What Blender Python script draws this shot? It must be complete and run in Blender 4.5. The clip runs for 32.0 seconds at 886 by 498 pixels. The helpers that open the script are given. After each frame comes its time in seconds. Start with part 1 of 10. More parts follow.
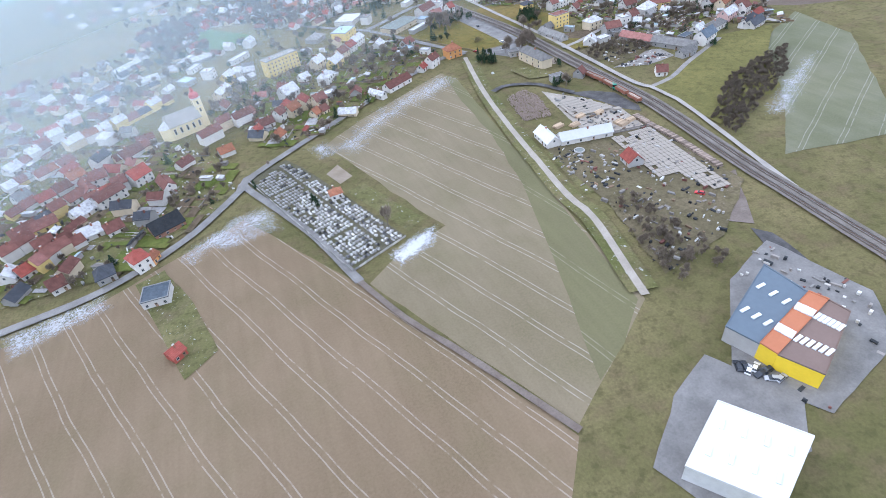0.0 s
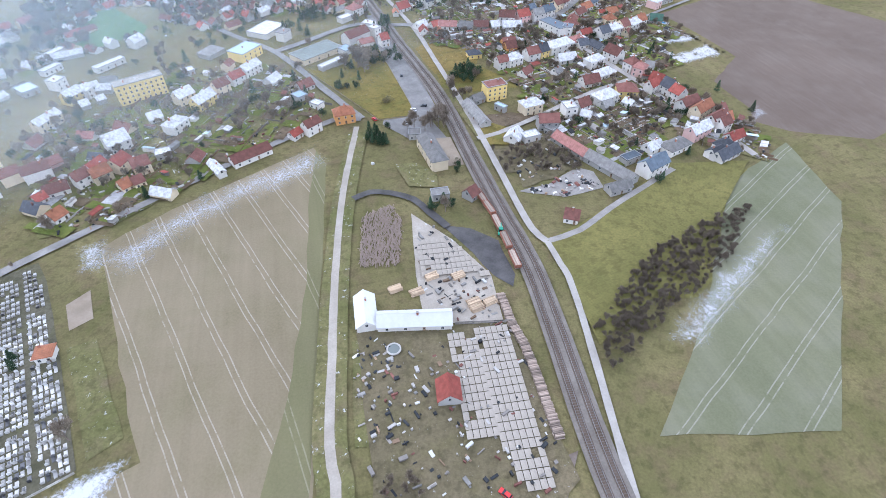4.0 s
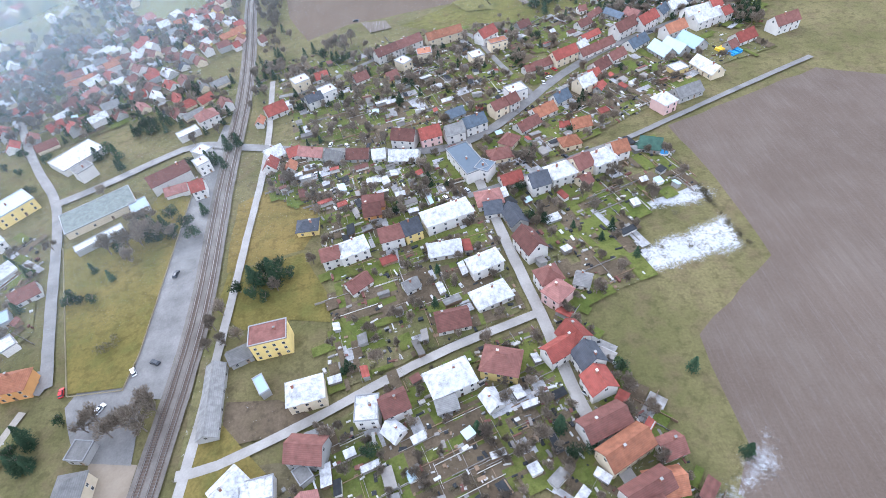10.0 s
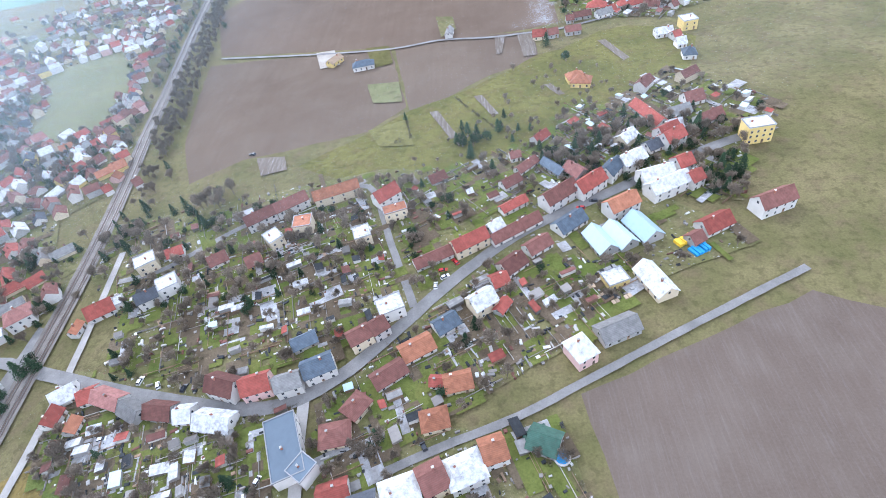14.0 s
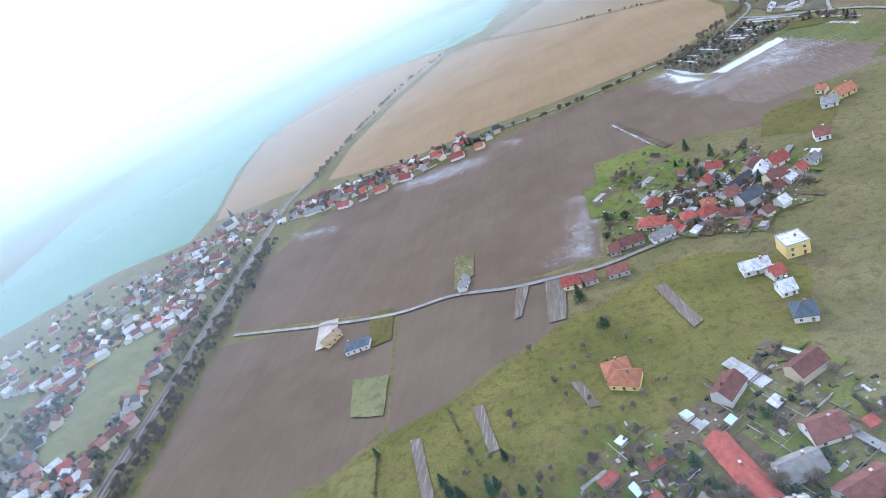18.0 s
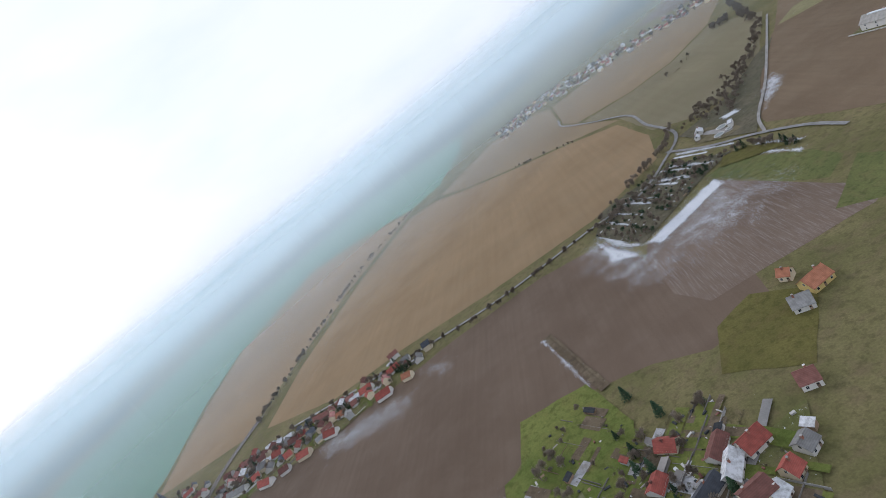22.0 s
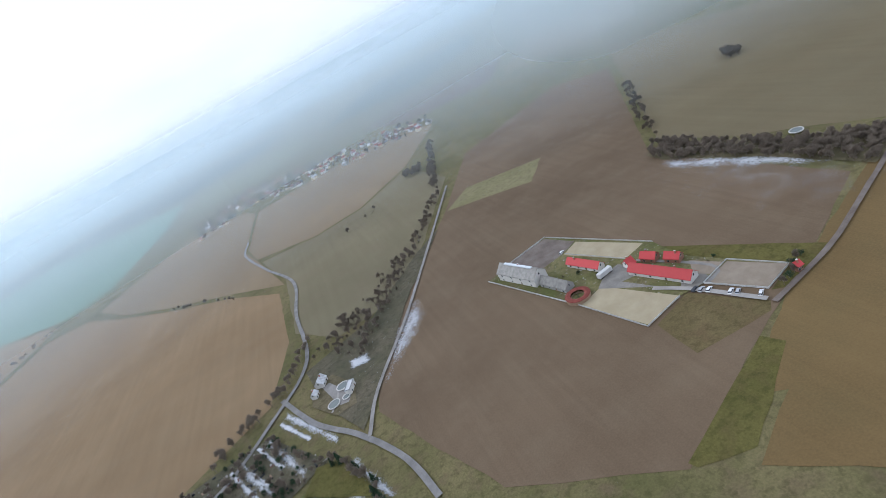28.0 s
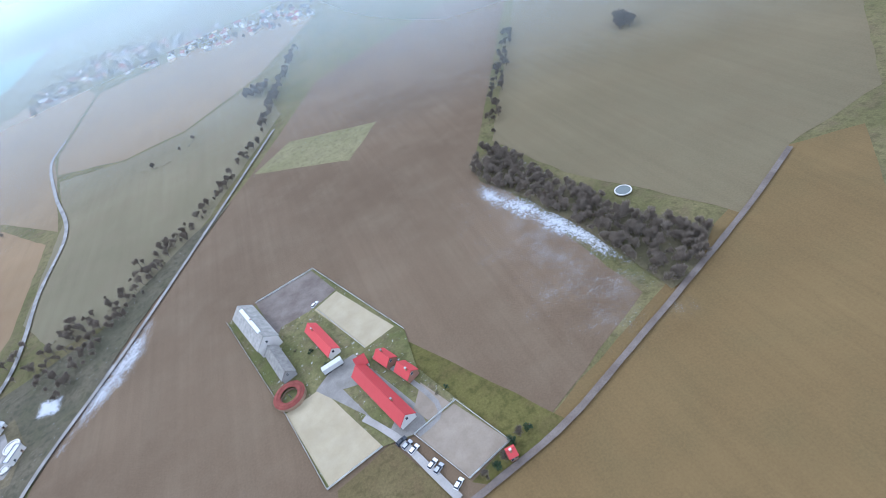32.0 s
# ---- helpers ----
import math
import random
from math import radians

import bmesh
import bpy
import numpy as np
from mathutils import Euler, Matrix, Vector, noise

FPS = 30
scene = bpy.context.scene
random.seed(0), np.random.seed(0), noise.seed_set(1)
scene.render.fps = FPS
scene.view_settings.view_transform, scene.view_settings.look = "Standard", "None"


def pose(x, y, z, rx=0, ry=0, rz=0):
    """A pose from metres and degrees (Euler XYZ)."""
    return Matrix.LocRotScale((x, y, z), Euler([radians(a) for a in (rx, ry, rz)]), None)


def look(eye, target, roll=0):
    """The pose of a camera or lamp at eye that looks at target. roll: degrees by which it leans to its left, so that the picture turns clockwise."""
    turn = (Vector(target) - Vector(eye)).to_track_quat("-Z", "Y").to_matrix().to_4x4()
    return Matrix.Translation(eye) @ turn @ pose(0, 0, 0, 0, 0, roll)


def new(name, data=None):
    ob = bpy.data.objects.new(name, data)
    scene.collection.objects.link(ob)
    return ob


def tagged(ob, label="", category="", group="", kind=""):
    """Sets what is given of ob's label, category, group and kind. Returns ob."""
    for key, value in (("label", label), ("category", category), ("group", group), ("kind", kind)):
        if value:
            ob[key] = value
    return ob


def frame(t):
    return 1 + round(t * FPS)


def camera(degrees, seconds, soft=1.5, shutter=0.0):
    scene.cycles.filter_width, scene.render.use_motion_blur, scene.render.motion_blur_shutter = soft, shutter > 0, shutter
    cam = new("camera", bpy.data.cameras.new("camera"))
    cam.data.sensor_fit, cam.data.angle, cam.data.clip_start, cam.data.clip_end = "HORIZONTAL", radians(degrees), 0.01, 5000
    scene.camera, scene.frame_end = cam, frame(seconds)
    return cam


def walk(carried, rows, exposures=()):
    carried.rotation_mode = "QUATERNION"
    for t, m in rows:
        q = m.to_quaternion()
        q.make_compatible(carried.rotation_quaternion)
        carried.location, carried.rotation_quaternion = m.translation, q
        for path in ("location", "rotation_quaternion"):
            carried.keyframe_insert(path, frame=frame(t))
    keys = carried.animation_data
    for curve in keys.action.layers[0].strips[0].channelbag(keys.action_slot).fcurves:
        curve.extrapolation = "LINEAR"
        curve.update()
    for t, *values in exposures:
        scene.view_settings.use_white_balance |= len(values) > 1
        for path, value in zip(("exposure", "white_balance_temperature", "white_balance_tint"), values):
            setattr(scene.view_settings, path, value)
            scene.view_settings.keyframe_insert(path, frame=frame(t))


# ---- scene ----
cam = camera(80, 32.0, soft=0.9)

# seconds, eye, yaw, pitch, roll
PATH = [
    (0.0, -255.07, -208.69, 128.67, -16.992, -39.142, -8.575),
    (0.5, -239.54, -199.94, 131.69, -17.766, -39.770, -7.105),
    (1.0, -224.06, -191.16, 134.68, -18.489, -41.033, -3.959),
    (1.5, -208.70, -182.26, 137.58, -16.990, -40.961, -5.029),
    (2.0, -193.49, -173.15, 140.31, -16.417, -41.661, -4.849),
    (2.5, -178.46, -163.75, 142.79, -16.334, -42.357, -3.240),
    (4.5, -122.64, -118.39, 146.40, -13.648, -43.163, 1.114),
    (5.0, -108.23, -105.63, 146.67, -12.294, -42.215, 1.370),
    (5.5, -93.75, -92.68, 146.69, -10.558, -41.650, -1.152),
    (6.0, -79.27, -79.63, 146.69, -7.804, -41.778, -3.950),
    (6.5, -64.88, -66.53, 146.83, -7.377, -43.074, -2.094),
    (7.0, -50.70, -53.40, 147.32, -8.475, -45.111, -0.100),
    (7.5, -36.62, -39.92, 147.69, -6.571, -44.964, -3.094),
    (8.0, -22.60, -25.96, 147.57, -3.436, -44.971, -5.768),
    (8.5, -8.77, -11.65, 147.14, -0.370, -44.887, -7.569),
    (9.0, 4.77, 2.91, 146.55, 1.360, -44.792, -9.681),
    (9.5, 17.90, 17.60, 145.96, 2.699, -44.826, -8.922),
    (10.0, 30.50, 32.37, 145.47, 2.839, -45.798, -9.168),
    (10.5, 42.47, 47.22, 145.18, 6.264, -43.670, -12.806),
    (11.0, 53.77, 61.94, 145.32, 9.954, -41.164, -16.454),
    (11.5, 63.71, 76.04, 147.11, 13.449, -37.292, -21.146),
    (12.0, 72.42, 89.52, 150.44, 12.681, -38.515, -19.135),
    (12.5, 80.95, 103.12, 153.61, 10.677, -40.283, -17.406),
    (13.0, 90.35, 117.57, 154.89, 7.604, -43.525, -13.721),
    (13.5, 100.54, 132.52, 154.79, 7.121, -44.510, -11.930),
    (15.5, 136.53, 195.11, 152.15, 12.887, -39.234, -14.915),
    (16.0, 145.04, 211.97, 151.27, 13.815, -37.695, -14.769),
    (16.5, 153.61, 228.93, 150.49, 15.962, -34.292, -18.044),
    (17.0, 162.35, 245.97, 149.83, 17.835, -30.927, -21.094),
    (17.5, 171.36, 263.01, 149.30, 19.228, -27.709, -23.560),
    (18.0, 180.70, 279.99, 148.88, 20.273, -25.386, -26.465),
    (18.5, 190.37, 296.83, 148.55, 19.733, -25.413, -26.528),
    (19.0, 200.35, 313.47, 148.25, 18.928, -24.127, -27.965),
    (19.5, 210.56, 329.86, 147.94, 18.664, -22.018, -29.928),
    (20.0, 220.93, 345.98, 147.56, 19.015, -19.281, -32.762),
    (20.5, 231.45, 361.86, 147.11, 19.098, -16.285, -35.222),
    (21.0, 242.10, 377.49, 146.61, 18.599, -14.636, -36.501),
    (21.5, 252.88, 392.86, 146.08, 17.303, -13.213, -39.106),
    (22.0, 263.78, 407.97, 145.58, 15.477, -12.642, -39.097),
    (22.5, 274.84, 422.84, 145.14, 13.645, -11.970, -40.334),
    (23.0, 286.12, 437.42, 144.80, 12.225, -12.101, -40.215),
    (23.5, 297.66, 451.73, 144.59, 10.003, -11.983, -39.510),
    (24.0, 309.51, 465.75, 144.52, 7.881, -12.814, -38.813),
    (24.5, 321.69, 479.47, 144.58, 5.240, -13.003, -37.903),
    (25.0, 334.21, 492.87, 144.77, 3.009, -13.900, -37.415),
    (25.5, 347.05, 505.96, 145.07, 1.053, -14.781, -34.841),
    (27.5, 405.96, 550.24, 148.49, -6.488, -18.497, -32.119),
    (28.0, 422.14, 558.85, 148.87, -8.463, -22.566, -29.204),
    (28.5, 438.53, 567.06, 149.14, -10.591, -26.912, -25.952),
    (29.0, 455.06, 574.91, 149.30, -12.548, -31.667, -22.258),
    (29.5, 471.68, 582.50, 149.34, -12.276, -33.462, -22.997),
    (30.0, 488.32, 589.91, 149.24, -11.614, -33.455, -22.730),
    (30.5, 504.99, 597.21, 149.02, -10.041, -32.947, -24.072),
    (31.0, 521.70, 604.41, 148.69, -8.907, -33.438, -24.786),
    (31.5, 538.49, 611.55, 148.29, -8.373, -35.461, -24.721),
    (32.0, 555.31, 618.65, 147.86, -8.003, -37.970, -22.824),
]
EXPOSURES = [(0.0, 1.13, 5560, 17), (3.5, 1.2, 5580, 18), (5.0, 1.22, 5600, 18.5), (7.0, 1.28, 5560, 18.5), (9.0, 1.35, 5590, 17), (13.0, 1.4, 5580, 17), (16.0, 1.4, 5360, 16.5), (17.0, 1.28, 5340, 16), (18.0, 1.06, 5340, 15.5),
             (19.0, 0.78, 5500, 15), (20.0, 0.58, 5700, 15), (21.0, 0.28, 5880, 15), (23.0, 0.06, 6000, 15), (25.0, 0.04, 5950, 15), (28.0, 0.25, 5750, 14), (29.0, 0.68, 5350, 14.5), (32.0, 0.88, 5190, 15)]


def flight(x, y, z, yaw, pitch, roll):
    return pose(x, y, z, 0, 0, yaw) @ pose(0, 0, 0, 90 + pitch) @ pose(0, 0, 0, 0, 0, roll)


walk(cam, [(row[0], flight(*row[1:])) for row in PATH], EXPOSURES)

# ---- world, sun ----
world = bpy.data.worlds.new("overcast_sky")
scene.world = world
world.use_nodes = True
wn, wl = world.node_tree.nodes, world.node_tree.links
wn.clear()
w_out = wn.new("ShaderNodeOutputWorld")
w_bg = wn.new("ShaderNodeBackground")
w_sky = wn.new("ShaderNodeTexSky")
w_sky.sky_type, w_sky.sun_disc = "NISHITA", False
w_sky.sun_elevation, w_sky.sun_rotation = radians(24), radians(-60)
w_sky.air_density, w_sky.dust_density = 1.0, 3.0
w_co = wn.new("ShaderNodeTexCoord")
w_map = wn.new("ShaderNodeMapping")
w_map.inputs["Scale"].default_value = (1, 1, 3)
w_noise = wn.new("ShaderNodeTexNoise")
w_noise.inputs["Scale"].default_value, w_noise.inputs["Detail"].default_value = 1.6, 5
w_ramp = wn.new("ShaderNodeValToRGB")
w_ramp.color_ramp.elements[0].position, w_ramp.color_ramp.elements[0].color = 0.3, (7.2, 8.3, 9.4, 1)
w_ramp.color_ramp.elements[1].position, w_ramp.color_ramp.elements[1].color = 0.62, (9.6, 9.9, 10.2, 1)
w_mix = wn.new("ShaderNodeMix")
w_mix.data_type = "RGBA"
w_mix.inputs[0].default_value = 0.88
wl.new(w_co.outputs["Generated"], w_map.inputs[0])
wl.new(w_map.outputs[0], w_noise.inputs["Vector"])
wl.new(w_noise.outputs[0], w_ramp.inputs[0])
wl.new(w_sky.outputs[0], w_mix.inputs[6])
wl.new(w_ramp.outputs[0], w_mix.inputs[7])
wl.new(w_mix.outputs[2], w_bg.inputs[0])
w_bg.inputs[1].default_value = 0.1
wl.new(w_bg.outputs[0], w_out.inputs[0])

sun = new("sun", bpy.data.lights.new("sun", "SUN"))
sun.data.energy, sun.data.angle, sun.data.color = 0.9, radians(16), (1.0, 0.96, 0.9)
sun.matrix_world = look((-300, 400, 300), (0, 0, 0))

# ---- materials ----
MATS = {}


def nodes_of(name, rough, spec=0.3, metal=0.0):
    m = bpy.data.materials.new(name)
    m.use_nodes = True
    nt = m.node_tree
    b = nt.nodes["Principled BSDF"]
    b.inputs["Roughness"].default_value = rough
    b.inputs["Metallic"].default_value = metal
    b.inputs["Specular IOR Level"].default_value = spec
    MATS[name] = m
    return m, nt, b


def coords(nt, spin=0.0, stretch=(1, 1, 1)):
    co = nt.nodes.new("ShaderNodeTexCoord")
    mp = nt.nodes.new("ShaderNodeMapping")
    mp.inputs["Rotation"].default_value = (0, 0, radians(spin))
    mp.inputs["Scale"].default_value = stretch
    nt.links.new(co.outputs["Object"], mp.inputs[0])
    return mp.outputs[0]


def fuzz(nt, vec, scale, detail=6, lo=0.35, hi=0.65, rough=0.6):
    n = nt.nodes.new("ShaderNodeTexNoise")
    n.inputs["Scale"].default_value, n.inputs["Detail"].default_value, n.inputs["Roughness"].default_value = scale, detail, rough
    nt.links.new(vec, n.inputs["Vector"])
    r = nt.nodes.new("ShaderNodeMapRange")
    r.inputs[1].default_value, r.inputs[2].default_value = lo, hi
    nt.links.new(n.outputs[0], r.inputs[0])
    return r.outputs[0]


def blend(nt, fac, a, b):
    x = nt.nodes.new("ShaderNodeMix")
    x.data_type = "RGBA"
    for v, i in ((fac, 0), (a, 6), (b, 7)):
        if isinstance(v, (int, float)):
            x.inputs[i].default_value = v
        elif isinstance(v, tuple):
            x.inputs[i].default_value = (*v, 1)
        else:
            nt.links.new(v, x.inputs[i])
    return x.outputs[2]


def calc(nt, op, a, b=0.0):
    x = nt.nodes.new("ShaderNodeMath")
    x.operation = op
    for i, v in enumerate((a, b)):
        if isinstance(v, (int, float)):
            x.inputs[i].default_value = v
        else:
            nt.links.new(v, x.inputs[i])
    return x.outputs[0]


def bumped(nt, b, fac, strength, distance):
    n = nt.nodes.new("ShaderNodeBump")
    n.inputs["Strength"].default_value, n.inputs["Distance"].default_value = strength, distance
    nt.links.new(fac, n.inputs["Height"])
    nt.links.new(n.outputs[0], b.inputs["Normal"])


def lanes(nt, spin, spacing, width, pair=1.9):
    """1 on pairs of thin wheel tracks that repeat across a field."""
    v = coords(nt, spin)
    warp = nt.nodes.new("ShaderNodeSeparateXYZ")
    nt.links.new(v, warp.inputs[0])
    wob = fuzz(nt, v, 0.02, 2, 0.0, 1.0)
    x = calc(nt, "ADD", warp.outputs[0], calc(nt, "MULTIPLY", wob, 3.0))
    m = calc(nt, "FLOORED_MODULO", x, spacing)
    one = calc(nt, "LESS_THAN", calc(nt, "ABSOLUTE", calc(nt, "SUBTRACT", m, 3.0)), width)
    two = calc(nt, "LESS_THAN", calc(nt, "ABSOLUTE", calc(nt, "SUBTRACT", m, 3.0 + pair)), width)
    patch = fuzz(nt, v, 0.25, 4, 0.35, 0.5)
    return calc(nt, "MULTIPLY", calc(nt, "MAXIMUM", one, two), patch)


def dull(c, k):
    m = sum(c) / 3
    return tuple(m + (x - m) * k for x in c)


def soil(name, dark, light, tint, spin=0, furrow=0.5, tracks=None, track=(0.45, 0.42, 0.36), snow=0.0):
    """Field soil or crop: broad patches, furrows along one way, fine clods; tracks = (way, spacing, half width)."""
    m, nt, b = nodes_of(name, 0.92, 0.15)
    dark, light, tint = (dull(c, 0.85) for c in (dark, light, tint))
    v = coords(nt)
    c = blend(nt, fuzz(nt, v, 0.012, 5, 0.35, 0.65), dark, light)
    c = blend(nt, calc(nt, "MULTIPLY", fuzz(nt, v, 0.045, 6, 0.45, 0.75), 0.6), c, tint)
    f = coords(nt, spin, (1, 0.03, 1))
    c = blend(nt, calc(nt, "MULTIPLY", fuzz(nt, f, furrow, 3, 0.35, 0.7), 0.26), c, tuple(x * 0.72 for x in dark))
    clod = fuzz(nt, v, 1.3, 6, 0.3, 0.7)
    c = blend(nt, calc(nt, "MULTIPLY", clod, 0.28), c, tuple(min(1, x * 1.35) for x in light))
    if tracks:
        c = blend(nt, calc(nt, "MULTIPLY", lanes(nt, *tracks), 0.45), c, track)
    if snow:
        s = fuzz(nt, coords(nt, spin, (1, 0.06, 1)), 1.1, 8, 0.5, 0.75, 0.8)
        c = blend(nt, calc(nt, "MULTIPLY", s, snow), c, (0.6, 0.6, 0.62))
    nt.links.new(c, b.inputs["Base Color"])
    bumped(nt, b, clod, 0.5, 0.15)
    return m


def turf(name, dark, light, tint, spots=0.0):
    """Winter grass: broad patches, tufts, bare or mossy stains."""
    m, nt, b = nodes_of(name, 0.95, 0.12)
    dark, light, tint = (dull(c, 1.02) for c in (dark, light, tint))
    v = coords(nt)
    c = blend(nt, fuzz(nt, v, 0.03, 6, 0.38, 0.62), dark, light)
    c = blend(nt, calc(nt, "MULTIPLY", fuzz(nt, v, 0.11, 7, 0.48, 0.7), 0.8), c, tint)
    c = blend(nt, calc(nt, "MULTIPLY", fuzz(nt, v, 0.28, 8, 0.5, 0.62, 0.65), 0.55), c, tuple(x * 0.6 for x in dark))
    fine = fuzz(nt, v, 1.1, 7, 0.3, 0.7)
    c = blend(nt, calc(nt, "MULTIPLY", fine, 0.42), c, tuple(x * 0.4 for x in dark))
    if spots:
        c = blend(nt, calc(nt, "MULTIPLY", fuzz(nt, v, 0.5, 9, 0.7 - spots * 0.2, 0.74 - spots * 0.2, 0.75), 0.8), c, (0.55, 0.56, 0.58))
    nt.links.new(c, b.inputs["Base Color"])
    bumped(nt, b, fine, 0.6, 0.25)
    return m


def paved(name, dark, light, rough=0.8, crack=0.3):
    m, nt, b = nodes_of(name, rough, 0.35)
    v = coords(nt)
    c = blend(nt, fuzz(nt, v, 0.12, 6, 0.35, 0.68), dark, light)
    fine = fuzz(nt, v, 1.6, 7, 0.35, 0.7)
    c = blend(nt, calc(nt, "MULTIPLY", fine, crack), c, tuple(x * 0.5 for x in dark))
    nt.links.new(c, b.inputs["Base Color"])
    w = fuzz(nt, v, 0.2, 4, 0.4, 0.6)
    r = nt.nodes.new("ShaderNodeMapRange")
    r.inputs[3].default_value, r.inputs[4].default_value = rough - 0.3, rough
    nt.links.new(w, r.inputs[0])
    nt.links.new(r.outputs[0], b.inputs["Roughness"])
    bumped(nt, b, fine, 0.3, 0.03)
    return m


def paint(name, base, rough=0.7, stain=0.25, scale=0.6, vary=0.12, metal=0.0, spec=0.3):
    """Plaster, sheet, tile or timber paint with stains and a shade of its own for each object."""
    m, nt, b = nodes_of(name, rough, spec, metal)
    v = coords(nt)
    c = blend(nt, calc(nt, "MULTIPLY", fuzz(nt, v, scale, 6, 0.4, 0.75), stain), base, tuple(x * 0.5 for x in base))
    fine = fuzz(nt, v, scale * 9, 4, 0.3, 0.7)
    c = blend(nt, calc(nt, "MULTIPLY", fine, stain * 0.6), c, tuple(min(1, x * 1.25 + 0.02) for x in base))
    if vary:
        info = nt.nodes.new("ShaderNodeObjectInfo")
        h = nt.nodes.new("ShaderNodeHueSaturation")
        rng = nt.nodes.new("ShaderNodeMapRange")
        rng.inputs[3].default_value, rng.inputs[4].default_value = 1 - vary * 1.6, 1 + vary
        nt.links.new(info.outputs["Random"], rng.inputs[0])
        nt.links.new(rng.outputs[0], h.inputs["Value"])
        nt.links.new(c, h.inputs["Color"])
        c = h.outputs[0]
    nt.links.new(c, b.inputs["Base Color"])
    bumped(nt, b, fine, 0.25, 0.02)
    return m


def tiled(name, base, pitch=0.35, moss=0.3, snow=0.0):
    """Roof covering with courses across the slope, weathered patches and old lichen."""
    m, nt, b = nodes_of(name, 0.85, 0.2)
    v = coords(nt)
    c = blend(nt, fuzz(nt, v, 0.5, 6, 0.35, 0.7), tuple(x * 0.62 for x in base), base)
    c = blend(nt, calc(nt, "MULTIPLY", fuzz(nt, v, 1.6, 6, 0.5, 0.75), moss), c, (0.12, 0.1, 0.08))
    wave = nt.nodes.new("ShaderNodeTexWave")
    wave.bands_direction = "Z"
    wave.inputs["Scale"].default_value, wave.inputs["Distortion"].default_value = 1 / pitch / 3, 0.6
    nt.links.new(v, wave.inputs["Vector"])
    c = blend(nt, calc(nt, "MULTIPLY", wave.outputs["Fac"], 0.22), c, tuple(x * 0.35 for x in base))
    info = nt.nodes.new("ShaderNodeObjectInfo")
    h = nt.nodes.new("ShaderNodeHueSaturation")
    rng = nt.nodes.new("ShaderNodeMapRange")
    rng.inputs[3].default_value, rng.inputs[4].default_value = 0.7, 1.2
    nt.links.new(info.outputs["Random"], rng.inputs[0])
    nt.links.new(rng.outputs[0], h.inputs["Value"])
    nt.links.new(c, h.inputs["Color"])
    c = h.outputs[0]
    if snow:
        c = blend(nt, fuzz(nt, v, 0.6, 7, 0.42 - snow * 0.3, 0.72 - snow * 0.3, 0.65), c, (0.58, 0.585, 0.595))
    nt.links.new(c, b.inputs["Base Color"])
    bumped(nt, b, wave.outputs["Fac"], 0.4, 0.05)
    return m


def foliage(name, dark, light):
    m, nt, b = nodes_of(name, 0.9, 0.1)
    geo = nt.nodes.new("ShaderNodeNewGeometry")
    info = nt.nodes.new("ShaderNodeObjectInfo")
    c = blend(nt, geo.outputs["Random Per Island"], dark, light)
    h = nt.nodes.new("ShaderNodeHueSaturation")
    rng = nt.nodes.new("ShaderNodeMapRange")
    rng.inputs[3].default_value, rng.inputs[4].default_value = 0.7, 1.3
    nt.links.new(info.outputs["Random"], rng.inputs[0])
    nt.links.new(rng.outputs[0], h.inputs["Value"])
    nt.links.new(c, h.inputs["Color"])
    nt.links.new(h.outputs[0], b.inputs["Base Color"])
    return m


turf("ground", (0.125, 0.118, 0.048), (0.195, 0.165, 0.08), (0.155, 0.115, 0.07), 0.05)
soil("crop_a", (0.168, 0.134, 0.073), (0.232, 0.185, 0.112), (0.138, 0.126, 0.052), -22, 0.35, (-21, 12.5, 0.2), (0.44, 0.4, 0.34))
soil("crop_green", (0.12, 0.115, 0.048), (0.17, 0.155, 0.07), (0.15, 0.128, 0.07), -12, 0.3, (-12, 21, 0.2), (0.3, 0.28, 0.2))
soil("crop_b", (0.17, 0.118, 0.064), (0.226, 0.16, 0.093), (0.145, 0.117, 0.053), -22, 0.35, (-23, 11.5, 0.2), (0.42, 0.37, 0.31))
soil("brown_r", (0.104, 0.075, 0.055), (0.14, 0.104, 0.079), (0.165, 0.132, 0.105), -9, 0.6, None, (0.32, 0.28, 0.25), 0.06)
soil("brown_n", (0.102, 0.068, 0.043), (0.138, 0.098, 0.065), (0.15, 0.114, 0.08), 4, 0.3)
soil("brown_d", (0.1, 0.065, 0.04), (0.136, 0.092, 0.06), (0.153, 0.109, 0.075), 30, 0.3)
soil("brown_f", (0.122, 0.08, 0.043), (0.168, 0.114, 0.064), (0.186, 0.136, 0.08), 40, 0.25)
soil("tan", (0.206, 0.13, 0.058), (0.256, 0.168, 0.08), (0.214, 0.15, 0.078), 15, 0.2)
soil("tan_pale", (0.19, 0.132, 0.068), (0.236, 0.167, 0.088), (0.186, 0.142, 0.078), 15, 0.2)
soil("teal", (0.1, 0.2, 0.13), (0.13, 0.25, 0.17), (0.16, 0.22, 0.16), 30, 0.2)
soil("snowy", (0.112, 0.075, 0.05), (0.155, 0.108, 0.075), (0.175, 0.13, 0.095), 30, 0.3, None, (0.4, 0.4, 0.4), 0.22)
turf("green", (0.1, 0.115, 0.04), (0.145, 0.15, 0.055), (0.155, 0.135, 0.06))
soil("green_d", (0.15, 0.127, 0.066), (0.186, 0.158, 0.086), (0.178, 0.134, 0.078), 20, 0.2)
soil("green_b", (0.146, 0.115, 0.056), (0.18, 0.142, 0.072), (0.165, 0.12, 0.058), 52, 0.25)
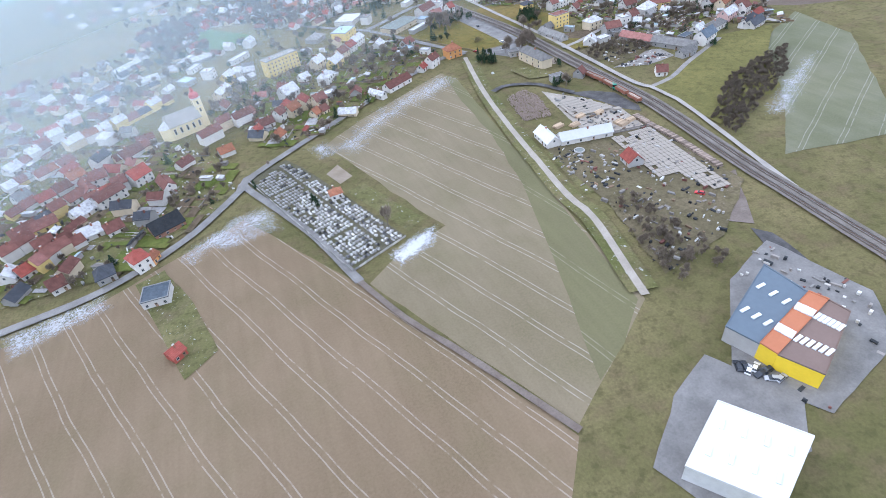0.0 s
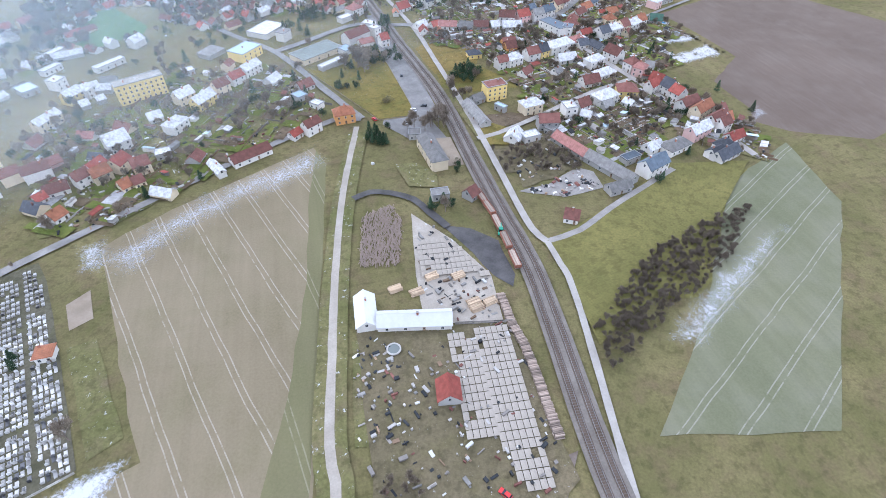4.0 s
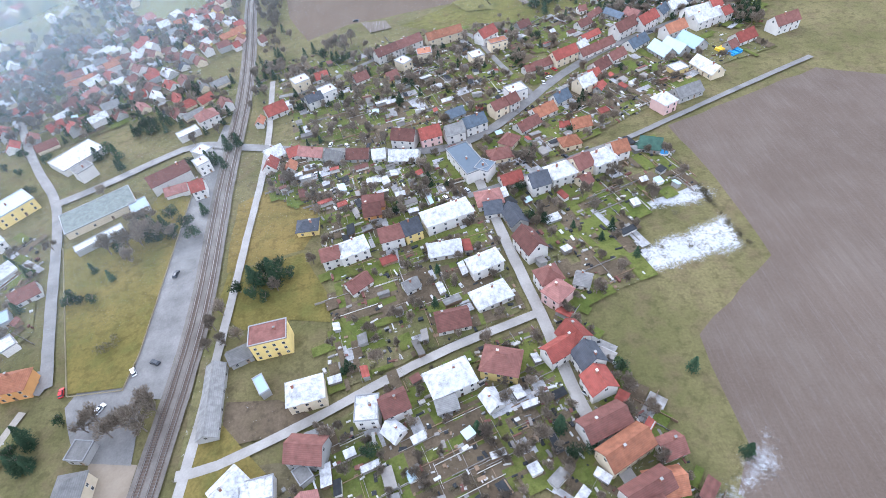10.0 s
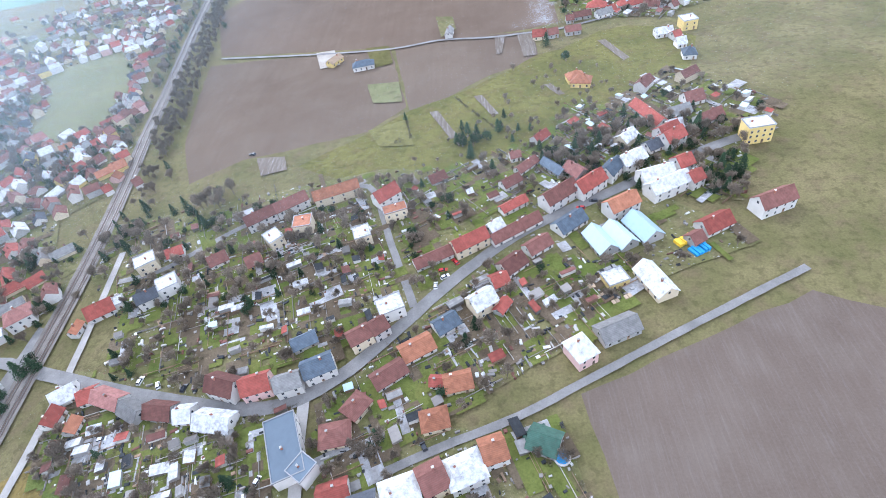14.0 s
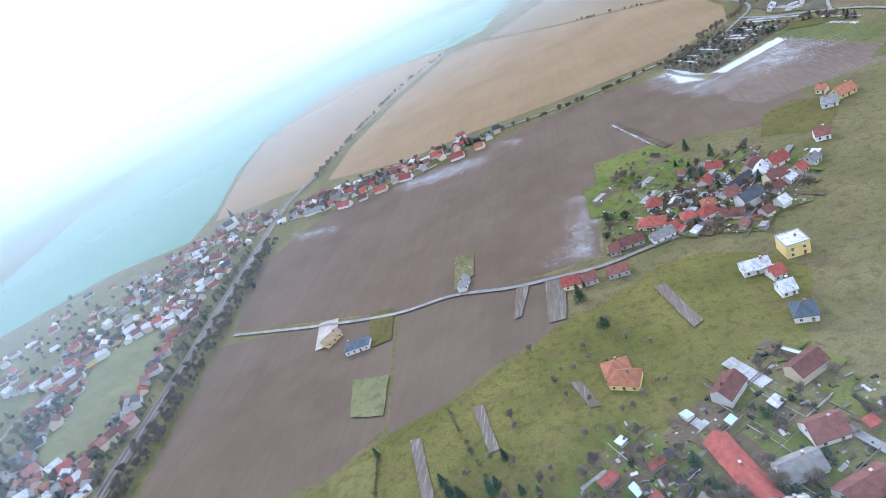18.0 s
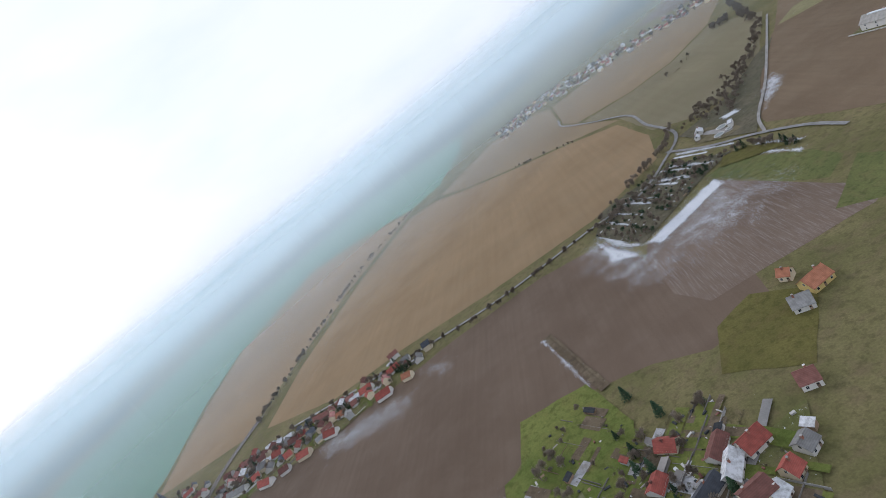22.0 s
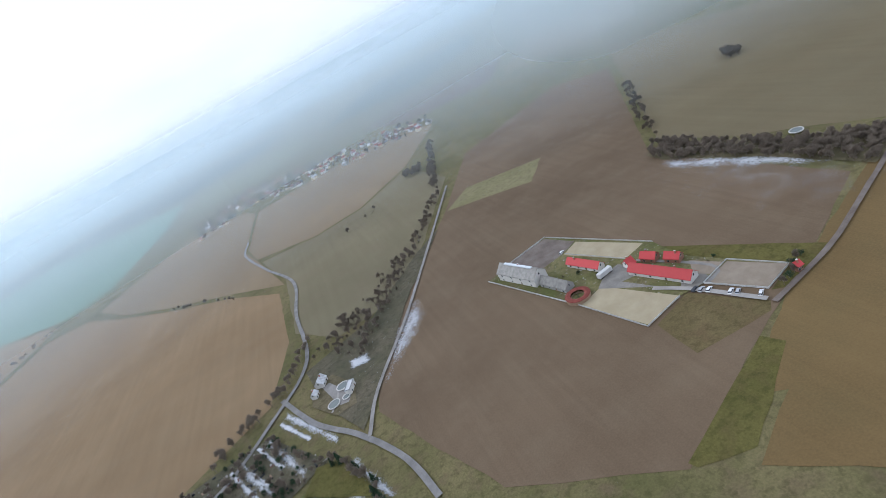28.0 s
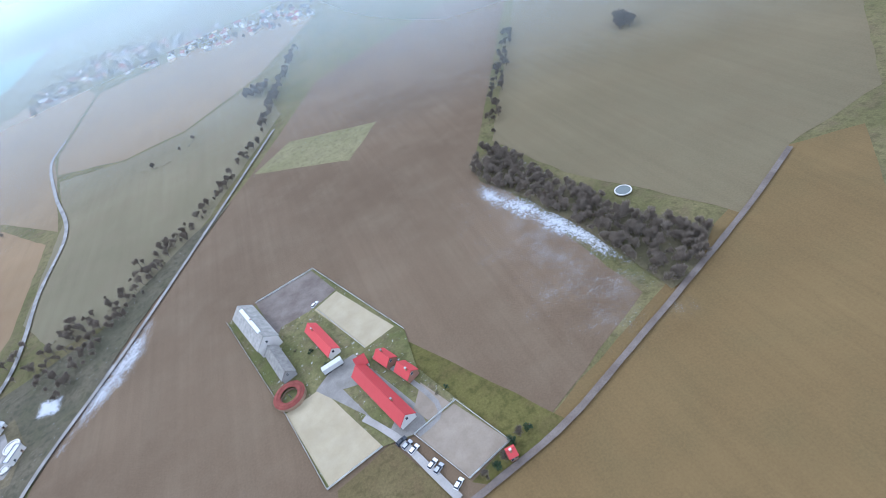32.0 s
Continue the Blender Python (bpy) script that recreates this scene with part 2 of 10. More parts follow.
turf("cemetery_grit", (0.1, 0.095, 0.062), (0.16, 0.145, 0.105), (0.11, 0.11, 0.05), 0.15)
turf("brown_grass", (0.13, 0.104, 0.046), (0.175, 0.136, 0.066), (0.15, 0.104, 0.055))
turf("green_y", (0.105, 0.098, 0.03), (0.145, 0.128, 0.042), (0.115, 0.088, 0.037))
soil("green_p", (0.112, 0.122, 0.062), (0.165, 0.163, 0.092), (0.2, 0.19, 0.14), 61, 0.3, (61, 13, 0.2), (0.34, 0.33, 0.29))
turf("grass_s", (0.22, 0.2, 0.1), (0.27, 0.24, 0.13), (0.2, 0.17, 0.1))
turf("meadow", (0.152, 0.142, 0.05), (0.2, 0.178, 0.064), (0.125, 0.122, 0.042))
turf("lawn", (0.155, 0.132, 0.04), (0.22, 0.168, 0.055), (0.115, 0.122, 0.036))
turf("dry_lawn", (0.18, 0.135, 0.045), (0.245, 0.178, 0.062), (0.14, 0.125, 0.04))
turf("orchard", (0.11, 0.11, 0.03), (0.172, 0.155, 0.047), (0.14, 0.106, 0.047))
turf("olive", (0.17, 0.175, 0.085), (0.22, 0.215, 0.11), (0.17, 0.15, 0.09))
turf("far_wood", (0.045, 0.06, 0.05), (0.08, 0.09, 0.07), (0.06, 0.065, 0.05))
turf("pitch", (0.08, 0.15, 0.06), (0.1, 0.18, 0.075), (0.12, 0.17, 0.08))
turf("garden", (0.12, 0.125, 0.045), (0.21, 0.185, 0.09), (0.17, 0.13, 0.085), 0.45)
turf("allotment", (0.125, 0.108, 0.062), (0.185, 0.152, 0.095), (0.135, 0.12, 0.058), 0.3)
turf("shade_ground", (0.095, 0.09, 0.058), (0.15, 0.128, 0.088), (0.115, 0.108, 0.062), 0.3)
soil("plot_rows", (0.11, 0.085, 0.06), (0.16, 0.125, 0.095), (0.18, 0.15, 0.12), -20, 1.2, None, (0.4, 0.4, 0.4), 0.4)
turf("bed_green", (0.1, 0.128, 0.03), (0.165, 0.178, 0.05), (0.15, 0.142, 0.045))
turf("bed_soil", (0.11, 0.083, 0.055), (0.175, 0.135, 0.092), (0.14, 0.112, 0.068), 0.3)
turf("bed_snow", (0.3, 0.29, 0.28), (0.55, 0.555, 0.57), (0.17, 0.15, 0.12))
soil("ochre", (0.14, 0.088, 0.028), (0.19, 0.122, 0.04), (0.125, 0.092, 0.032), -35, 0.35)
paved("asphalt", (0.15, 0.143, 0.135), (0.235, 0.225, 0.212), 0.8)
paved("dark", (0.045, 0.042, 0.042), (0.09, 0.085, 0.082), 0.8)
paved("concrete", (0.29, 0.255, 0.21), (0.39, 0.35, 0.295), 0.85)
paved("gravel", (0.2, 0.185, 0.165), (0.31, 0.29, 0.27), 0.9)
paved("dirt", (0.13, 0.1, 0.08), (0.2, 0.165, 0.14), 0.9)
paved("ballast", (0.13, 0.112, 0.095), (0.2, 0.178, 0.155), 0.9, 0.4)
paved("rust_ballast", (0.085, 0.058, 0.04), (0.14, 0.1, 0.075), 0.9, 0.5)
paved("pale_lane", (0.27, 0.25, 0.225), (0.38, 0.355, 0.325), 0.85, 0.2)
paved("sand", (0.33, 0.275, 0.175), (0.39, 0.33, 0.215), 0.95, 0.08)
paved("yard_grey", (0.17, 0.155, 0.135), (0.27, 0.25, 0.22), 0.85, 0.3)
paved("sand_grey", (0.225, 0.18, 0.132), (0.29, 0.238, 0.178), 0.95, 0.12)

# ---- ground and fields ----
LAYER = [0.0]


def outline(pts, wobble, step):
    out = []
    n = len(pts)
    for i in range(n):
        a, b = Vector(pts[i]), Vector(pts[(i + 1) % n])
        k = max(1, int((b - a).length / step))
        side = Vector((-(b - a).y, (b - a).x)).normalized()
        for j in range(k):
            p = a.lerp(b, j / k)
            out.append(p + side * wobble * noise.noise((p.x * 0.09, p.y * 0.09, 3.0)) * (1 if j else 0.3))
    return out


def mesh_of(name, verts, faces, material=None):
    me = bpy.data.meshes.new(name)
    me.from_pydata([tuple(v) for v in verts], [], faces)
    if material:
        me.materials.append(MATS[material])
    return me


def sheet(name, material, label, pts, wobble=1.2, step=9.0, z=None, category="field"):
    from mathutils.geometry import tessellate_polygon
    LAYER[0] += 0.004
    h = LAYER[0] if z is None else z
    line = [Vector((p.x, p.y, h)) for p in outline(pts, wobble, step)]
    tris = tessellate_polygon([line])
    me = mesh_of(name, line, [tuple(t) for t in tris], material)
    me.update()
    if len(me.polygons) and me.polygons[0].normal.z < 0:
        me.flip_normals()
    ob = new(name, me)
    return tagged(ob, label, category, kind="structure")


def smooth_line(pts, step=6.0):
    p = [Vector(q) for q in pts]
    p = [p[0] * 2 - p[1]] + p + [p[-1] * 2 - p[-2]]
    out = []
    for i in range(1, len(p) - 2):
        k = max(2, int((p[i + 1] - p[i]).length / step))
        for j in range(k):
            t = j / k
            a, b, c, d = p[i - 1], p[i], p[i + 1], p[i + 2]
            out.append(0.5 * (2 * b + (c - a) * t + (2 * a - 5 * b + 4 * c - d) * t * t + (3 * b - a - 3 * c + d) * t ** 3))
    out.append(p[-2])
    return out


def sides(line):
    out = []
    for i, p in enumerate(line):
        d = line[min(i + 1, len(line) - 1)] - line[max(i - 1, 0)]
        out.append(Vector((-d.y, d.x)).normalized())
    return out


def ribbon(name, material, label, pts, width, category="road", off=0.0, rough=0.25, lift=0.0):
    LAYER[0] += 0.004
    line = smooth_line(pts)
    verts, faces = [], []
    for i, (p, s) in enumerate(zip(line, sides(line))):
        for k in (-1, 1):
            w = width / 2 + rough * noise.noise((p.x * 0.15, p.y * 0.15, 7.0 + k))
            q = p + s * (off + k * w)
            verts.append((q.x, q.y, LAYER[0] + lift))
        if i:
            faces.append((2 * i - 2, 2 * i - 1, 2 * i + 1, 2 * i)[::-1])
    ob = new(name, mesh_of(name, verts, faces, material))
    return tagged(ob, label, category, kind="structure")


def disc(name, material, radii, parts=96):
    verts, faces = [(0, 0, 0)], []
    for j, r in enumerate(radii):
        for i in range(parts):
            a = 2 * math.pi * i / parts
            verts.append((150 + r * math.cos(a), 350 + r * math.sin(a), 0))
            k = 1 + j * parts
            if j == 0:
                faces.append((0, k + i, k + (i + 1) % parts))
            else:
                faces.append((k - parts + i, k + i, k + (i + 1) % parts, k - parts + (i + 1) % parts))
    return new(name, mesh_of(name, verts, faces, material))



# ---- more materials ----
ROOFS = {"r": ("roof_red", (0.39, 0.105, 0.08), "red tiled"), "d": ("roof_brown", (0.235, 0.105, 0.085), "dark red-brown tiled"),
         "o": ("roof_orange", (0.42, 0.175, 0.1), "bright orange tiled"), "g": ("roof_grey", (0.3, 0.29, 0.275), "grey fibre-cement"),
         "s": ("roof_slate", (0.1, 0.108, 0.125), "dark slate-grey"), "S": ("roof_blue_grey", (0.14, 0.175, 0.215), "blue-grey"),
         "p": ("roof_pink", (0.42, 0.2, 0.17), "faded pinkish red"), "e": ("roof_green", (0.08, 0.16, 0.12), "dark green"),
         "K": ("roof_black", (0.045, 0.05, 0.055), "black tarred"), "c": ("roof_putty", (0.42, 0.4, 0.36), "pale putty"),
         "v": ("roof_grey_green", (0.2, 0.225, 0.205), "grey-green felt"), "t": ("roof_tan", (0.62, 0.45, 0.3), "raw tan")}
for key, (nm, col, words) in ROOFS.items():
    tiled(nm, col)
paint("roof_crimson", (0.5, 0.06, 0.06), 0.6, 0.15)
ROOFS["R"] = ("roof_crimson", None, "bright crimson sheet")
tiled("roof_snow", (0.36, 0.34, 0.32), snow=0.5)
ROOFS["w"] = ("roof_snow", (0.8, 0.8, 0.8), "snow-covered white")
paint("roof_sheet_blue", (0.3, 0.4, 0.48), 0.5, 0.2)
ROOFS["b"] = ("roof_sheet_blue", None, "pale blue sheet")
paint("roof_sheet_pale", (0.44, 0.56, 0.62), 0.5, 0.2)
ROOFS["l"] = ("roof_sheet_pale", None, "light blue sheet")
paint("roof_sheet_deep", (0.13, 0.165, 0.2), 0.75, 0.2)
ROOFS["B"] = ("roof_sheet_deep", None, "blue-grey sheet")
paint("roof_sheet_white", (0.62, 0.625, 0.63), 0.6, 0.2)
ROOFS["W"] = ("roof_sheet_white", None, "clean white sheet")
WALLS = {"w": ((0.64, 0.615, 0.57), "off-white"), "y": ((0.68, 0.52, 0.2), "yellow"), "c": ((0.66, 0.56, 0.4), "cream"), "o": ((0.66, 0.33, 0.12), "orange"),
         "g": ((0.36, 0.35, 0.33), "grey"), "p": ((0.62, 0.42, 0.38), "pink"), "r": ((0.42, 0.1, 0.07), "red timber"), "d": ((0.3, 0.16, 0.11), "brick")}
for key, (col, words) in WALLS.items():
    paint("wall_" + key, col, 0.85, 0.3, 0.35)
paint("church_cream", (0.74, 0.63, 0.38), 0.85, 0.15, 0.35)
paint("white_paint", (0.55, 0.55, 0.53), 0.6, 0.3)
paint("grey_paint", (0.3, 0.3, 0.3), 0.6, 0.2)
paint("dark_glass", (0.03, 0.035, 0.045), 0.12, 0.1, 1.0, 0.1, 0.0, 0.6)
paint("brick", (0.36, 0.16, 0.11), 0.9, 0.4)
paint("stone", (0.46, 0.44, 0.41), 0.8, 0.5, 1.2, 0.35)
paint("marble", (0.56, 0.55, 0.53), 0.5, 0.3, 1.2, 0.3)
paint("granite", (0.12, 0.12, 0.125), 0.35, 0.3, 1.5, 0.4)
paint("timber", (0.25, 0.17, 0.11), 0.85, 0.5, 0.8, 0.3)
paint("timber_grey", (0.24, 0.22, 0.2), 0.9, 0.5, 0.8, 0.3)
paint("sleeper", (0.12, 0.1, 0.085), 0.9, 0.4)
paint("log_bark", (0.3, 0.235, 0.19), 0.9, 0.6, 0.9, 0.35)
paint("log_pale", (0.5, 0.38, 0.26), 0.85, 0.4, 0.9, 0.2)
paint("bark", (0.2, 0.165, 0.135), 0.95, 0.4)
paint("rust", (0.27, 0.11, 0.07), 0.85, 0.5)
paint("steel", (0.3, 0.29, 0.28), 0.4, 0.3, 1.0, 0.1, 0.8)
paint("yellow_sheet", (0.78, 0.55, 0.03), 0.55, 0.15)
paint("orange_roofing", (0.4, 0.15, 0.075), 0.8, 0.25, 0.15)
paint("umber_roofing", (0.17, 0.12, 0.1), 0.8, 0.25, 0.15)
paint("skylight", (0.7, 0.74, 0.76), 0.3, 0.1)
paint("tarp_blue", (0.04, 0.3, 0.62), 0.5, 0.25)
paint("tarp_yellow", (0.8, 0.52, 0.04), 0.6, 0.25)
paint("rubber", (0.02, 0.02, 0.02), 0.8, 0.1)
paint("water_grey", (0.13, 0.15, 0.14), 0.35, 0.1, 0.3, 0.0, 0.0, 0.6)
paint("loader_green", (0.03, 0.3, 0.2), 0.5, 0.2)
for key, col in (("white", (0.75, 0.75, 0.75)), ("red", (0.5, 0.03, 0.03)), ("dark", (0.04, 0.045, 0.055)), ("silver", (0.42, 0.43, 0.45)), ("blue", (0.05, 0.1, 0.28))):
    paint("car_" + key, col, 0.3, 0.06, 0.5, 0.0, 0.2, 0.5)
foliage("twigs", (0.15, 0.122, 0.094), (0.3, 0.25, 0.195))
foliage("needles", (0.018, 0.04, 0.022), (0.05, 0.08, 0.042))
foliage("shrub_leaf", (0.075, 0.075, 0.042), (0.19, 0.158, 0.108))


def snow_skin(name, cover):
    """Patchy old snow that thins out towards its rim into bare soil or grass."""
    m, nt, b = nodes_of(name, 0.85, 0.3)
    v = coords(nt)
    rim = nt.nodes.new("ShaderNodeAttribute")
    rim.attribute_name = "depth"
    grain = fuzz(nt, v, 0.9, 8, 0.3, 0.7, 0.75)
    wide = fuzz(nt, v, 0.09, 5, 0.3, 0.7)
    thick = calc(nt, "SUBTRACT", calc(nt, "ADD", calc(nt, "MULTIPLY", rim.outputs["Fac"], 0.6 + 0.5 * cover), calc(nt, "MULTIPLY", wide, 0.5)), calc(nt, "MULTIPLY", grain, 0.85))
    r = nt.nodes.new("ShaderNodeMapRange")
    r.inputs[1].default_value, r.inputs[2].default_value = 0.0, 0.7
    nt.links.new(thick, r.inputs[0])
    mask = calc(nt, "MULTIPLY", r.outputs[0], 0.42 + 0.45 * cover)
    c = blend(nt, fuzz(nt, v, 0.05, 4), (0.6, 0.62, 0.65), (0.7, 0.71, 0.73))
    nt.links.new(c, b.inputs["Base Color"])
    bumped(nt, b, fuzz(nt, v, 1.0, 6), 0.3, 0.1)
    clear = nt.nodes.new("ShaderNodeBsdfTransparent")
    mix = nt.nodes.new("ShaderNodeMixShader")
    nt.links.new(mask, mix.inputs[0])
    nt.links.new(clear.outputs[0], mix.inputs[1])
    nt.links.new(b.outputs[0], mix.inputs[2])
    nt.links.new(mix.outputs[0], nt.nodes["Material Output"].inputs["Surface"])
    return m


def snow_bank(material, label, pts, soft=6.0, cell=None):
    """A sheet of snow over an outline; 'depth' rises from 0 at the rim to 1 inside."""
    LAYER[0] += 0.004
    xs, ys = [p[0] for p in pts], [p[1] for p in pts]
    pad = soft * 0.5
    size = max(max(xs) - min(xs), max(ys) - min(ys)) + 2 * pad
    cell = cell or max(0.8, size / 70)
    nx, ny = int((max(xs) - min(xs) + 2 * pad) / cell) + 2, int((max(ys) - min(ys) + 2 * pad) / cell) + 2
    gx, gy = np.meshgrid(min(xs) - pad + np.arange(nx) * cell, min(ys) - pad + np.arange(ny) * cell)
    px, py = gx.ravel(), gy.ravel()
    dist = np.full(px.shape, 1e9)
    for (ax, ay), (bx, by) in zip(pts, pts[1:] + pts[:1]):
        t = np.clip(((px - ax) * (bx - ax) + (py - ay) * (by - ay)) / max(1e-6, (bx - ax) ** 2 + (by - ay) ** 2), 0, 1)
        dist = np.minimum(dist, np.hypot(px - ax - t * (bx - ax), py - ay - t * (by - ay)))
    ins = np.array([inside((x, y), pts) for x, y in zip(px, py)])
    depth = np.clip((np.where(ins, dist, -dist) + pad) / (soft + pad), 0, 1)
    faces = []
    for j in range(ny - 1):
        for i in range(nx - 1):
            q = (j * nx + i, j * nx + i + 1, (j + 1) * nx + i + 1, (j + 1) * nx + i)
            if max(depth[k] for k in q) > 0:
                faces.append(q)
    me = mesh_of("snow_patch", np.stack([px, py, np.full(px.shape, LAYER[0])], 1).tolist(), faces, material)
    me.attributes.new("depth", "FLOAT", "POINT").data.foreach_set("value", depth.astype(np.float32))
    return tagged(new("snow_patch", me), label, "snow", kind="structure")


snow_skin("snow_faint", -0.4)
snow_skin("snow_thin", 0.1)
snow_skin("snow_mid", 0.45)
snow_skin("snow_thick", 0.75)


# ---- building blocks ----
def part(name, me, parent, label="", at=None):
    ob = new(name, me)
    ob.parent = parent
    if at is not None:
        ob.matrix_local = at
    return tagged(ob, label) if label else ob


def box_data(x0, x1, y0, y1, z0, z1, base=0):
    v = [(x, y, z) for z in (z0, z1) for y in (y0, y1) for x in (x0, x1)]
    f = [(0, 2, 3, 1), (4, 5, 7, 6), (0, 1, 5, 4), (2, 6, 7, 3), (0, 4, 6, 2), (1, 3, 7, 5)]
    return v, [tuple(base + i for i in q) for q in f]


def boxes(name, rows, materials):
    """One mesh out of boxes (x0, x1, y0, y1, z0, z1, material slot)."""
    v, f, s = [], [], []
    for r in rows:
        a, b = box_data(*r[:6], base=len(v))
        v += a
        f += b
        s += [r[6] if len(r) > 6 else 0] * 6
    me = mesh_of(name, v, f)
    for m in materials:
        me.materials.append(MATS[m])
    me.polygons.foreach_set("material_index", s)
    return me


CACHE = {}


def shared(key, make):
    if key not in CACHE:
        CACHE[key] = make()
    return CACHE[key]


def window_mesh():
    return boxes("window", [(-0.5, 0.5, -0.03, 0.03, -0.62, 0.62, 0), (-0.43, -0.03, -0.05, 0.04, -0.55, 0.55, 1), (0.03, 0.43, -0.05, 0.04, -0.55, 0.55, 1)], ("white_paint", "dark_glass"))


def door_mesh():
    return boxes("door", [(-0.5, 0.5, -0.04, 0.04, 0, 2.0, 0), (-0.25, 0.25, -0.06, 0.05, 1.2, 1.8, 1)], ("timber", "dark_glass"))


def gable_wall(l, w, h, top, mat):
    x, y = l / 2, w / 2
    v = [(-x, -y, 0), (x, -y, 0), (x, y, 0), (-x, y, 0), (-x, -y, h), (x, -y, h), (x, y, h), (-x, y, h), (-x, 0, top), (x, 0, top)]
    f = [(0, 1, 5, 4), (2, 3, 7, 6), (1, 2, 6, 9, 5), (3, 0, 4, 8, 7), (4, 5, 9, 8), (6, 7, 8, 9), (3, 2, 1, 0)]
    return mesh_of("wall", v, f, mat)


def gable_roof(l, w, h, top, mat):
    x, y, t = l / 2 + 0.35, w / 2 + 0.45, 0.2
    low = h - 0.45 * (top - h) / (w / 2)
    v, f = [], []
    for s in (-1, 1):
        n = len(v)
        v += [(-x, s * y, low), (x, s * y, low), (x, 0, top), (-x, 0, top), (-x, s * y, low + t), (x, s * y, low + t), (x, 0, top + t), (-x, 0, top + t)]
        q = [(0, 1, 2, 3), (7, 6, 5, 4), (0, 4, 5, 1), (1, 5, 6, 2), (3, 7, 4, 0)]
        f += [tuple(n + i for i in (k if s > 0 else k[::-1])) for k in q]
    n = len(v)
    v += [(-x, -0.16, top + t - 0.03), (x, -0.16, top + t - 0.03), (x, 0.16, top + t - 0.03), (-x, 0.16, top + t - 0.03), (-x, 0, top + t + 0.12), (x, 0, top + t + 0.12)]
    f += [(n, n + 1, n + 5, n + 4), (n + 2, n + 3, n + 4, n + 5), (n + 1, n + 2, n + 5), (n + 3, n, n + 4)]
    return mesh_of("roof", v, f, mat)


def hip_roof(l, w, h, top, mat):
    x, y, r = l / 2 + 0.45, w / 2 + 0.45, max(0.4, (l - w) / 2 + 0.3)
    v = [(-x, -y, h), (x, -y, h), (x, y, h), (-x, y, h), (-x, -y, h + 0.18), (x, -y, h + 0.18), (x, y, h + 0.18), (-x, y, h + 0.18), (-r, 0, top), (r, 0, top)]
    f = [(3, 2, 1, 0), (0, 1, 5, 4), (1, 2, 6, 5), (2, 3, 7, 6), (3, 0, 4, 7), (4, 5, 9, 8), (5, 6, 9), (6, 7, 8, 9), (7, 4, 8)]
    return mesh_of("roof", v, f, mat)


def flat_roof(l, w, h, mat):
    x, y = l / 2 + 0.2, w / 2 + 0.2
    rows = [(-x, x, -y, y, h, h + 0.25, 0), (-x, x, -y, -y + 0.3, h + 0.25, h + 0.55, 1), (-x, x, y - 0.3, y, h + 0.25, h + 0.55, 1),
            (-x, -x + 0.3, -y + 0.3, y - 0.3, h + 0.25, h + 0.55, 1), (x - 0.3, x, -y + 0.3, y - 0.3, h + 0.25, h + 0.55, 1)]
    return boxes("roof", rows, (mat, "grey_paint"))


TAKEN = []
FOOT = []


def built_on(x, y):
    """True where a building stands."""
    return any((x - a) ** 2 + (y - b) ** 2 < r * r and inside((x, y), q) for a, b, r, q in FOOT)


def footprint(x, y, turn, l, w):
    c, s = math.cos(radians(turn)), math.sin(radians(turn))
    FOOT.append((x, y, math.hypot(l, w) / 2, [(x + a * l / 2 * c - b * w / 2 * s, y + a * l / 2 * s + b * w / 2 * c) for a, b in ((-1, -1), (1, -1), (1, 1), (-1, 1))]))



def free(x, y, r):
    return all((x - a) ** 2 + (y - b) ** 2 > (r + c) ** 2 for a, b, c in TAKEN)


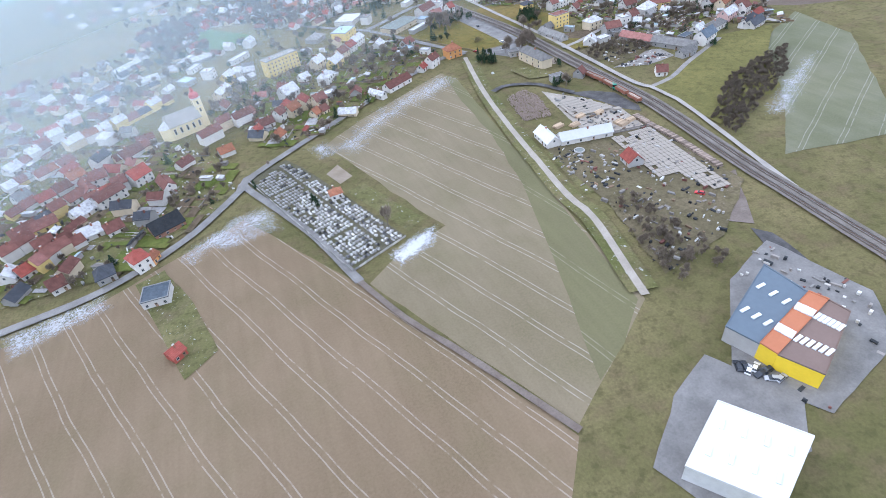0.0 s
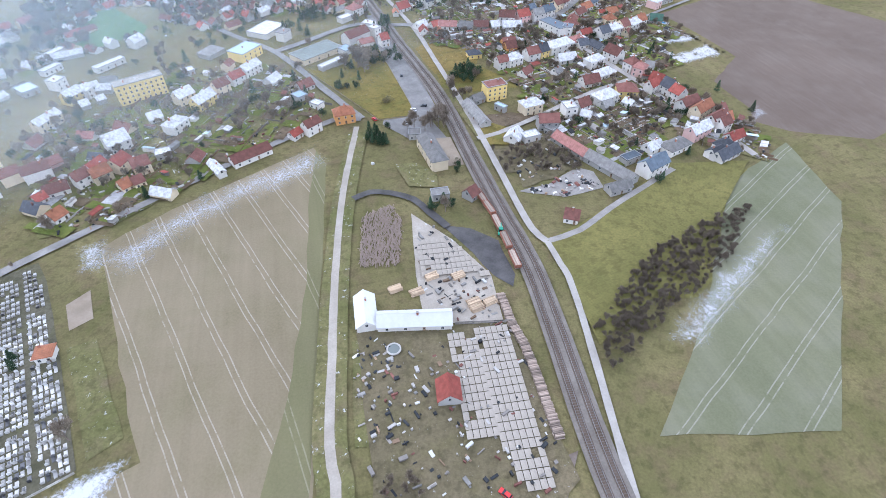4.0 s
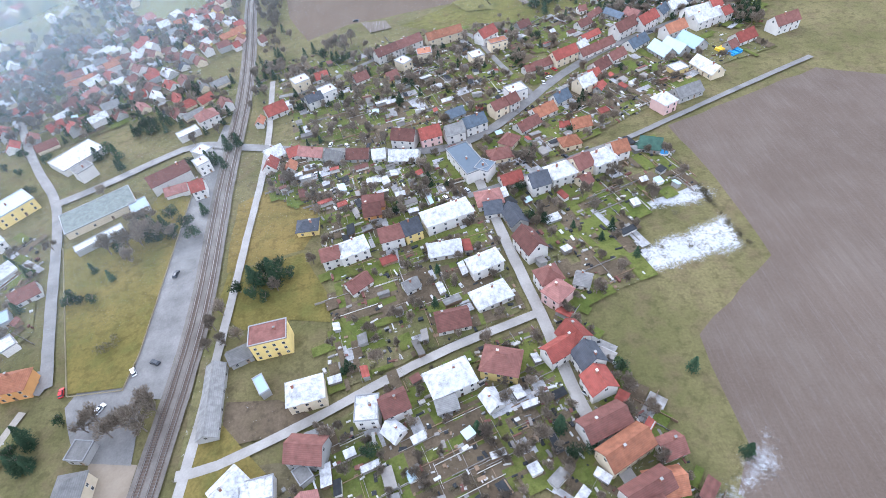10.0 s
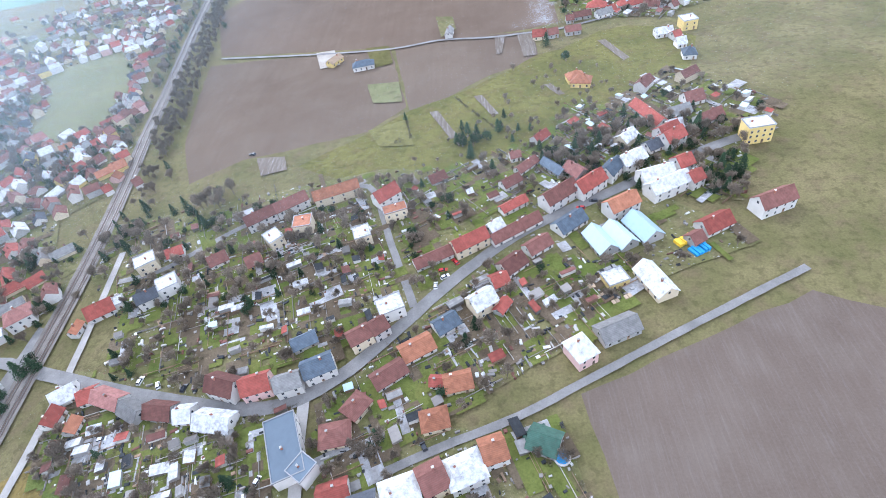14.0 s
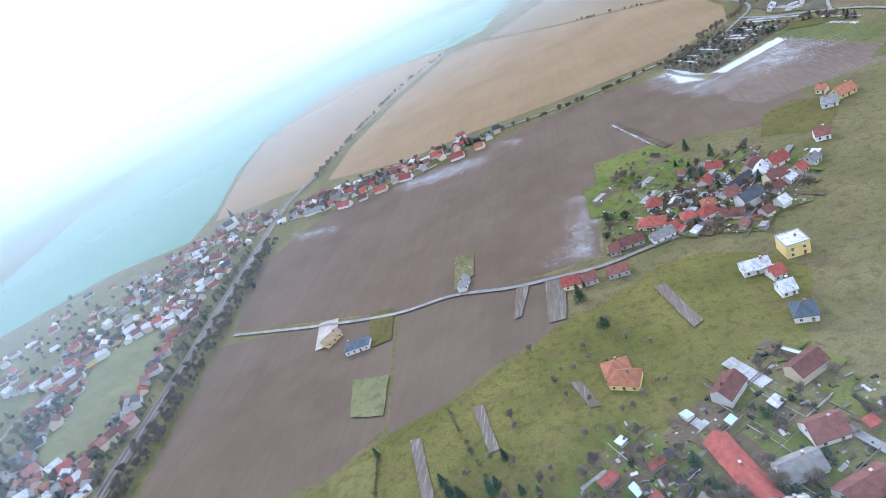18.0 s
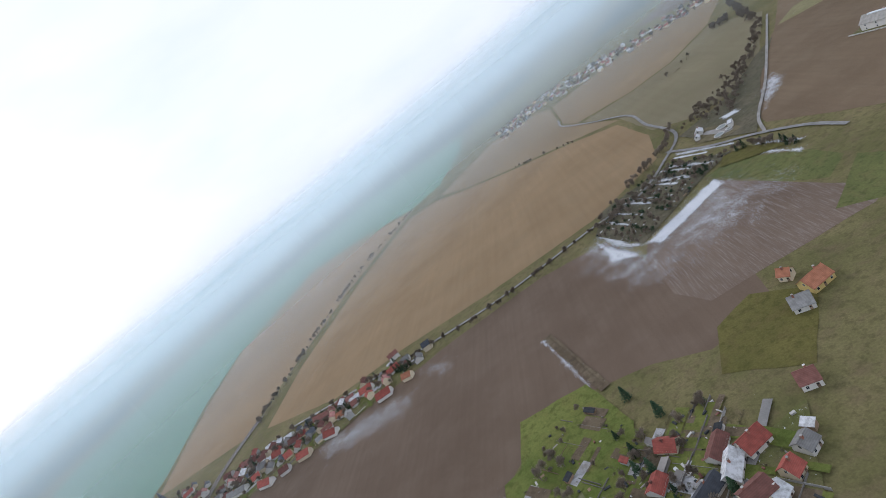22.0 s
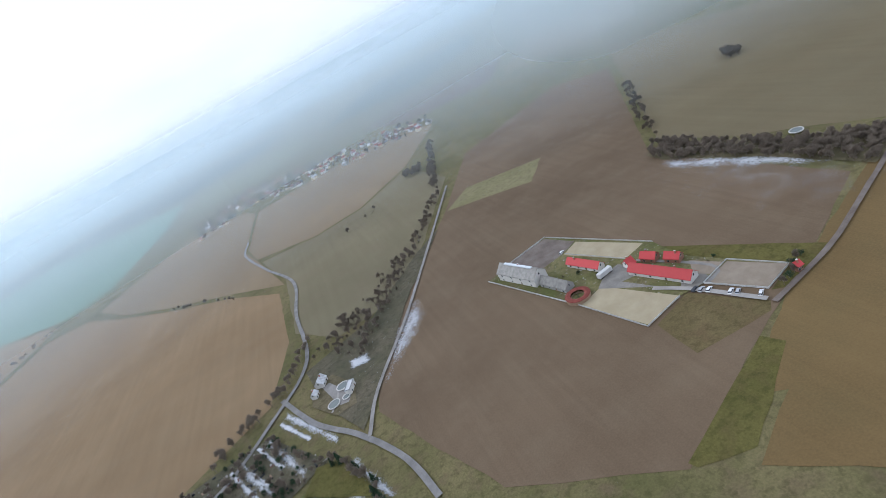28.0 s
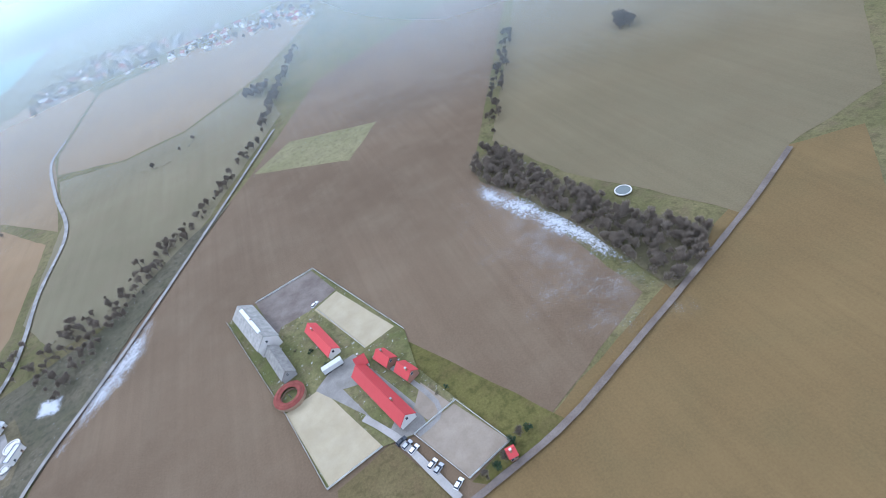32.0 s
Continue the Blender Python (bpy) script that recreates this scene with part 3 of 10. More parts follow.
def house(x, y, turn, l, w, storeys, roof, wall, shape, near=True, words="house", where="in the village"):
    rng = random.Random(int(x * 13 + y * 7))
    h = (2.5 * storeys + 0.3) if shape != "F" else 2.7 * storeys + 0.4
    h += rng.uniform(0, 0.3)
    top = h + min(w, 9) * rng.uniform(0.36, 0.48)
    roof_mat, roof_words = ROOFS[roof][0], ROOFS[roof][2]
    base = new(words)
    base.matrix_world = pose(x, y, 0, 0, 0, turn)
    form = {"G": "gabled", "H": "hipped", "F": "flat-roofed"}[shape]
    size = "%s-storey" % {1: "one", 2: "two", 3: "three", 4: "four"}[storeys]
    tagged(base, "%s %s %s with %s roof and %s walls" % (size, form, words.replace("_", " "), roof_words, WALLS[wall][1]), words.split("_")[-1], "buildings " + where)
    wm = "wall_" + wall
    if shape == "F":
        part("wall", boxes("wall", [(-l / 2, l / 2, -w / 2, w / 2, 0, h)], (wm,)), base)
        part("roof", flat_roof(l, w, h, roof_mat), base)
    elif shape == "H":
        part("wall", boxes("wall", [(-l / 2, l / 2, -w / 2, w / 2, 0, h)], (wm,)), base)
        part("roof", hip_roof(l, w, h, top, roof_mat), base)
    else:
        part("wall", gable_wall(l, w, h, top, wm), base)
        part("roof", gable_roof(l, w, h, top, roof_mat), base)
    TAKEN.append((x, y, max(l, w) * 0.45))
    footprint(x, y, turn, l + 1.5, w + 1.5)
    if l > 2.4 * w:
        for s in (-0.33, 0.33):
            TAKEN.append((x + math.cos(radians(turn)) * l * s, y + math.sin(radians(turn)) * l * s, w * 0.5))
    if wall != "g" and shape != "F" or (shape == "F" and storeys > 1):
        cz = top + 0.7 if shape != "F" else h + 1.2
        part("chimney", shared("chimney", lambda: boxes("chimney", [(-0.35, 0.35, -0.3, 0.3, -1.6, 0.3, 0), (-0.42, 0.42, -0.37, 0.37, 0.3, 0.42, 1)], ("brick", "stone"))), base,
             at=pose(rng.uniform(-0.3, 0.3) * l, 0.5 * rng.choice((-1, 1)), cz))
    if not near:
        return base
    wmesh = shared("window", window_mesh)
    n = max(2, min(9 if storeys > 2 else 4, int(l / (2.6 if storeys > 2 else 3.2))))
    for side in (-1, 1):
        for st in range(storeys):
            for i in range(n):
                if st == 0 and side < 0 and i == n // 2:
                    part("door", shared("door", door_mesh), base, at=pose((i + 0.5) / n * l - l / 2, side * (w / 2 + 0.02), 0.05))
                    continue
                part("window", wmesh, base, at=pose((i + 0.5) / n * l - l / 2, side * (w / 2 + 0.02), 1.45 + 2.55 * st))
    if shape == "G" and storeys < 3:
        for side in (-1, 1):
            part("window", wmesh, base, at=pose(side * (l / 2 + 0.02), 0, h - 0.1 + 0.25 * (top - h), 0, 0, 90))
    return base


def slab_hall(name, pts, h, roof, wall, label, lights=0):
    """A flat hall over four corners, with a parapet and rows of skylights."""
    c = sum((Vector(p) for p in pts), Vector((0, 0))) / 4
    base = new(name)
    base.location = (c.x, c.y, 0)
    tagged(base, label, "building", "works halls")
    q = [Vector(p) - c for p in pts]
    v = [(p.x, p.y, z) for z in (0, h) for p in q]
    side = [(i, (i + 1) % 4, (i + 1) % 4 + 4, i + 4) for i in range(4)]
    part("wall", mesh_of("wall", v, side, wall), base)
    v = [(p.x * s, p.y * s, z) for z, s in ((h, 1.015), (h + 0.5, 1.015), (h + 0.5, 0.985), (h + 0.3, 0.985)) for p in q]
    f = [(4 * k + i, 4 * k + (i + 1) % 4, 4 * k + 4 + (i + 1) % 4, 4 * k + 4 + i) for k in range(3) for i in range(4)] + [(12, 13, 14, 15), (3, 2, 1, 0)]
    part("roof", mesh_of("roof", v, f, roof), base)
    for i in range(lights):
        for j in range(2):
            p = q[0].lerp(q[1], (i + 0.6) / (lights + 0.2)).lerp(q[3].lerp(q[2], (i + 0.6) / (lights + 0.2)), 0.3 + 0.4 * j)
            d = q[1] - q[0]
            part("skylight", shared("skylight", lambda: boxes("skylight", [(-0.5, 0.5, -1.6, 1.6, 0, 0.35)], ("skylight",))), base, at=pose(p.x, p.y, h + 0.3, 0, 0, math.degrees(math.atan2(d.y, d.x))))
    TAKEN.append((c.x, c.y, max(p.length for p in q)))
    FOOT.append((c.x, c.y, max(p.length for p in q), [tuple(p) for p in pts]))
    return base


# ---- trees ----
def crown_mesh(kind, seed):
    rng = random.Random(seed)
    v, f = [], []
    if kind == "bare":
        lobes = [(rng.uniform(-1.5, 1.5), rng.uniform(-1.5, 1.5), rng.uniform(3.2, 6.3), rng.uniform(0.9, 1.7)) for _ in range(9)]
        for _ in range(900):
            cx, cy, cz, r = rng.choice(lobes)
            d = Vector((rng.gauss(0, 1), rng.gauss(0, 1), rng.gauss(0, 1))).normalized() * r * rng.random() ** 0.45
            p = Vector((cx, cy, cz)) + d
            out = (p - Vector((0, 0, 2.4))).normalized() + Vector((rng.uniform(-0.5, 0.5), rng.uniform(-0.5, 0.5), rng.uniform(-0.2, 0.5)))
            side = out.cross(Vector((rng.uniform(-1, 1), rng.uniform(-1, 1), rng.uniform(-1, 1)))).normalized() * rng.uniform(0.07, 0.16)
            tip = p + out.normalized() * rng.uniform(0.5, 1.1)
            n = len(v)
            v += [p - side, p + side, tip]
            f.append((n, n + 1, n + 2))
    elif kind == "evergreen":
        lobes = [(rng.uniform(-1.7, 1.7), rng.uniform(-1.7, 1.7), rng.uniform(1.6, 4.6), rng.uniform(1.0, 1.7)) for _ in range(10)]
        for _ in range(1000):
            cx, cy, cz, r = rng.choice(lobes)
            d = Vector((rng.gauss(0, 1), rng.gauss(0, 1), rng.gauss(0, 1))).normalized() * r * rng.random() ** 0.25
            p = Vector((cx, cy, max(0.3, cz + d.z))) + Vector((d.x, d.y, 0))
            a, b = Vector((rng.uniform(-1, 1), rng.uniform(-1, 1), rng.uniform(-1, 1))), Vector((rng.uniform(-1, 1), rng.uniform(-1, 1), rng.uniform(-1, 1)))
            n = len(v)
            v += [p, p + a * 0.42, p + b * 0.42]
            f.append((n, n + 1, n + 2))
    elif kind == "conifer":
        for _ in range(760):
            z = 1.0 + 7.2 * rng.random() ** 1.3
            r = (8.6 - z) * 0.36 * (0.75 + 0.25 * math.sin(z * 5.5)) * rng.uniform(0.35, 1.08)
            a = rng.uniform(0, 6.28)
            p = Vector((r * math.cos(a), r * math.sin(a), z))
            out = Vector((math.cos(a), math.sin(a), -0.45)) * rng.uniform(0.35, 0.6)
            side = Vector((-math.sin(a), math.cos(a), rng.uniform(-0.4, 0.4))) * rng.uniform(0.16, 0.3)
            n = len(v)
            v += [p - side, p + side, p + out]
            f.append((n, n + 1, n + 2))
    else:
        lobes = [(rng.uniform(-0.8, 0.8), rng.uniform(-0.8, 0.8), rng.uniform(0.5, 1.1), rng.uniform(0.5, 0.9)) for _ in range(5)]
        for _ in range(260):
            cx, cy, cz, r = rng.choice(lobes)
            d = Vector((rng.gauss(0, 1), rng.gauss(0, 1), rng.gauss(0, 1))).normalized() * r * rng.random() ** 0.3
            p = Vector((cx, cy, max(0.12, cz + d.z))) + Vector((d.x, d.y, 0))
            a, b = Vector((rng.uniform(-1, 1), rng.uniform(-1, 1), rng.uniform(-1, 1))), Vector((rng.uniform(-1, 1), rng.uniform(-1, 1), rng.uniform(-1, 1)))
            n = len(v)
            v += [p, p + a * 0.2, p + b * 0.2]
            f.append((n, n + 1, n + 2))
    return v, f


def trunk_mesh(kind, seed):
    rng = random.Random(seed + 50)
    v, f = [], []

    def limb(a, b, ra, rb, n=5):
        d = (b - a).normalized()
        s = d.cross(Vector((0.3, 0.9, 0.2))).normalized()
        t = d.cross(s)
        k = len(v)
        for p, r in ((a, ra), (b, rb)):
            for i in range(n):
                g = 6.283 * i / n
                v.append(tuple(p + (s * math.cos(g) + t * math.sin(g)) * r))
        for i in range(n):
            f.append((k + i, k + (i + 1) % n, k + n + (i + 1) % n, k + n + i))
    if kind == "conifer":
        limb(Vector((0, 0, -0.1)), Vector((0, 0, 8.0)), 0.2, 0.03)
    else:
        fork = Vector((rng.uniform(-0.2, 0.2), rng.uniform(-0.2, 0.2), 2.2))
        limb(Vector((0, 0, -0.1)), fork, 0.24, 0.17)
        for i in range(6):
            a = i * 1.05 + rng.uniform(-0.3, 0.3)
            mid = fork + Vector((math.cos(a) * 0.9, math.sin(a) * 0.9, rng.uniform(1.2, 2.0)))
            limb(fork, mid, 0.12, 0.07)
            limb(mid, mid + Vector((math.cos(a + 0.5) * 0.8, math.sin(a + 0.5) * 0.8, rng.uniform(0.8, 1.8))), 0.07, 0.02, 4)
            limb(mid, mid + Vector((math.cos(a - 0.6) * 0.7, math.sin(a - 0.6) * 0.7, rng.uniform(0.7, 1.6))), 0.06, 0.02, 4)
    return v, f


TREE_LABEL = {"bare": ("tree", "leafless deciduous garden tree with grey-brown twigs", "bare"), "conifer": ("conifer", "dense dark green spruce tree standing in grass", "conifer"),
              "evergreen": ("evergreen_tree", "broad dark evergreen tree with a rounded uneven crown", "evergreen"),
              "shrub": ("shrub", "low brown-green garden shrub on damp grass", "shrub")}
CROWN_MAT = {"bare": "twigs", "conifer": "needles", "evergreen": "needles", "shrub": "shrub_leaf"}


def tree(x, y, kind="bare", size=1.0, seed=0):
    if built_on(x, y):
        return None
    nm, lab, _ = TREE_LABEL[kind]
    base = new(nm)
    base.matrix_world = Matrix.LocRotScale((x, y, 0), Euler((0, 0, (x * 7.3 + y * 3.1) % 6.28)), (size, size, size * (0.9 + 0.25 * ((x * 1.7) % 1))))
    tagged(base, lab, nm, nm + "s of the village")
    k = seed % 4
    if kind != "shrub":
        part("trunk", shared(("trunk", kind, k), lambda: mesh_of("trunk", *trunk_mesh(kind, k), "bark")), base)
    part("crown" if kind != "shrub" else "foliage", shared(("crown", kind, k), lambda: mesh_of("crown", *crown_mesh(kind, k), CROWN_MAT[kind])), base)
    return base


def inside(p, poly):
    x, y = p
    ok = False
    n = len(poly)
    for i in range(n):
        (x1, y1), (x2, y2) = poly[i], poly[(i + 1) % n]
        if (y1 > y) != (y2 > y) and x < (x2 - x1) * (y - y1) / (y2 - y1) + x1:
            ok = not ok
    return ok


CLEAR = []


def on_street(x, y):
    """True on a street or railway that is kept clear."""
    return any(inside((x, y), c) for c in CLEAR)


def scatter(poly, count, seed, gap=0.0, tries=40):
    rng = random.Random(seed)
    xs, ys = [p[0] for p in poly], [p[1] for p in poly]
    out = []
    for _ in range(count * tries):
        if len(out) >= count:
            break
        p = (rng.uniform(min(xs), max(xs)), rng.uniform(min(ys), max(ys)))
        if inside(p, poly) and not on_street(*p) and not built_on(*p) and (gap <= 0 or free(p[0], p[1], gap)):
            out.append(p)
            if gap > 0:
                TAKEN.append((p[0], p[1], gap))
    return out


def grove(name, label, poly, count, seed, mix=("bare",), lo=0.6, hi=1.2):
    """Many trees of a wood or belt, joined: trunks, limbs and crowns."""
    rng = random.Random(seed)
    kinds = sorted(set(mix))
    spots = [(p, rng.choice(mix)) for p in scatter(poly, count, seed)]
    holder = new(name)
    tagged(holder, label, "trees", kind="stuff")
    for kind in kinds:
        for what, mat in (("trunks", "bark"), ("crowns", CROWN_MAT[kind])):
            if what == "trunks" and kind == "shrub":
                continue
            data = [(trunk_mesh if what == "trunks" else crown_mesh)(kind, k) for k in range(3)]
            data = [(np.array([tuple(q) for q in d[0]]), d[1]) for d in data]
            V, F, n = [], [], 0
            for (p, kd) in spots:
                if kd != kind:
                    continue
                v, f = data[int(p[0] * 10) % 3]
                a, s = (p[0] * 3.7) % 6.28, lo + (hi - lo) * ((p[1] * 7.7) % 1)
                r = np.array([[math.cos(a), -math.sin(a), 0], [math.sin(a), math.cos(a), 0], [0, 0, 1]]) * s
                V.append(v @ r.T + np.array([p[0], p[1], 0]))
                F += [tuple(i + n for i in q) for q in f]
                n += len(v)
            if V:
                me = bpy.data.meshes.new(what)
                me.from_pydata(np.concatenate(V).tolist(), [], F)
                me.materials.append(MATS[mat])
                tagged(part(what, me, holder), kind="stuff")
    return holder


# ---- small things ----
def shed(x, y, turn, l, w, h, roof, wall, seed=0):
    base = new("shed")
    base.matrix_world = pose(x, y, 0, 0, 0, turn)
    words = {"roof_snow": "snowy", "timber_grey": "weathered grey", "roof_grey": "grey sheet", "roof_red": "red", "roof_sheet_pale": "pale blue", "roof_black": "black felt", "roof_brown": "brown"}[roof]
    tagged(base, "small garden shed with a %s roof among beds" % words, "shed", "garden sheds")
    key = ("shed", round(l), round(w), wall)
    part("wall", shared(key, lambda: boxes("wall", [(-l / 2, l / 2, -w / 2, w / 2, 0, h)], (wall,))), base)
    x0, y0 = l / 2 + 0.2, w / 2 + 0.2
    part("roof", shared(("shed_roof", round(l), round(w), roof), lambda: mesh_of("roof", [(-x0, -y0, h), (x0, -y0, h), (x0, y0, h + 0.7), (-x0, y0, h + 0.7), (-x0, -y0, h + 0.12), (x0, -y0, h + 0.12), (x0, y0, h + 0.82), (-x0, y0, h + 0.82)],
         [(3, 2, 1, 0), (4, 5, 6, 7), (0, 1, 5, 4), (1, 2, 6, 5), (2, 3, 7, 6), (3, 0, 4, 7)], roof)), base)
    return base


def car(x, y, turn, colour):
    base = new("car")
    base.matrix_world = pose(x, y, 0.07, 0, 0, turn)
    tagged(base, "parked %s hatchback car on the tarmac" % colour, "car", "parked cars")

    def shell():
        v = [(-1.9, -0.8, 0.3), (1.9, -0.8, 0.3), (1.9, 0.8, 0.3), (-1.9, 0.8, 0.3), (-1.95, -0.82, 0.75), (1.95, -0.8, 0.65), (1.95, 0.8, 0.65), (-1.95, 0.82, 0.75),
             (-1.8, -0.76, 0.92), (0.9, -0.76, 0.9), (0.9, 0.76, 0.9), (-1.8, 0.76, 0.92), (-1.45, -0.6, 1.38), (0.15, -0.6, 1.4), (0.15, 0.6, 1.4), (-1.45, 0.6, 1.38)]
        f = [(3, 2, 1, 0), (0, 1, 5, 4), (1, 2, 6, 5), (2, 3, 7, 6), (3, 0, 4, 7), (4, 5, 9, 8), (5, 6, 10, 9), (6, 7, 11, 10), (7, 4, 8, 11), (12, 13, 14, 15)]
        return mesh_of("body", v, f, "car_" + colour)

    def glass():
        v = [(-1.8, -0.76, 0.92), (0.9, -0.76, 0.9), (0.9, 0.76, 0.9), (-1.8, 0.76, 0.92), (-1.45, -0.6, 1.38), (0.15, -0.6, 1.4), (0.15, 0.6, 1.4), (-1.45, 0.6, 1.38)]
        return mesh_of("glass", v, [(0, 1, 5, 4), (1, 2, 6, 5), (2, 3, 7, 6), (3, 0, 4, 7)], "dark_glass")

    def wheel():
        n = 10
        v = [(0.31 * math.cos(6.283 * i / n), s, 0.31 * math.sin(6.283 * i / n)) for s in (-0.1, 0.1) for i in range(n)]
        f = [(i, (i + 1) % n, n + (i + 1) % n, n + i) for i in range(n)] + [tuple(range(n))[::-1], tuple(range(n, 2 * n))]
        return mesh_of("wheel", v, f, "rubber")
    part("body", shared("car" + colour, shell), base)
    part("glass", shared("car_glass", glass), base, "dark tinted glass")
    for sx in (-1.2, 1.25):
        for sy in (-0.74, 0.74):
            part("wheel", shared("car_wheel", wheel), base, at=pose(sx, sy, 0.3))
    TAKEN.append((x, y, 1.5))
    return base


def log_stack(x, y, turn, l, seed, pale=False):
    rng = random.Random(seed)
    base = new("log_stack")
    base.matrix_world = pose(x, y, 0, 0, 0, turn)
    tagged(base, "stack of %s cut logs beside the siding" % ("pale debarked" if pale else "brown"), "logs", "log stacks")
    for row in range(3):
        for i in range(7 - row):
            r = rng.uniform(0.2, 0.3)
            part("log", shared(("log", i % 4, pale, round(l)), lambda: mesh_of("log", [(s * l / 2, r * math.cos(6.283 * k / 7), r * math.sin(6.283 * k / 7)) for s in (-1, 1) for k in range(7)],
                 [(k, (k + 1) % 7, 7 + (k + 1) % 7, 7 + k) for k in range(7)] + [tuple(range(7))[::-1], tuple(range(7, 14))], "log_pale" if pale else "log_bark")), base,
                 at=pose(rng.uniform(-0.2, 0.2), (i - 3 + row * 0.5) * 0.52, 0.25 + row * 0.44, 0, 0, rng.uniform(-3, 3)))
    return base


def grave(x, y, turn, kind):
    base = new("grave")
    base.matrix_world = pose(x, y, 0, 0, 0, turn)
    stone = ("marble", "stone", "granite")[kind % 3]
    tagged(base, "%s grave slab with an upright headstone" % {"marble": "pale", "stone": "grey", "granite": "dark"}[stone], "grave", "graves of the cemetery")
    part("slab", shared(("slab", kind), lambda: boxes("slab", [(-1.0, 1.0, -0.5, 0.5, 0, 0.28, 0), (-0.85, 0.8, -0.36, 0.36, 0.28, 0.36, 1)], (stone, ("stone", "marble", "granite")[(kind + kind // 3) % 3]))), base)
    part("headstone", shared(("head", kind), lambda: boxes("headstone", [(0.85, 1.05, -0.48, 0.48, 0, 1.0 + 0.12 * kind % 0.4), (0.88, 1.02, -0.35, 0.35, 1.0, 1.3)], (stone,))), base)
    return base


# ---- railway ----
def railway(pts):
    ribbon("railway_bed", "ballast", "brown stone ballast of the double-track railway", pts, 9.5, "railway")
    for off in (-2.1, 2.1):
        ribbon("railway_bed", "rust_ballast", "rust-stained ballast between the rails", pts, 2.5, "railway", off)
    line = smooth_line(pts, 3.0)
    sd = sides(line)
    bed = LAYER[0]
    V, F = [], []
    walk_len = 0.0
    for i in range(1, len(line)):
        seg = (line[i] - line[i - 1]).length
        k = int(seg / 0.75)
        for j in range(max(1, k)):
            p = line[i - 1].lerp(line[i], j / max(1, k))
            s = sd[i]
            t = Vector((s.y, -s.x))
            for off in (-2.1, 2.1):
                c = p + s * off
                n = len(V)
                for z in (bed - 0.02, bed + 0.1):
                    for a, b in ((-1, -1), (1, -1), (1, 1), (-1, 1)):
                        q = c + s * a * 1.2 + t * b * 0.13
                        V.append((q.x, q.y, z))
                F += [(n + 4, n + 5, n + 6, n + 7), (n, n + 1, n + 5, n + 4), (n + 1, n + 2, n + 6, n + 5), (n + 2, n + 3, n + 7, n + 6), (n + 3, n, n + 4, n + 7)]
    ob = new("sleepers", mesh_of("sleepers", V, F, "sleeper"))
    tagged(ob, "weathered sleepers of two parallel tracks", "railway", kind="stuff")
    track = new("railway_track")
    tagged(track, "steel rails of the double-track railway", "railway", kind="structure")
    for off in (-2.1 - 0.72, -2.1 + 0.72, 2.1 - 0.72, 2.1 + 0.72):
        V, F = [], []
        for i, (p, s) in enumerate(zip(line, sd)):
            for dx, dz in ((-0.05, 0.1), (-0.05, 0.26), (0.05, 0.26), (0.05, 0.1)):
                q = p + s * (off + dx)
                V.append((q.x, q.y, bed + dz))
            if i:
                n = 4 * i
                F += [(n - 4 + k, n - 3 + k, n + 1 + k, n + k)[::-1] for k in range(3)]
        part("rail", mesh_of("rail", V, F, "steel"), track)



def fence(name, label, pts, h=1.2, mat="timber_grey", gap=4.0):
    holder = new(name)
    tagged(holder, label, "fence", kind="structure")
    for a, b in zip(pts[:-1], pts[1:]):
        a, b = Vector(a), Vector(b)
        d = b - a
        n = max(1, int(d.length / gap))
        turn = math.degrees(math.atan2(d.y, d.x))
        step = d.length / n
        panel = boxes("panel", [(0, step, -0.03, 0.03, 0.3, h * 0.5), (0, step, -0.03, 0.03, h * 0.62, h)], (mat,))
        for i in range(n):
            p = a + d * i / n
            part("panel", panel, holder, at=pose(p.x, p.y, 0, 0, 0, turn))
    return holder


def log_heap(poly, count, seed):
    """Loose logs and trimmings strewn over a yard."""
    rng = random.Random(seed)
    V, F = [], []
    for p in scatter(poly, count, seed):
        a, l, r, z = rng.gauss(1.4, 0.35), rng.uniform(1.2, 4.0), rng.uniform(0.1, 0.22), rng.uniform(0.1, 0.9)
        d = Vector((math.cos(a), math.sin(a), rng.uniform(-0.05, 0.05)))
        s = Vector((-d.y, d.x, 0))
        n = len(V)
        for e in (-1, 1):
            for k in range(5):
                g = 6.283 * k / 5
                q = Vector((p[0], p[1], z)) + d * e * l / 2 + s * r * math.cos(g) + Vector((0, 0, r * math.sin(g)))
                V.append(tuple(q))
        F += [(n + k, n + (k + 1) % 5, n + 5 + (k + 1) % 5, n + 5 + k) for k in range(5)] + [(n + 4, n + 3, n + 2, n + 1, n), (n + 5, n + 6, n + 7, n + 8, n + 9)]
    ob = new("log_pile", mesh_of("log_pile", V, F, "log_bark"))
    return tagged(ob, "wide heap of loose grey-brown logs and trimmings", "logs", kind="stuff")


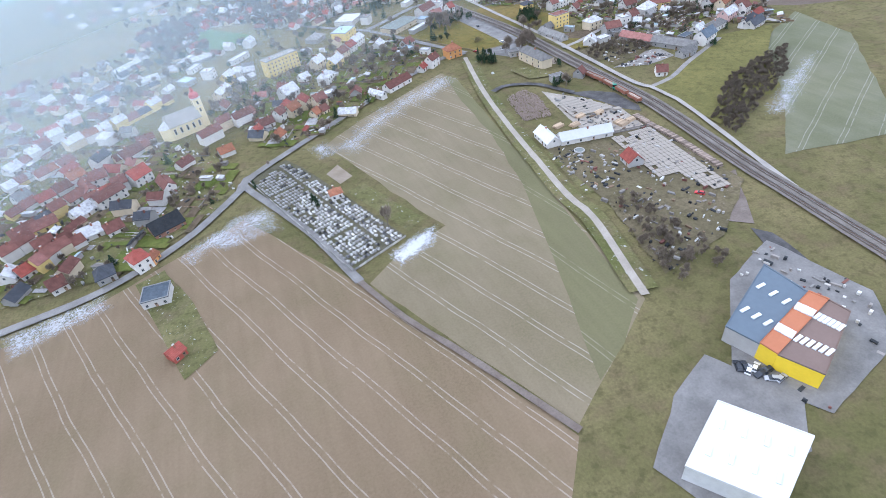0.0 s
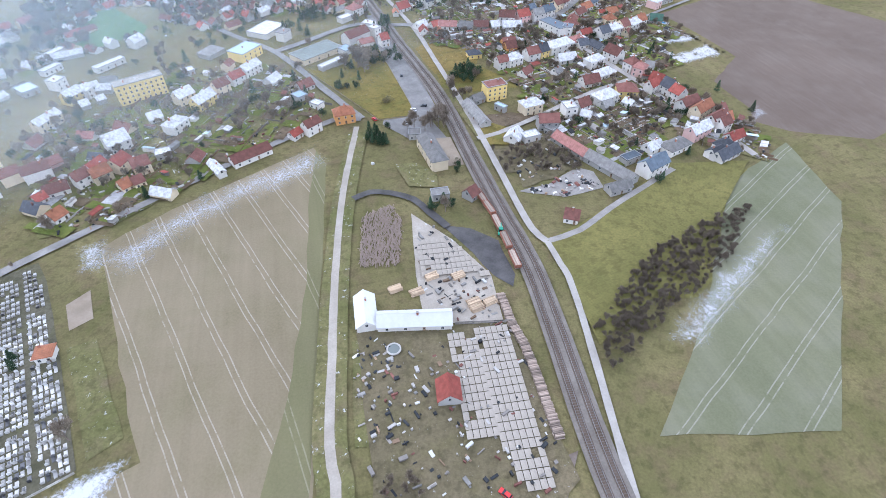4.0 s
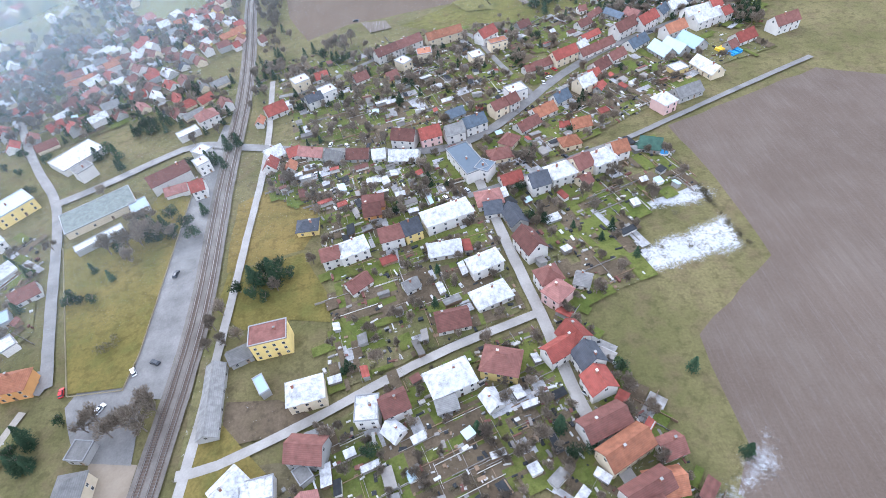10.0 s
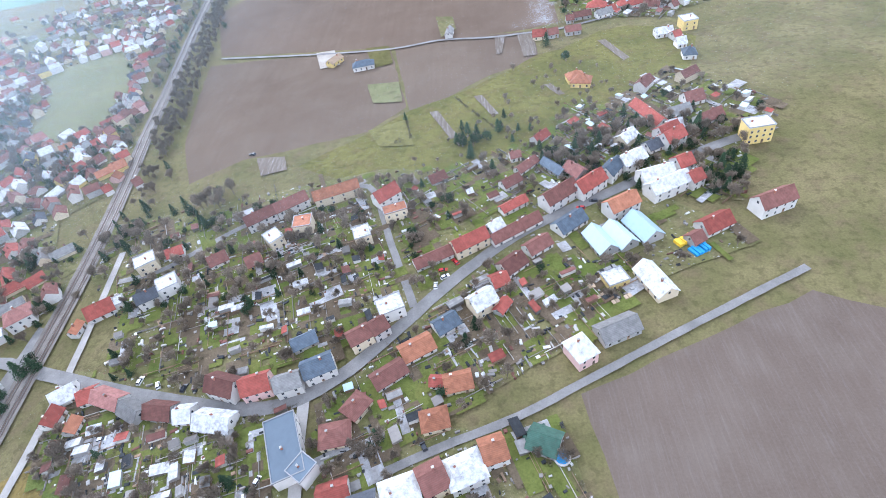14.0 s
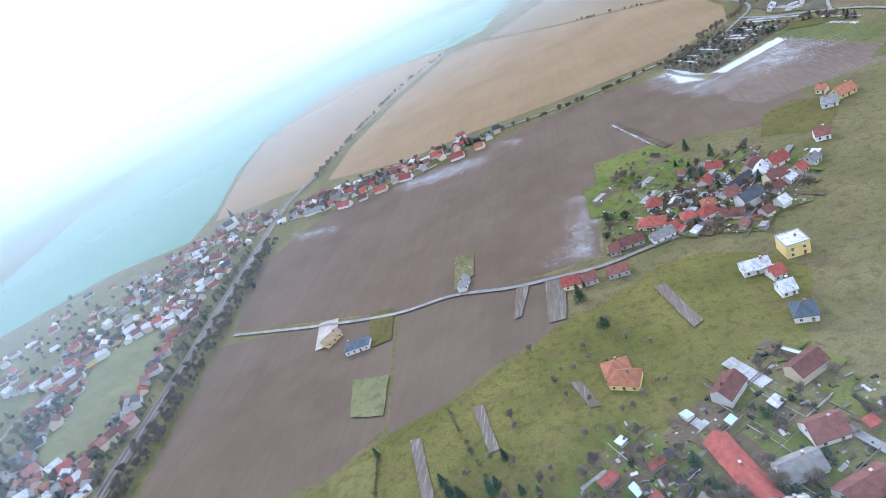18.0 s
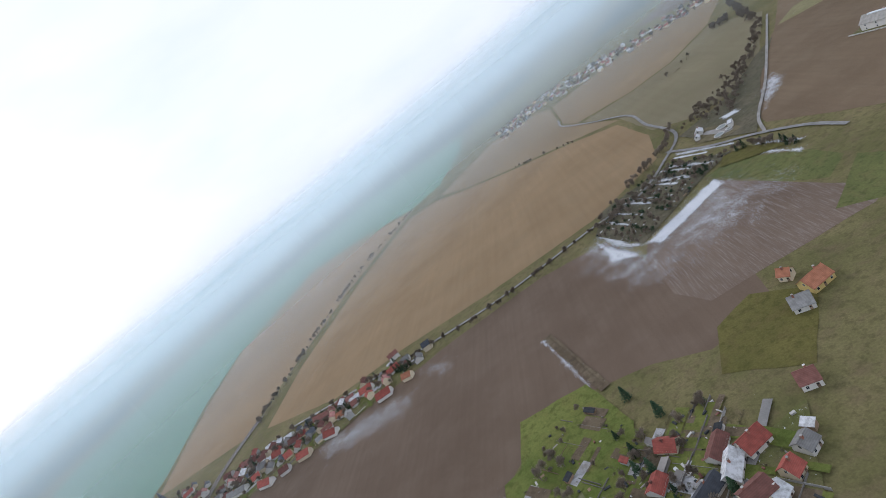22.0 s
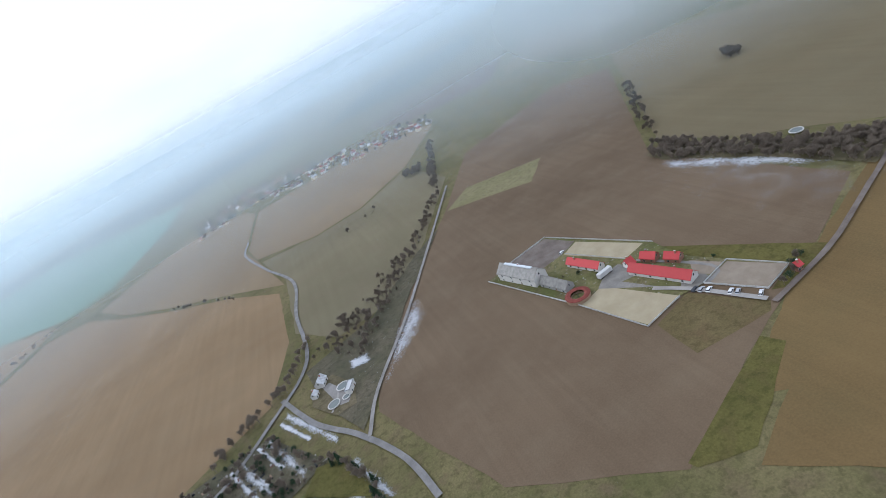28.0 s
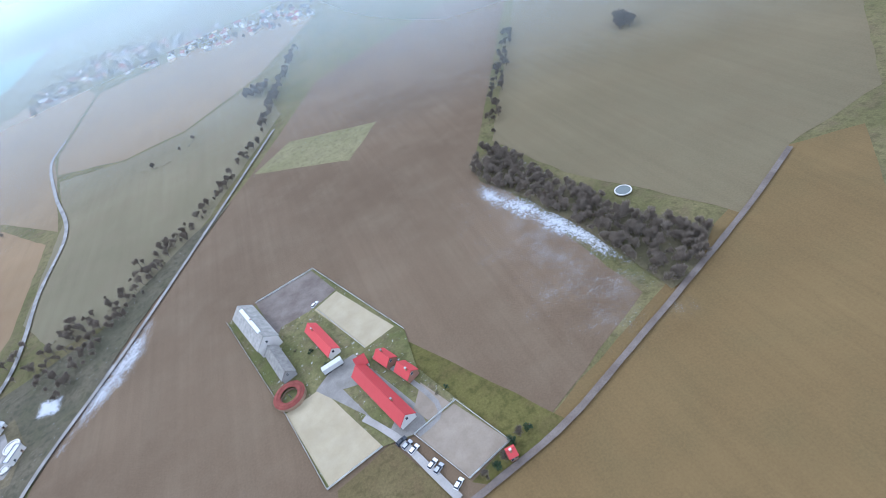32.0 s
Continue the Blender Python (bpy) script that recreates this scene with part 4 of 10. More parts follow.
def clutter(poly, count, seed, gap=0.6):
    """Boards, boxes, beds, pallets and snowy scraps in back gardens."""
    rng = random.Random(seed)
    names = ("white_paint", "timber_grey", "timber", "roof_grey", "stone", "roof_brown", "roof_black")
    V, F, S = [], [], []
    for p in scatter(poly, count, seed, 0, 12):
        if not free(p[0], p[1], gap):
            continue
        l, w, h = 0.4 + 2.6 * rng.random() ** 2, rng.uniform(0.3, 1.2), rng.uniform(0.15, 1.3) ** 1.3
        a = rng.choice((0.25, 0.35, 1.85, 1.95)) + rng.gauss(0, 0.12)
        ca, sa = math.cos(a), math.sin(a)
        n = len(V)
        for z in (0, h):
            for x, y in ((-l / 2, -w / 2), (l / 2, -w / 2), (l / 2, w / 2), (-l / 2, w / 2)):
                V.append((p[0] + x * ca - y * sa, p[1] + x * sa + y * ca, z))
        F += [(n + 4, n + 5, n + 6, n + 7), (n, n + 1, n + 5, n + 4), (n + 1, n + 2, n + 6, n + 5), (n + 2, n + 3, n + 7, n + 6), (n + 3, n, n + 4, n + 7)]
        S += [rng.choice((0, 1, 1, 2, 3, 4, 4, 5, 6, 6, 6, 6))] * 5
    if not V:
        return None
    me = mesh_of("garden_clutter", V, F)
    for m in names:
        me.materials.append(MATS[m])
    me.polygons.foreach_set("material_index", S)
    return tagged(new("garden_clutter", me), "boards, pallets, beds and snowy scraps in back gardens", "clutter", kind="stuff")


def far_houses(poly, turn, seed, count, roofs=(3, 3, 4, 4, 4, 4, 5, 6, 6, 7, 8, 8)):
    """Houses of the far quarters, joined."""
    rng = random.Random(seed)
    V, F, S = [], [], []
    names = ["wall_w", "wall_c", "wall_g", "roof_red", "roof_brown", "roof_pink", "roof_snow", "roof_slate", "roof_grey"]
    for p in scatter(poly, count, seed + 1, 4.5):
        a = radians(turn + rng.choice((0, 90)) + rng.gauss(0, 7))
        ca, sa = math.cos(a), math.sin(a)
        l, w, h = rng.uniform(3.4, 5.5), rng.uniform(2.8, 3.7), rng.choice((2.5, 2.5, 4.6))
        t = h + w * rng.uniform(0.6, 0.9)
        n = len(V)
        pts = [(-l, -w, 0), (l, -w, 0), (l, w, 0), (-l, w, 0), (-l, -w, h), (l, -w, h), (l, w, h), (-l, w, h), (-l, 0, t - 0.2), (l, 0, t - 0.2),
               (-l - 0.4, -w - 0.5, h - 0.4), (l + 0.4, -w - 0.5, h - 0.4), (l + 0.4, 0, t), (-l - 0.4, 0, t), (l + 0.4, w + 0.5, h - 0.4), (-l - 0.4, w + 0.5, h - 0.4)]
        V += [(p[0] + x * ca - y * sa, p[1] + x * sa + y * ca, z) for x, y, z in pts]
        fs = [(0, 1, 5, 4), (2, 3, 7, 6), (1, 2, 6, 9, 5), (3, 0, 4, 8, 7), (10, 11, 12, 13), (12, 14, 15, 13)]
        F += [tuple(n + k for k in q) for q in fs]
        wall, roof = rng.choice((0, 0, 0, 1, 1, 2)), rng.choice(roofs)
        S += [wall] * 4 + [roof] * 2
        if rng.random() < 0.8:
            cx = rng.uniform(-l / 2, l / 2)
            n = len(V)
            v, f = box_data(cx - 0.35, cx + 0.35, 0.3, 0.9, h, t + 0.7, n)
            V += [(p[0] + x * ca - y * sa, p[1] + x * sa + y * ca, z) for x, y, z in v]
            F += f
            S += [4] * 6
    if V:
        me = mesh_of("far_houses", V, F)
        for m in names:
            me.materials.append(MATS[m])
        me.polygons.foreach_set("material_index", S)
        tagged(new("far_houses", me), "far houses with red, brown and snowy roofs", "houses", kind="stuff")


def bushes(name, label, spots, seed):
    """Small bushes set side by side, joined."""
    data = [crown_mesh("shrub", k) for k in range(3)]
    data = [(np.array([tuple(q) for q in d[0]])[:360], d[1][:120]) for d in data]
    V, F, n = [], [], 0
    for i, p in enumerate(spots):
        v, f = data[(i * 7 + seed) % 3]
        V.append(v * (0.55 + 0.2 * ((i * 0.37) % 1)) + np.array([p[0], p[1], 0]))
        F += [tuple(q + n for q in face) for face in f]
        n += len(v)
    if V:
        me = bpy.data.meshes.new(name)
        me.from_pydata(np.concatenate(V).tolist(), [], F)
        me.materials.append(MATS["shrub_leaf"])
        tagged(new(name, me), label, "hedge", kind="stuff")


BED_Z = []


def plots(poly, turn, seed, count):
    """Garden beds, lawns and snowy squares, and the fences between plots."""
    rng = random.Random(seed)
    V, F, S = [], [], []
    a = radians(turn)
    if not BED_Z:
        BED_Z.append(LAYER[0] + 0.006)
    for k, p in enumerate(scatter(poly, count, seed)):
        b = a + rng.choice((0, 1.5708)) + rng.gauss(0, 0.05)
        ca, sa = math.cos(b), math.sin(b)
        l, w = rng.uniform(3, 16), rng.uniform(2, 7)
        ends = [(x, y) for x in (-0.55, 0, 0.55) for y in (-0.55, 0.55)]
        while l > 1.5 and any(on_street(p[0] + x * l * ca - y * w * sa, p[1] + x * l * sa + y * w * ca) for x, y in ends):
            l, w = l * 0.7, w * 0.8
        n = len(V)
        z = BED_Z[0] + 0.0002 * k + 0.00007 * (seed % 17)
        V += [(p[0] + x * ca - y * sa, p[1] + x * sa + y * ca, z) for x, y in ((-l / 2, -w / 2), (l / 2, -w / 2), (l / 2, w / 2), (-l / 2, w / 2))]
        F.append((n, n + 1, n + 2, n + 3))
        S.append(rng.choice((0, 0, 0, 0, 0, 0, 1, 1, 1, 1, 2)))
    names = ["bed_green", "bed_soil", "bed_snow", "timber_grey", "stone", "timber"]
    for p in scatter(poly, count // 3, seed + 1):
        b = a + rng.choice((0, 1.5708))
        ca, sa = math.cos(b), math.sin(b)
        l, h, m = rng.uniform(5, 18), rng.uniform(0.8, 1.5), rng.choice((3, 3, 3, 5, 5, 4))
        while l > 1.5 and any(on_street(p[0] + x * l * ca, p[1] + x * l * sa) for x in (-0.5, -0.25, 0.25, 0.5)):
            l *= 0.7
        n = len(V)
        v, f = box_data(-l / 2, l / 2, -0.05, 0.05, 0, h, n)
        V += [(p[0] + x * ca - y * sa, p[1] + x * sa + y * ca, z) for x, y, z in v]
        F += f
        S += [m] * 6
    hedge = []
    for p in scatter(poly, count // 14, seed + 2):
        b = a + rng.choice((0, 1.5708))
        for k in range(int(rng.uniform(5, 16))):
            hedge.append((p[0] + math.cos(b) * k * 0.9, p[1] + math.sin(b) * k * 0.9))
    bushes("garden_hedges", "clipped dark hedges between garden plots", hedge, seed)
    me = mesh_of("garden_plots", V, F)
    for m in names:
        me.materials.append(MATS[m])
    me.polygons.foreach_set("material_index", S)
    tagged(new("garden_plots", me), "small garden beds, lawns and fences between plots", "garden", kind="stuff")


def gardens(poly, turn, seed, houses=0, sheds=0, trees=0, shrubs=0, scraps=0, firs=0, beds=0, far=False):
    """Back gardens: filler houses, sheds, trees and clutter inside an outline, clear of what stands there."""
    rng = random.Random(seed)
    if houses:
        far_houses(poly, turn, seed, houses)
    for p in scatter(poly, sheds, seed + 2, 2.4):
        shed(p[0], p[1], turn + rng.choice((0, 90, 180, 270)) + rng.gauss(0, 5), rng.choice((3, 4, 5, 6)), rng.choice((2, 3)), rng.uniform(1.9, 2.3),
             rng.choice(("roof_snow", "roof_snow", "timber_grey", "roof_grey", "roof_red", "roof_sheet_pale", "roof_black", "roof_brown")), rng.choice(("timber", "timber_grey", "wall_w", "wall_g")))
    if far:
        grove("far_trees", "bare trees and dark spruces between far houses", poly, trees + firs + shrubs, seed + 3, ("bare",) * 4 + ("conifer", "evergreen", "shrub"), 0.5, 1.05)
    else:
        for i, p in enumerate(scatter(poly, trees, seed + 3, 1.0)):
            tree(p[0], p[1], "bare", rng.uniform(0.55, 1.0), i)
        grove("garden_trees", "leafless fruit trees of the back gardens", poly, trees * 2, seed + 13, ("bare",), 0.35, 0.75)
        for i, p in enumerate(scatter(poly, firs, seed + 4, 1.0)):
            tree(p[0], p[1], rng.choice(("conifer", "conifer", "evergreen")), rng.uniform(0.5, 0.95), i)
        if shrubs:
            grove("garden_shrubs", "low brown-green garden bushes and hedges", poly, shrubs, seed + 5, ("shrub",), 0.4, 1.1)
    if beds:
        plots(poly, turn, seed + 7, beds)
    if scraps:
        clutter(poly, scraps, seed + 6)


def row_of(name, label, pts, gap, width, mix, lo, hi):
    """Trees or bushes strung along a line, joined."""
    line = smooth_line(pts, gap)
    sd = sides(line)
    left = [(p + s * width / 2) for p, s in zip(line, sd)]
    right = [(p - s * width / 2) for p, s in zip(line, sd)]
    poly = [tuple(q) for q in left] + [tuple(q) for q in right[::-1]]
    length = sum((b - a).length for a, b in zip(line[:-1], line[1:]))
    return grove(name, label, poly, int(length / gap * (1.4 if width > 3 else 1.0)), int(length * 7), mix, lo, hi)


def church(x, y, turn):
    base = new("church")
    base.matrix_world = pose(x, y, 0, 0, 0, turn)
    tagged(base, "cream-yellow baroque church with a red onion-domed tower", "church")
    l, w, h, top = 19, 10, 8, 13.5
    part("nave_wall", gable_wall(l, w, h, top, "church_cream"), base)
    part("nave_roof", gable_roof(l, w, h, top, "roof_putty"), base)
    n = 8
    v = [(-l / 2 + (-w / 2 * math.sin(3.1416 * i / n)), w / 2 * 0.9 * math.cos(3.1416 * i / n), z) for z in (0, 7.4) for i in range(n + 1)]
    part("apse_wall", mesh_of("apse_wall", v, [(i, i + 1, n + 2 + i, n + 1 + i) for i in range(n)], "church_cream"), base)
    v = [(-l / 2 + (-(w / 2 + 0.4) * math.sin(3.1416 * i / n)), (w / 2 + 0.4) * 0.9 * math.cos(3.1416 * i / n), 7.3) for i in range(n + 1)] + [(-l / 2 + 0.5, 0, 12.0)]
    part("apse_roof", mesh_of("apse_roof", v, [(i + 1, i, n + 1) for i in range(n)] + [tuple(range(n + 1))], "roof_snow"), base)
    tower = part("tower", boxes("tower", [(-2.3, 2.3, -2.3, 2.3, 0, 17.5, 0), (-2.5, 2.5, -2.5, 2.5, 12.6, 12.9, 1), (-2.6, 2.6, -2.6, 2.6, 17.3, 17.8, 1)], ("church_cream", "white_paint")), base, at=pose(l / 2 + 2.0, 0, 0))
    prof = [(2.6, 0), (2.9, 0.9), (2.5, 2.2), (1.4, 3.0), (0.9, 3.6), (1.1, 4.4), (0.5, 5.2), (0.12, 6.2), (0.05, 8.0)]
    k = 12
    v = [(r * math.cos(6.283 * i / k), r * math.sin(6.283 * i / k), z) for r, z in prof for i in range(k)]
    f = [(j * k + i, j * k + (i + 1) % k, (j + 1) * k + (i + 1) % k, (j + 1) * k + i) for j in range(len(prof) - 1) for i in range(k)]
    part("dome", mesh_of("dome", v, f, "roof_crimson"), tower, "red onion dome with a lantern", pose(0, 0, 17.8))
    for i in range(5):
        for s in (-1, 1):
            part("window", shared("church_window", lambda: boxes("window", [(-0.7, 0.7, -0.05, 0.05, -1.7, 1.7, 0), (-0.5, 0.5, -0.07, 0.07, -1.5, 1.5, 1)], ("white_paint", "dark_glass"))), base, at=pose(-7.4 + i * 3.7, s * 5.02, 4.6))
    for a in range(4):
        for z in (10.5, 15):
            part("belfry_opening", shared("belfry", lambda: boxes("belfry_opening", [(-0.5, 0.5, -0.06, 0.06, -1.0, 1.0)], ("dark_glass",))), tower, at=pose(2.32 * math.sin(a * 1.5708), -2.32 * math.cos(a * 1.5708), z, 0, 0, a * 90))
    TAKEN.append((x, y, 14))


def chapel(x, y):
    base = new("chapel")
    base.matrix_world = pose(x, y, 0, 0, 0, 30)
    tagged(base, "far stone chapel with a dark pointed spire", "church")
    part("nave_wall", gable_wall(12, 7, 6, 10, "wall_w"), base)
    part("nave_roof", gable_roof(12, 7, 6, 10, "roof_slate"), base)
    part("tower", boxes("tower", [(-2, 2, -2, 2, 0, 12)], ("wall_w",)), base, at=pose(8, 0, 0))
    part("spire", mesh_of("spire", [(-2.3, -2.3, 12), (2.3, -2.3, 12), (2.3, 2.3, 12), (-2.3, 2.3, 12), (0, 0, 24)], [(0, 1, 4), (1, 2, 4), (2, 3, 4), (3, 0, 4), (3, 2, 1, 0)], "roof_slate"), base, at=pose(8, 0, 0))


def cemetery(poly, turn):
    """Graves in rows, leaving the paths between them free; those past 300 are joined."""
    rng = random.Random(4)
    c, s = math.cos(radians(turn)), math.sin(radians(turn))
    us = [p[0] * c + p[1] * s for p in poly]
    vs = [-p[0] * s + p[1] * c for p in poly]
    spots = []
    u = min(us) + 1.0
    col = 0
    while u < max(us):
        v = min(vs) + 0.8
        row = 0
        while v < max(vs):
            x, y = u * c - v * s, u * s + v * c
            if inside((x, y), poly) and rng.random() < 0.92:
                spots.append((x + rng.uniform(-0.12, 0.12), y + rng.uniform(-0.12, 0.12)))
            row += 1
            v += 1.55 if row % 10 else 2.9
        col += 1
        u += 2.65 if col % 9 else 3.9
    spots.sort(key=lambda p: (p[0] + 190) ** 2 + (p[1] + 30) ** 2)
    V, F, S = [], [], []
    for k, (x, y) in enumerate(spots):
        kind = rng.choice((0, 0, 0, 0, 3, 3, 3, 1, 4, 2))
        if k < 300:
            grave(x, y, turn + rng.choice((0, 0, 0, 180)) + rng.gauss(0, 2), kind)
            continue
        for row in ((-1.0, 1.0, -0.5, 0.5, 0, 0.34), (0.85, 1.05, -0.48, 0.48, 0, 1.1)):
            v, f = box_data(*row, base=len(V))
            V += [(x + a * c - b * s, y + a * s + b * c, z) for a, b, z in v]
            F += f
            S += [kind % 3] * 6
    if V:
        me = mesh_of("graves", V, F)
        for m in ("marble", "stone", "granite"):
            me.materials.append(MATS[m])
        me.polygons.foreach_set("material_index", S)
        tagged(new("graves", me), "rows of pale and grey grave slabs", "graves", kind="stuff")


def wagon(x, y, turn, k):
    base = new("rail_wagon")
    base.matrix_world = pose(x, y, 0.25, 0, 0, turn)
    tagged(base, "rusty brown open freight wagon on the siding", "wagon", "freight wagons")
    part("body", shared("wagon_body", lambda: boxes("body", [(-4.6, 4.6, -1.3, 1.3, 0.9, 1.1), (-4.6, 4.6, -1.3, -1.2, 1.1, 2.5), (-4.6, 4.6, 1.2, 1.3, 1.1, 2.5), (-4.6, -4.5, -1.2, 1.2, 1.1, 2.5), (4.5, 4.6, -1.2, 1.2, 1.1, 2.5)], ("rust",))), base)
    part("load", shared("wagon_load", lambda: boxes("load", [(-4.4, 4.4, -1.1, -0.4, 1.1, 2.2), (-4.4, 4.4, -0.35, 0.4, 1.1, 2.5), (-4.4, 4.4, 0.45, 1.1, 1.1, 2.2)], ("log_bark",))), base, "cut timber load")
    for s in (-3.2, 3.2):
        part("bogie", shared("bogie", lambda: boxes("bogie", [(-1.2, 1.2, -1.0, 1.0, 0.35, 0.9), (-1.1, -0.3, -0.85, -0.72, 0, 0.8), (0.3, 1.1, -0.85, -0.72, 0, 0.8), (-1.1, -0.3, 0.72, 0.85, 0, 0.8), (0.3, 1.1, 0.72, 0.85, 0, 0.8)], ("steel",))), base, at=pose(s, 0, 0))


def loader(x, y, turn):
    base = new("loader")
    base.matrix_world = pose(x, y, 0.25, 0, 0, turn)
    tagged(base, "green timber loader standing on the cinder yard", "loader")
    part("chassis", boxes("chassis", [(-1.8, 1.8, -1.0, 1.0, 0.6, 1.3)], ("loader_green",)), base)
    part("cab", boxes("cab", [(-0.6, 0.8, -0.8, 0.8, 1.3, 2.7, 1), (-0.7, 0.9, -0.9, 0.9, 2.7, 2.9, 0)], ("loader_green", "dark_glass")), base)
    part("arm", boxes("arm", [(0.8, 4.0, -0.2, 0.2, 2.2, 2.6)], ("loader_green",)), base)
    for sx in (-1.2, 1.2):
        for sy in (-1.05, 1.05):
            part("wheel", shared("loader_wheel", lambda: mesh_of("wheel", [(0.6 * math.cos(6.283 * i / 10), q, 0.6 * math.sin(6.283 * i / 10)) for q in (-0.2, 0.2) for i in range(10)],
                 [(i, (i + 1) % 10, 10 + (i + 1) % 10, 10 + i) for i in range(10)] + [tuple(range(10))[::-1], tuple(range(10, 20))], "rubber")), base, at=pose(sx, sy, 0.55))


def slab_field(poly, turn, seed):
    """Concrete road slabs of a yard, laid in rows with open joints."""
    holder = new("slab_paving")
    tagged(holder, "pale concrete slabs with dark open joints", "paving", kind="structure")
    rng = random.Random(seed)
    c, s = math.cos(radians(turn)), math.sin(radians(turn))
    us = [p[0] * c + p[1] * s for p in poly]
    vs = [-p[0] * s + p[1] * c for p in poly]
    me = boxes("slab", [(-1.38, 1.38, -0.9, 0.9, 0, 0.1)], ("concrete",))
    u = min(us)
    while u < max(us):
        v = min(vs)
        while v < max(vs):
            x, y = u * c - v * s, u * s + v * c
            if inside((x, y), poly) and rng.random() < 0.95:
                part("slab", me, holder, at=pose(x, y, LAYER[0] + 0.01 + rng.uniform(0, 0.03), rng.uniform(-0.6, 0.6), rng.uniform(-0.6, 0.6), turn + rng.gauss(0, 0.7)))
            v += 2.0
        u += 3.0


def pool(x, y, r, label, water="water_grey"):
    base = new("basin")
    base.location = (x, y, LAYER[0])
    tagged(base, label, "basin")
    n = 20
    v = [(q * math.cos(6.283 * i / n), q * math.sin(6.283 * i / n), z) for q, z in ((r + 0.5, 0), (r + 0.5, 0.5), (r, 0.5), (r, 0.1)) for i in range(n)]
    f = [(j * n + i, j * n + (i + 1) % n, (j + 1) * n + (i + 1) % n, (j + 1) * n + i) for j in range(3) for i in range(n)]
    part("rim", mesh_of("rim", v, f, "stone"), base)
    part("water", mesh_of("water", [(r * math.cos(6.283 * i / n), r * math.sin(6.283 * i / n), 0.3) for i in range(n)], [tuple(range(n))], water), base)


def horse_walker(x, y, r):
    base = new("horse_walker")
    base.location = (x, y, 0)
    tagged(base, "ring-shaped horse walker with a red sheet roof", "horse walker")
    n = 28

    def ring(name, prof, mat):
        v = [(q * math.cos(6.283 * i / n), q * math.sin(6.283 * i / n), z) for q, z in prof for i in range(n)]
        k = len(prof)
        part(name, mesh_of(name, v, [(j * n + i, j * n + (i + 1) % n, ((j + 1) % k) * n + (i + 1) % n, ((j + 1) % k) * n + i) for j in range(k) for i in range(n)], mat), base)
    ring("roof", [(r + 0.2, 2.3), (r - 1.3, 2.9), (r - 2.8, 2.4), (r - 1.3, 2.7)], "roof_red")
    ring("outer_wall", [(r, 0), (r, 2.3), (r - 0.12, 2.3), (r - 0.12, 0)], "timber")
    ring("inner_wall", [(r - 2.6, 0), (r - 2.6, 1.4), (r - 2.72, 1.4), (r - 2.72, 0)], "timber")
    part("post", boxes("post", [(-0.15, 0.15, -0.15, 0.15, 0, 2.6)], ("steel",)), base)
    TAKEN.append((x, y, r))


def trailer(x, y, turn):
    base = new("truck_trailer")
    base.matrix_world = pose(x, y, 0.05, 0, 0, turn)
    tagged(base, "white box lorry trailer in the farm yard", "trailer")
    part("body", boxes("body", [(-4.2, 4.2, -1.2, 1.2, 1.0, 3.3, 0), (-4.2, 4.2, -1.0, 1.0, 0.8, 1.0, 1)], ("white_paint", "steel")), base)
    for sx in (-3.0, -1.9, 3.0):
        for sy in (-1.0, 1.0):
            part("wheel", shared("trailer_wheel", lambda: mesh_of("wheel", [(0.45 * math.cos(6.283 * i / 10), q, 0.45 * math.sin(6.283 * i / 10)) for q in (-0.15, 0.15) for i in range(10)],
                 [(i, (i + 1) % 10, 10 + (i + 1) % 10, 10 + i) for i in range(10)] + [tuple(range(10))[::-1], tuple(range(10, 20))], "rubber")), base, at=pose(sx, sy, 0.45))


def stack(name, label, x, y, turn, l, w, h, mat):
    rng = random.Random(int(x * 3 + y))
    base = new(name)
    base.matrix_world = pose(x, y, 0, 0, 0, turn)
    tagged(base, label, name.split("_")[-1])
    n = max(2, int(l / 1.3))
    for i in range(n):
        hh = h * rng.uniform(0.6, 1.0)
        x0 = -l / 2 + i * l / n
        d = l / n - 0.08
        v = [(x0, -w / 2, 0), (x0 + d, -w / 2, 0), (x0 + d, w / 2, 0), (x0, w / 2, 0), (x0 + 0.1, -w / 2 + 0.15, hh), (x0 + d - 0.1, -w / 2 + 0.2, hh * 0.95), (x0 + d - 0.1, w / 2 - 0.15, hh), (x0 + 0.1, w / 2 - 0.2, hh * 0.93)]
        part("block", mesh_of("block", v, [(0, 1, 5, 4), (1, 2, 6, 5), (2, 3, 7, 6), (3, 0, 4, 7), (4, 5, 6, 7)], mat), base)


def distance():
    """Rings of low hills filling the horizon, haze put into their blue-grey colour."""
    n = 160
    for k, (r, h, mat) in enumerate(((3300, 60, "hazed_hills_near"), (4150, 170, "hazed_hills_far"))):
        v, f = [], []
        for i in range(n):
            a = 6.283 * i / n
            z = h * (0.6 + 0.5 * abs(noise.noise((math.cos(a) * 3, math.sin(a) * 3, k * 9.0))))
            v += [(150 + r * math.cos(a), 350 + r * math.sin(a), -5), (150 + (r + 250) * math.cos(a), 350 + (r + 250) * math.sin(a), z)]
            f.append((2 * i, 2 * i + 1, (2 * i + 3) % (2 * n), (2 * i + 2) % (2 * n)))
        tagged(new("backdrop", mesh_of("backdrop", v, f, mat)), "distant hills with haze in their colour along the horizon", "hills", kind="structure")


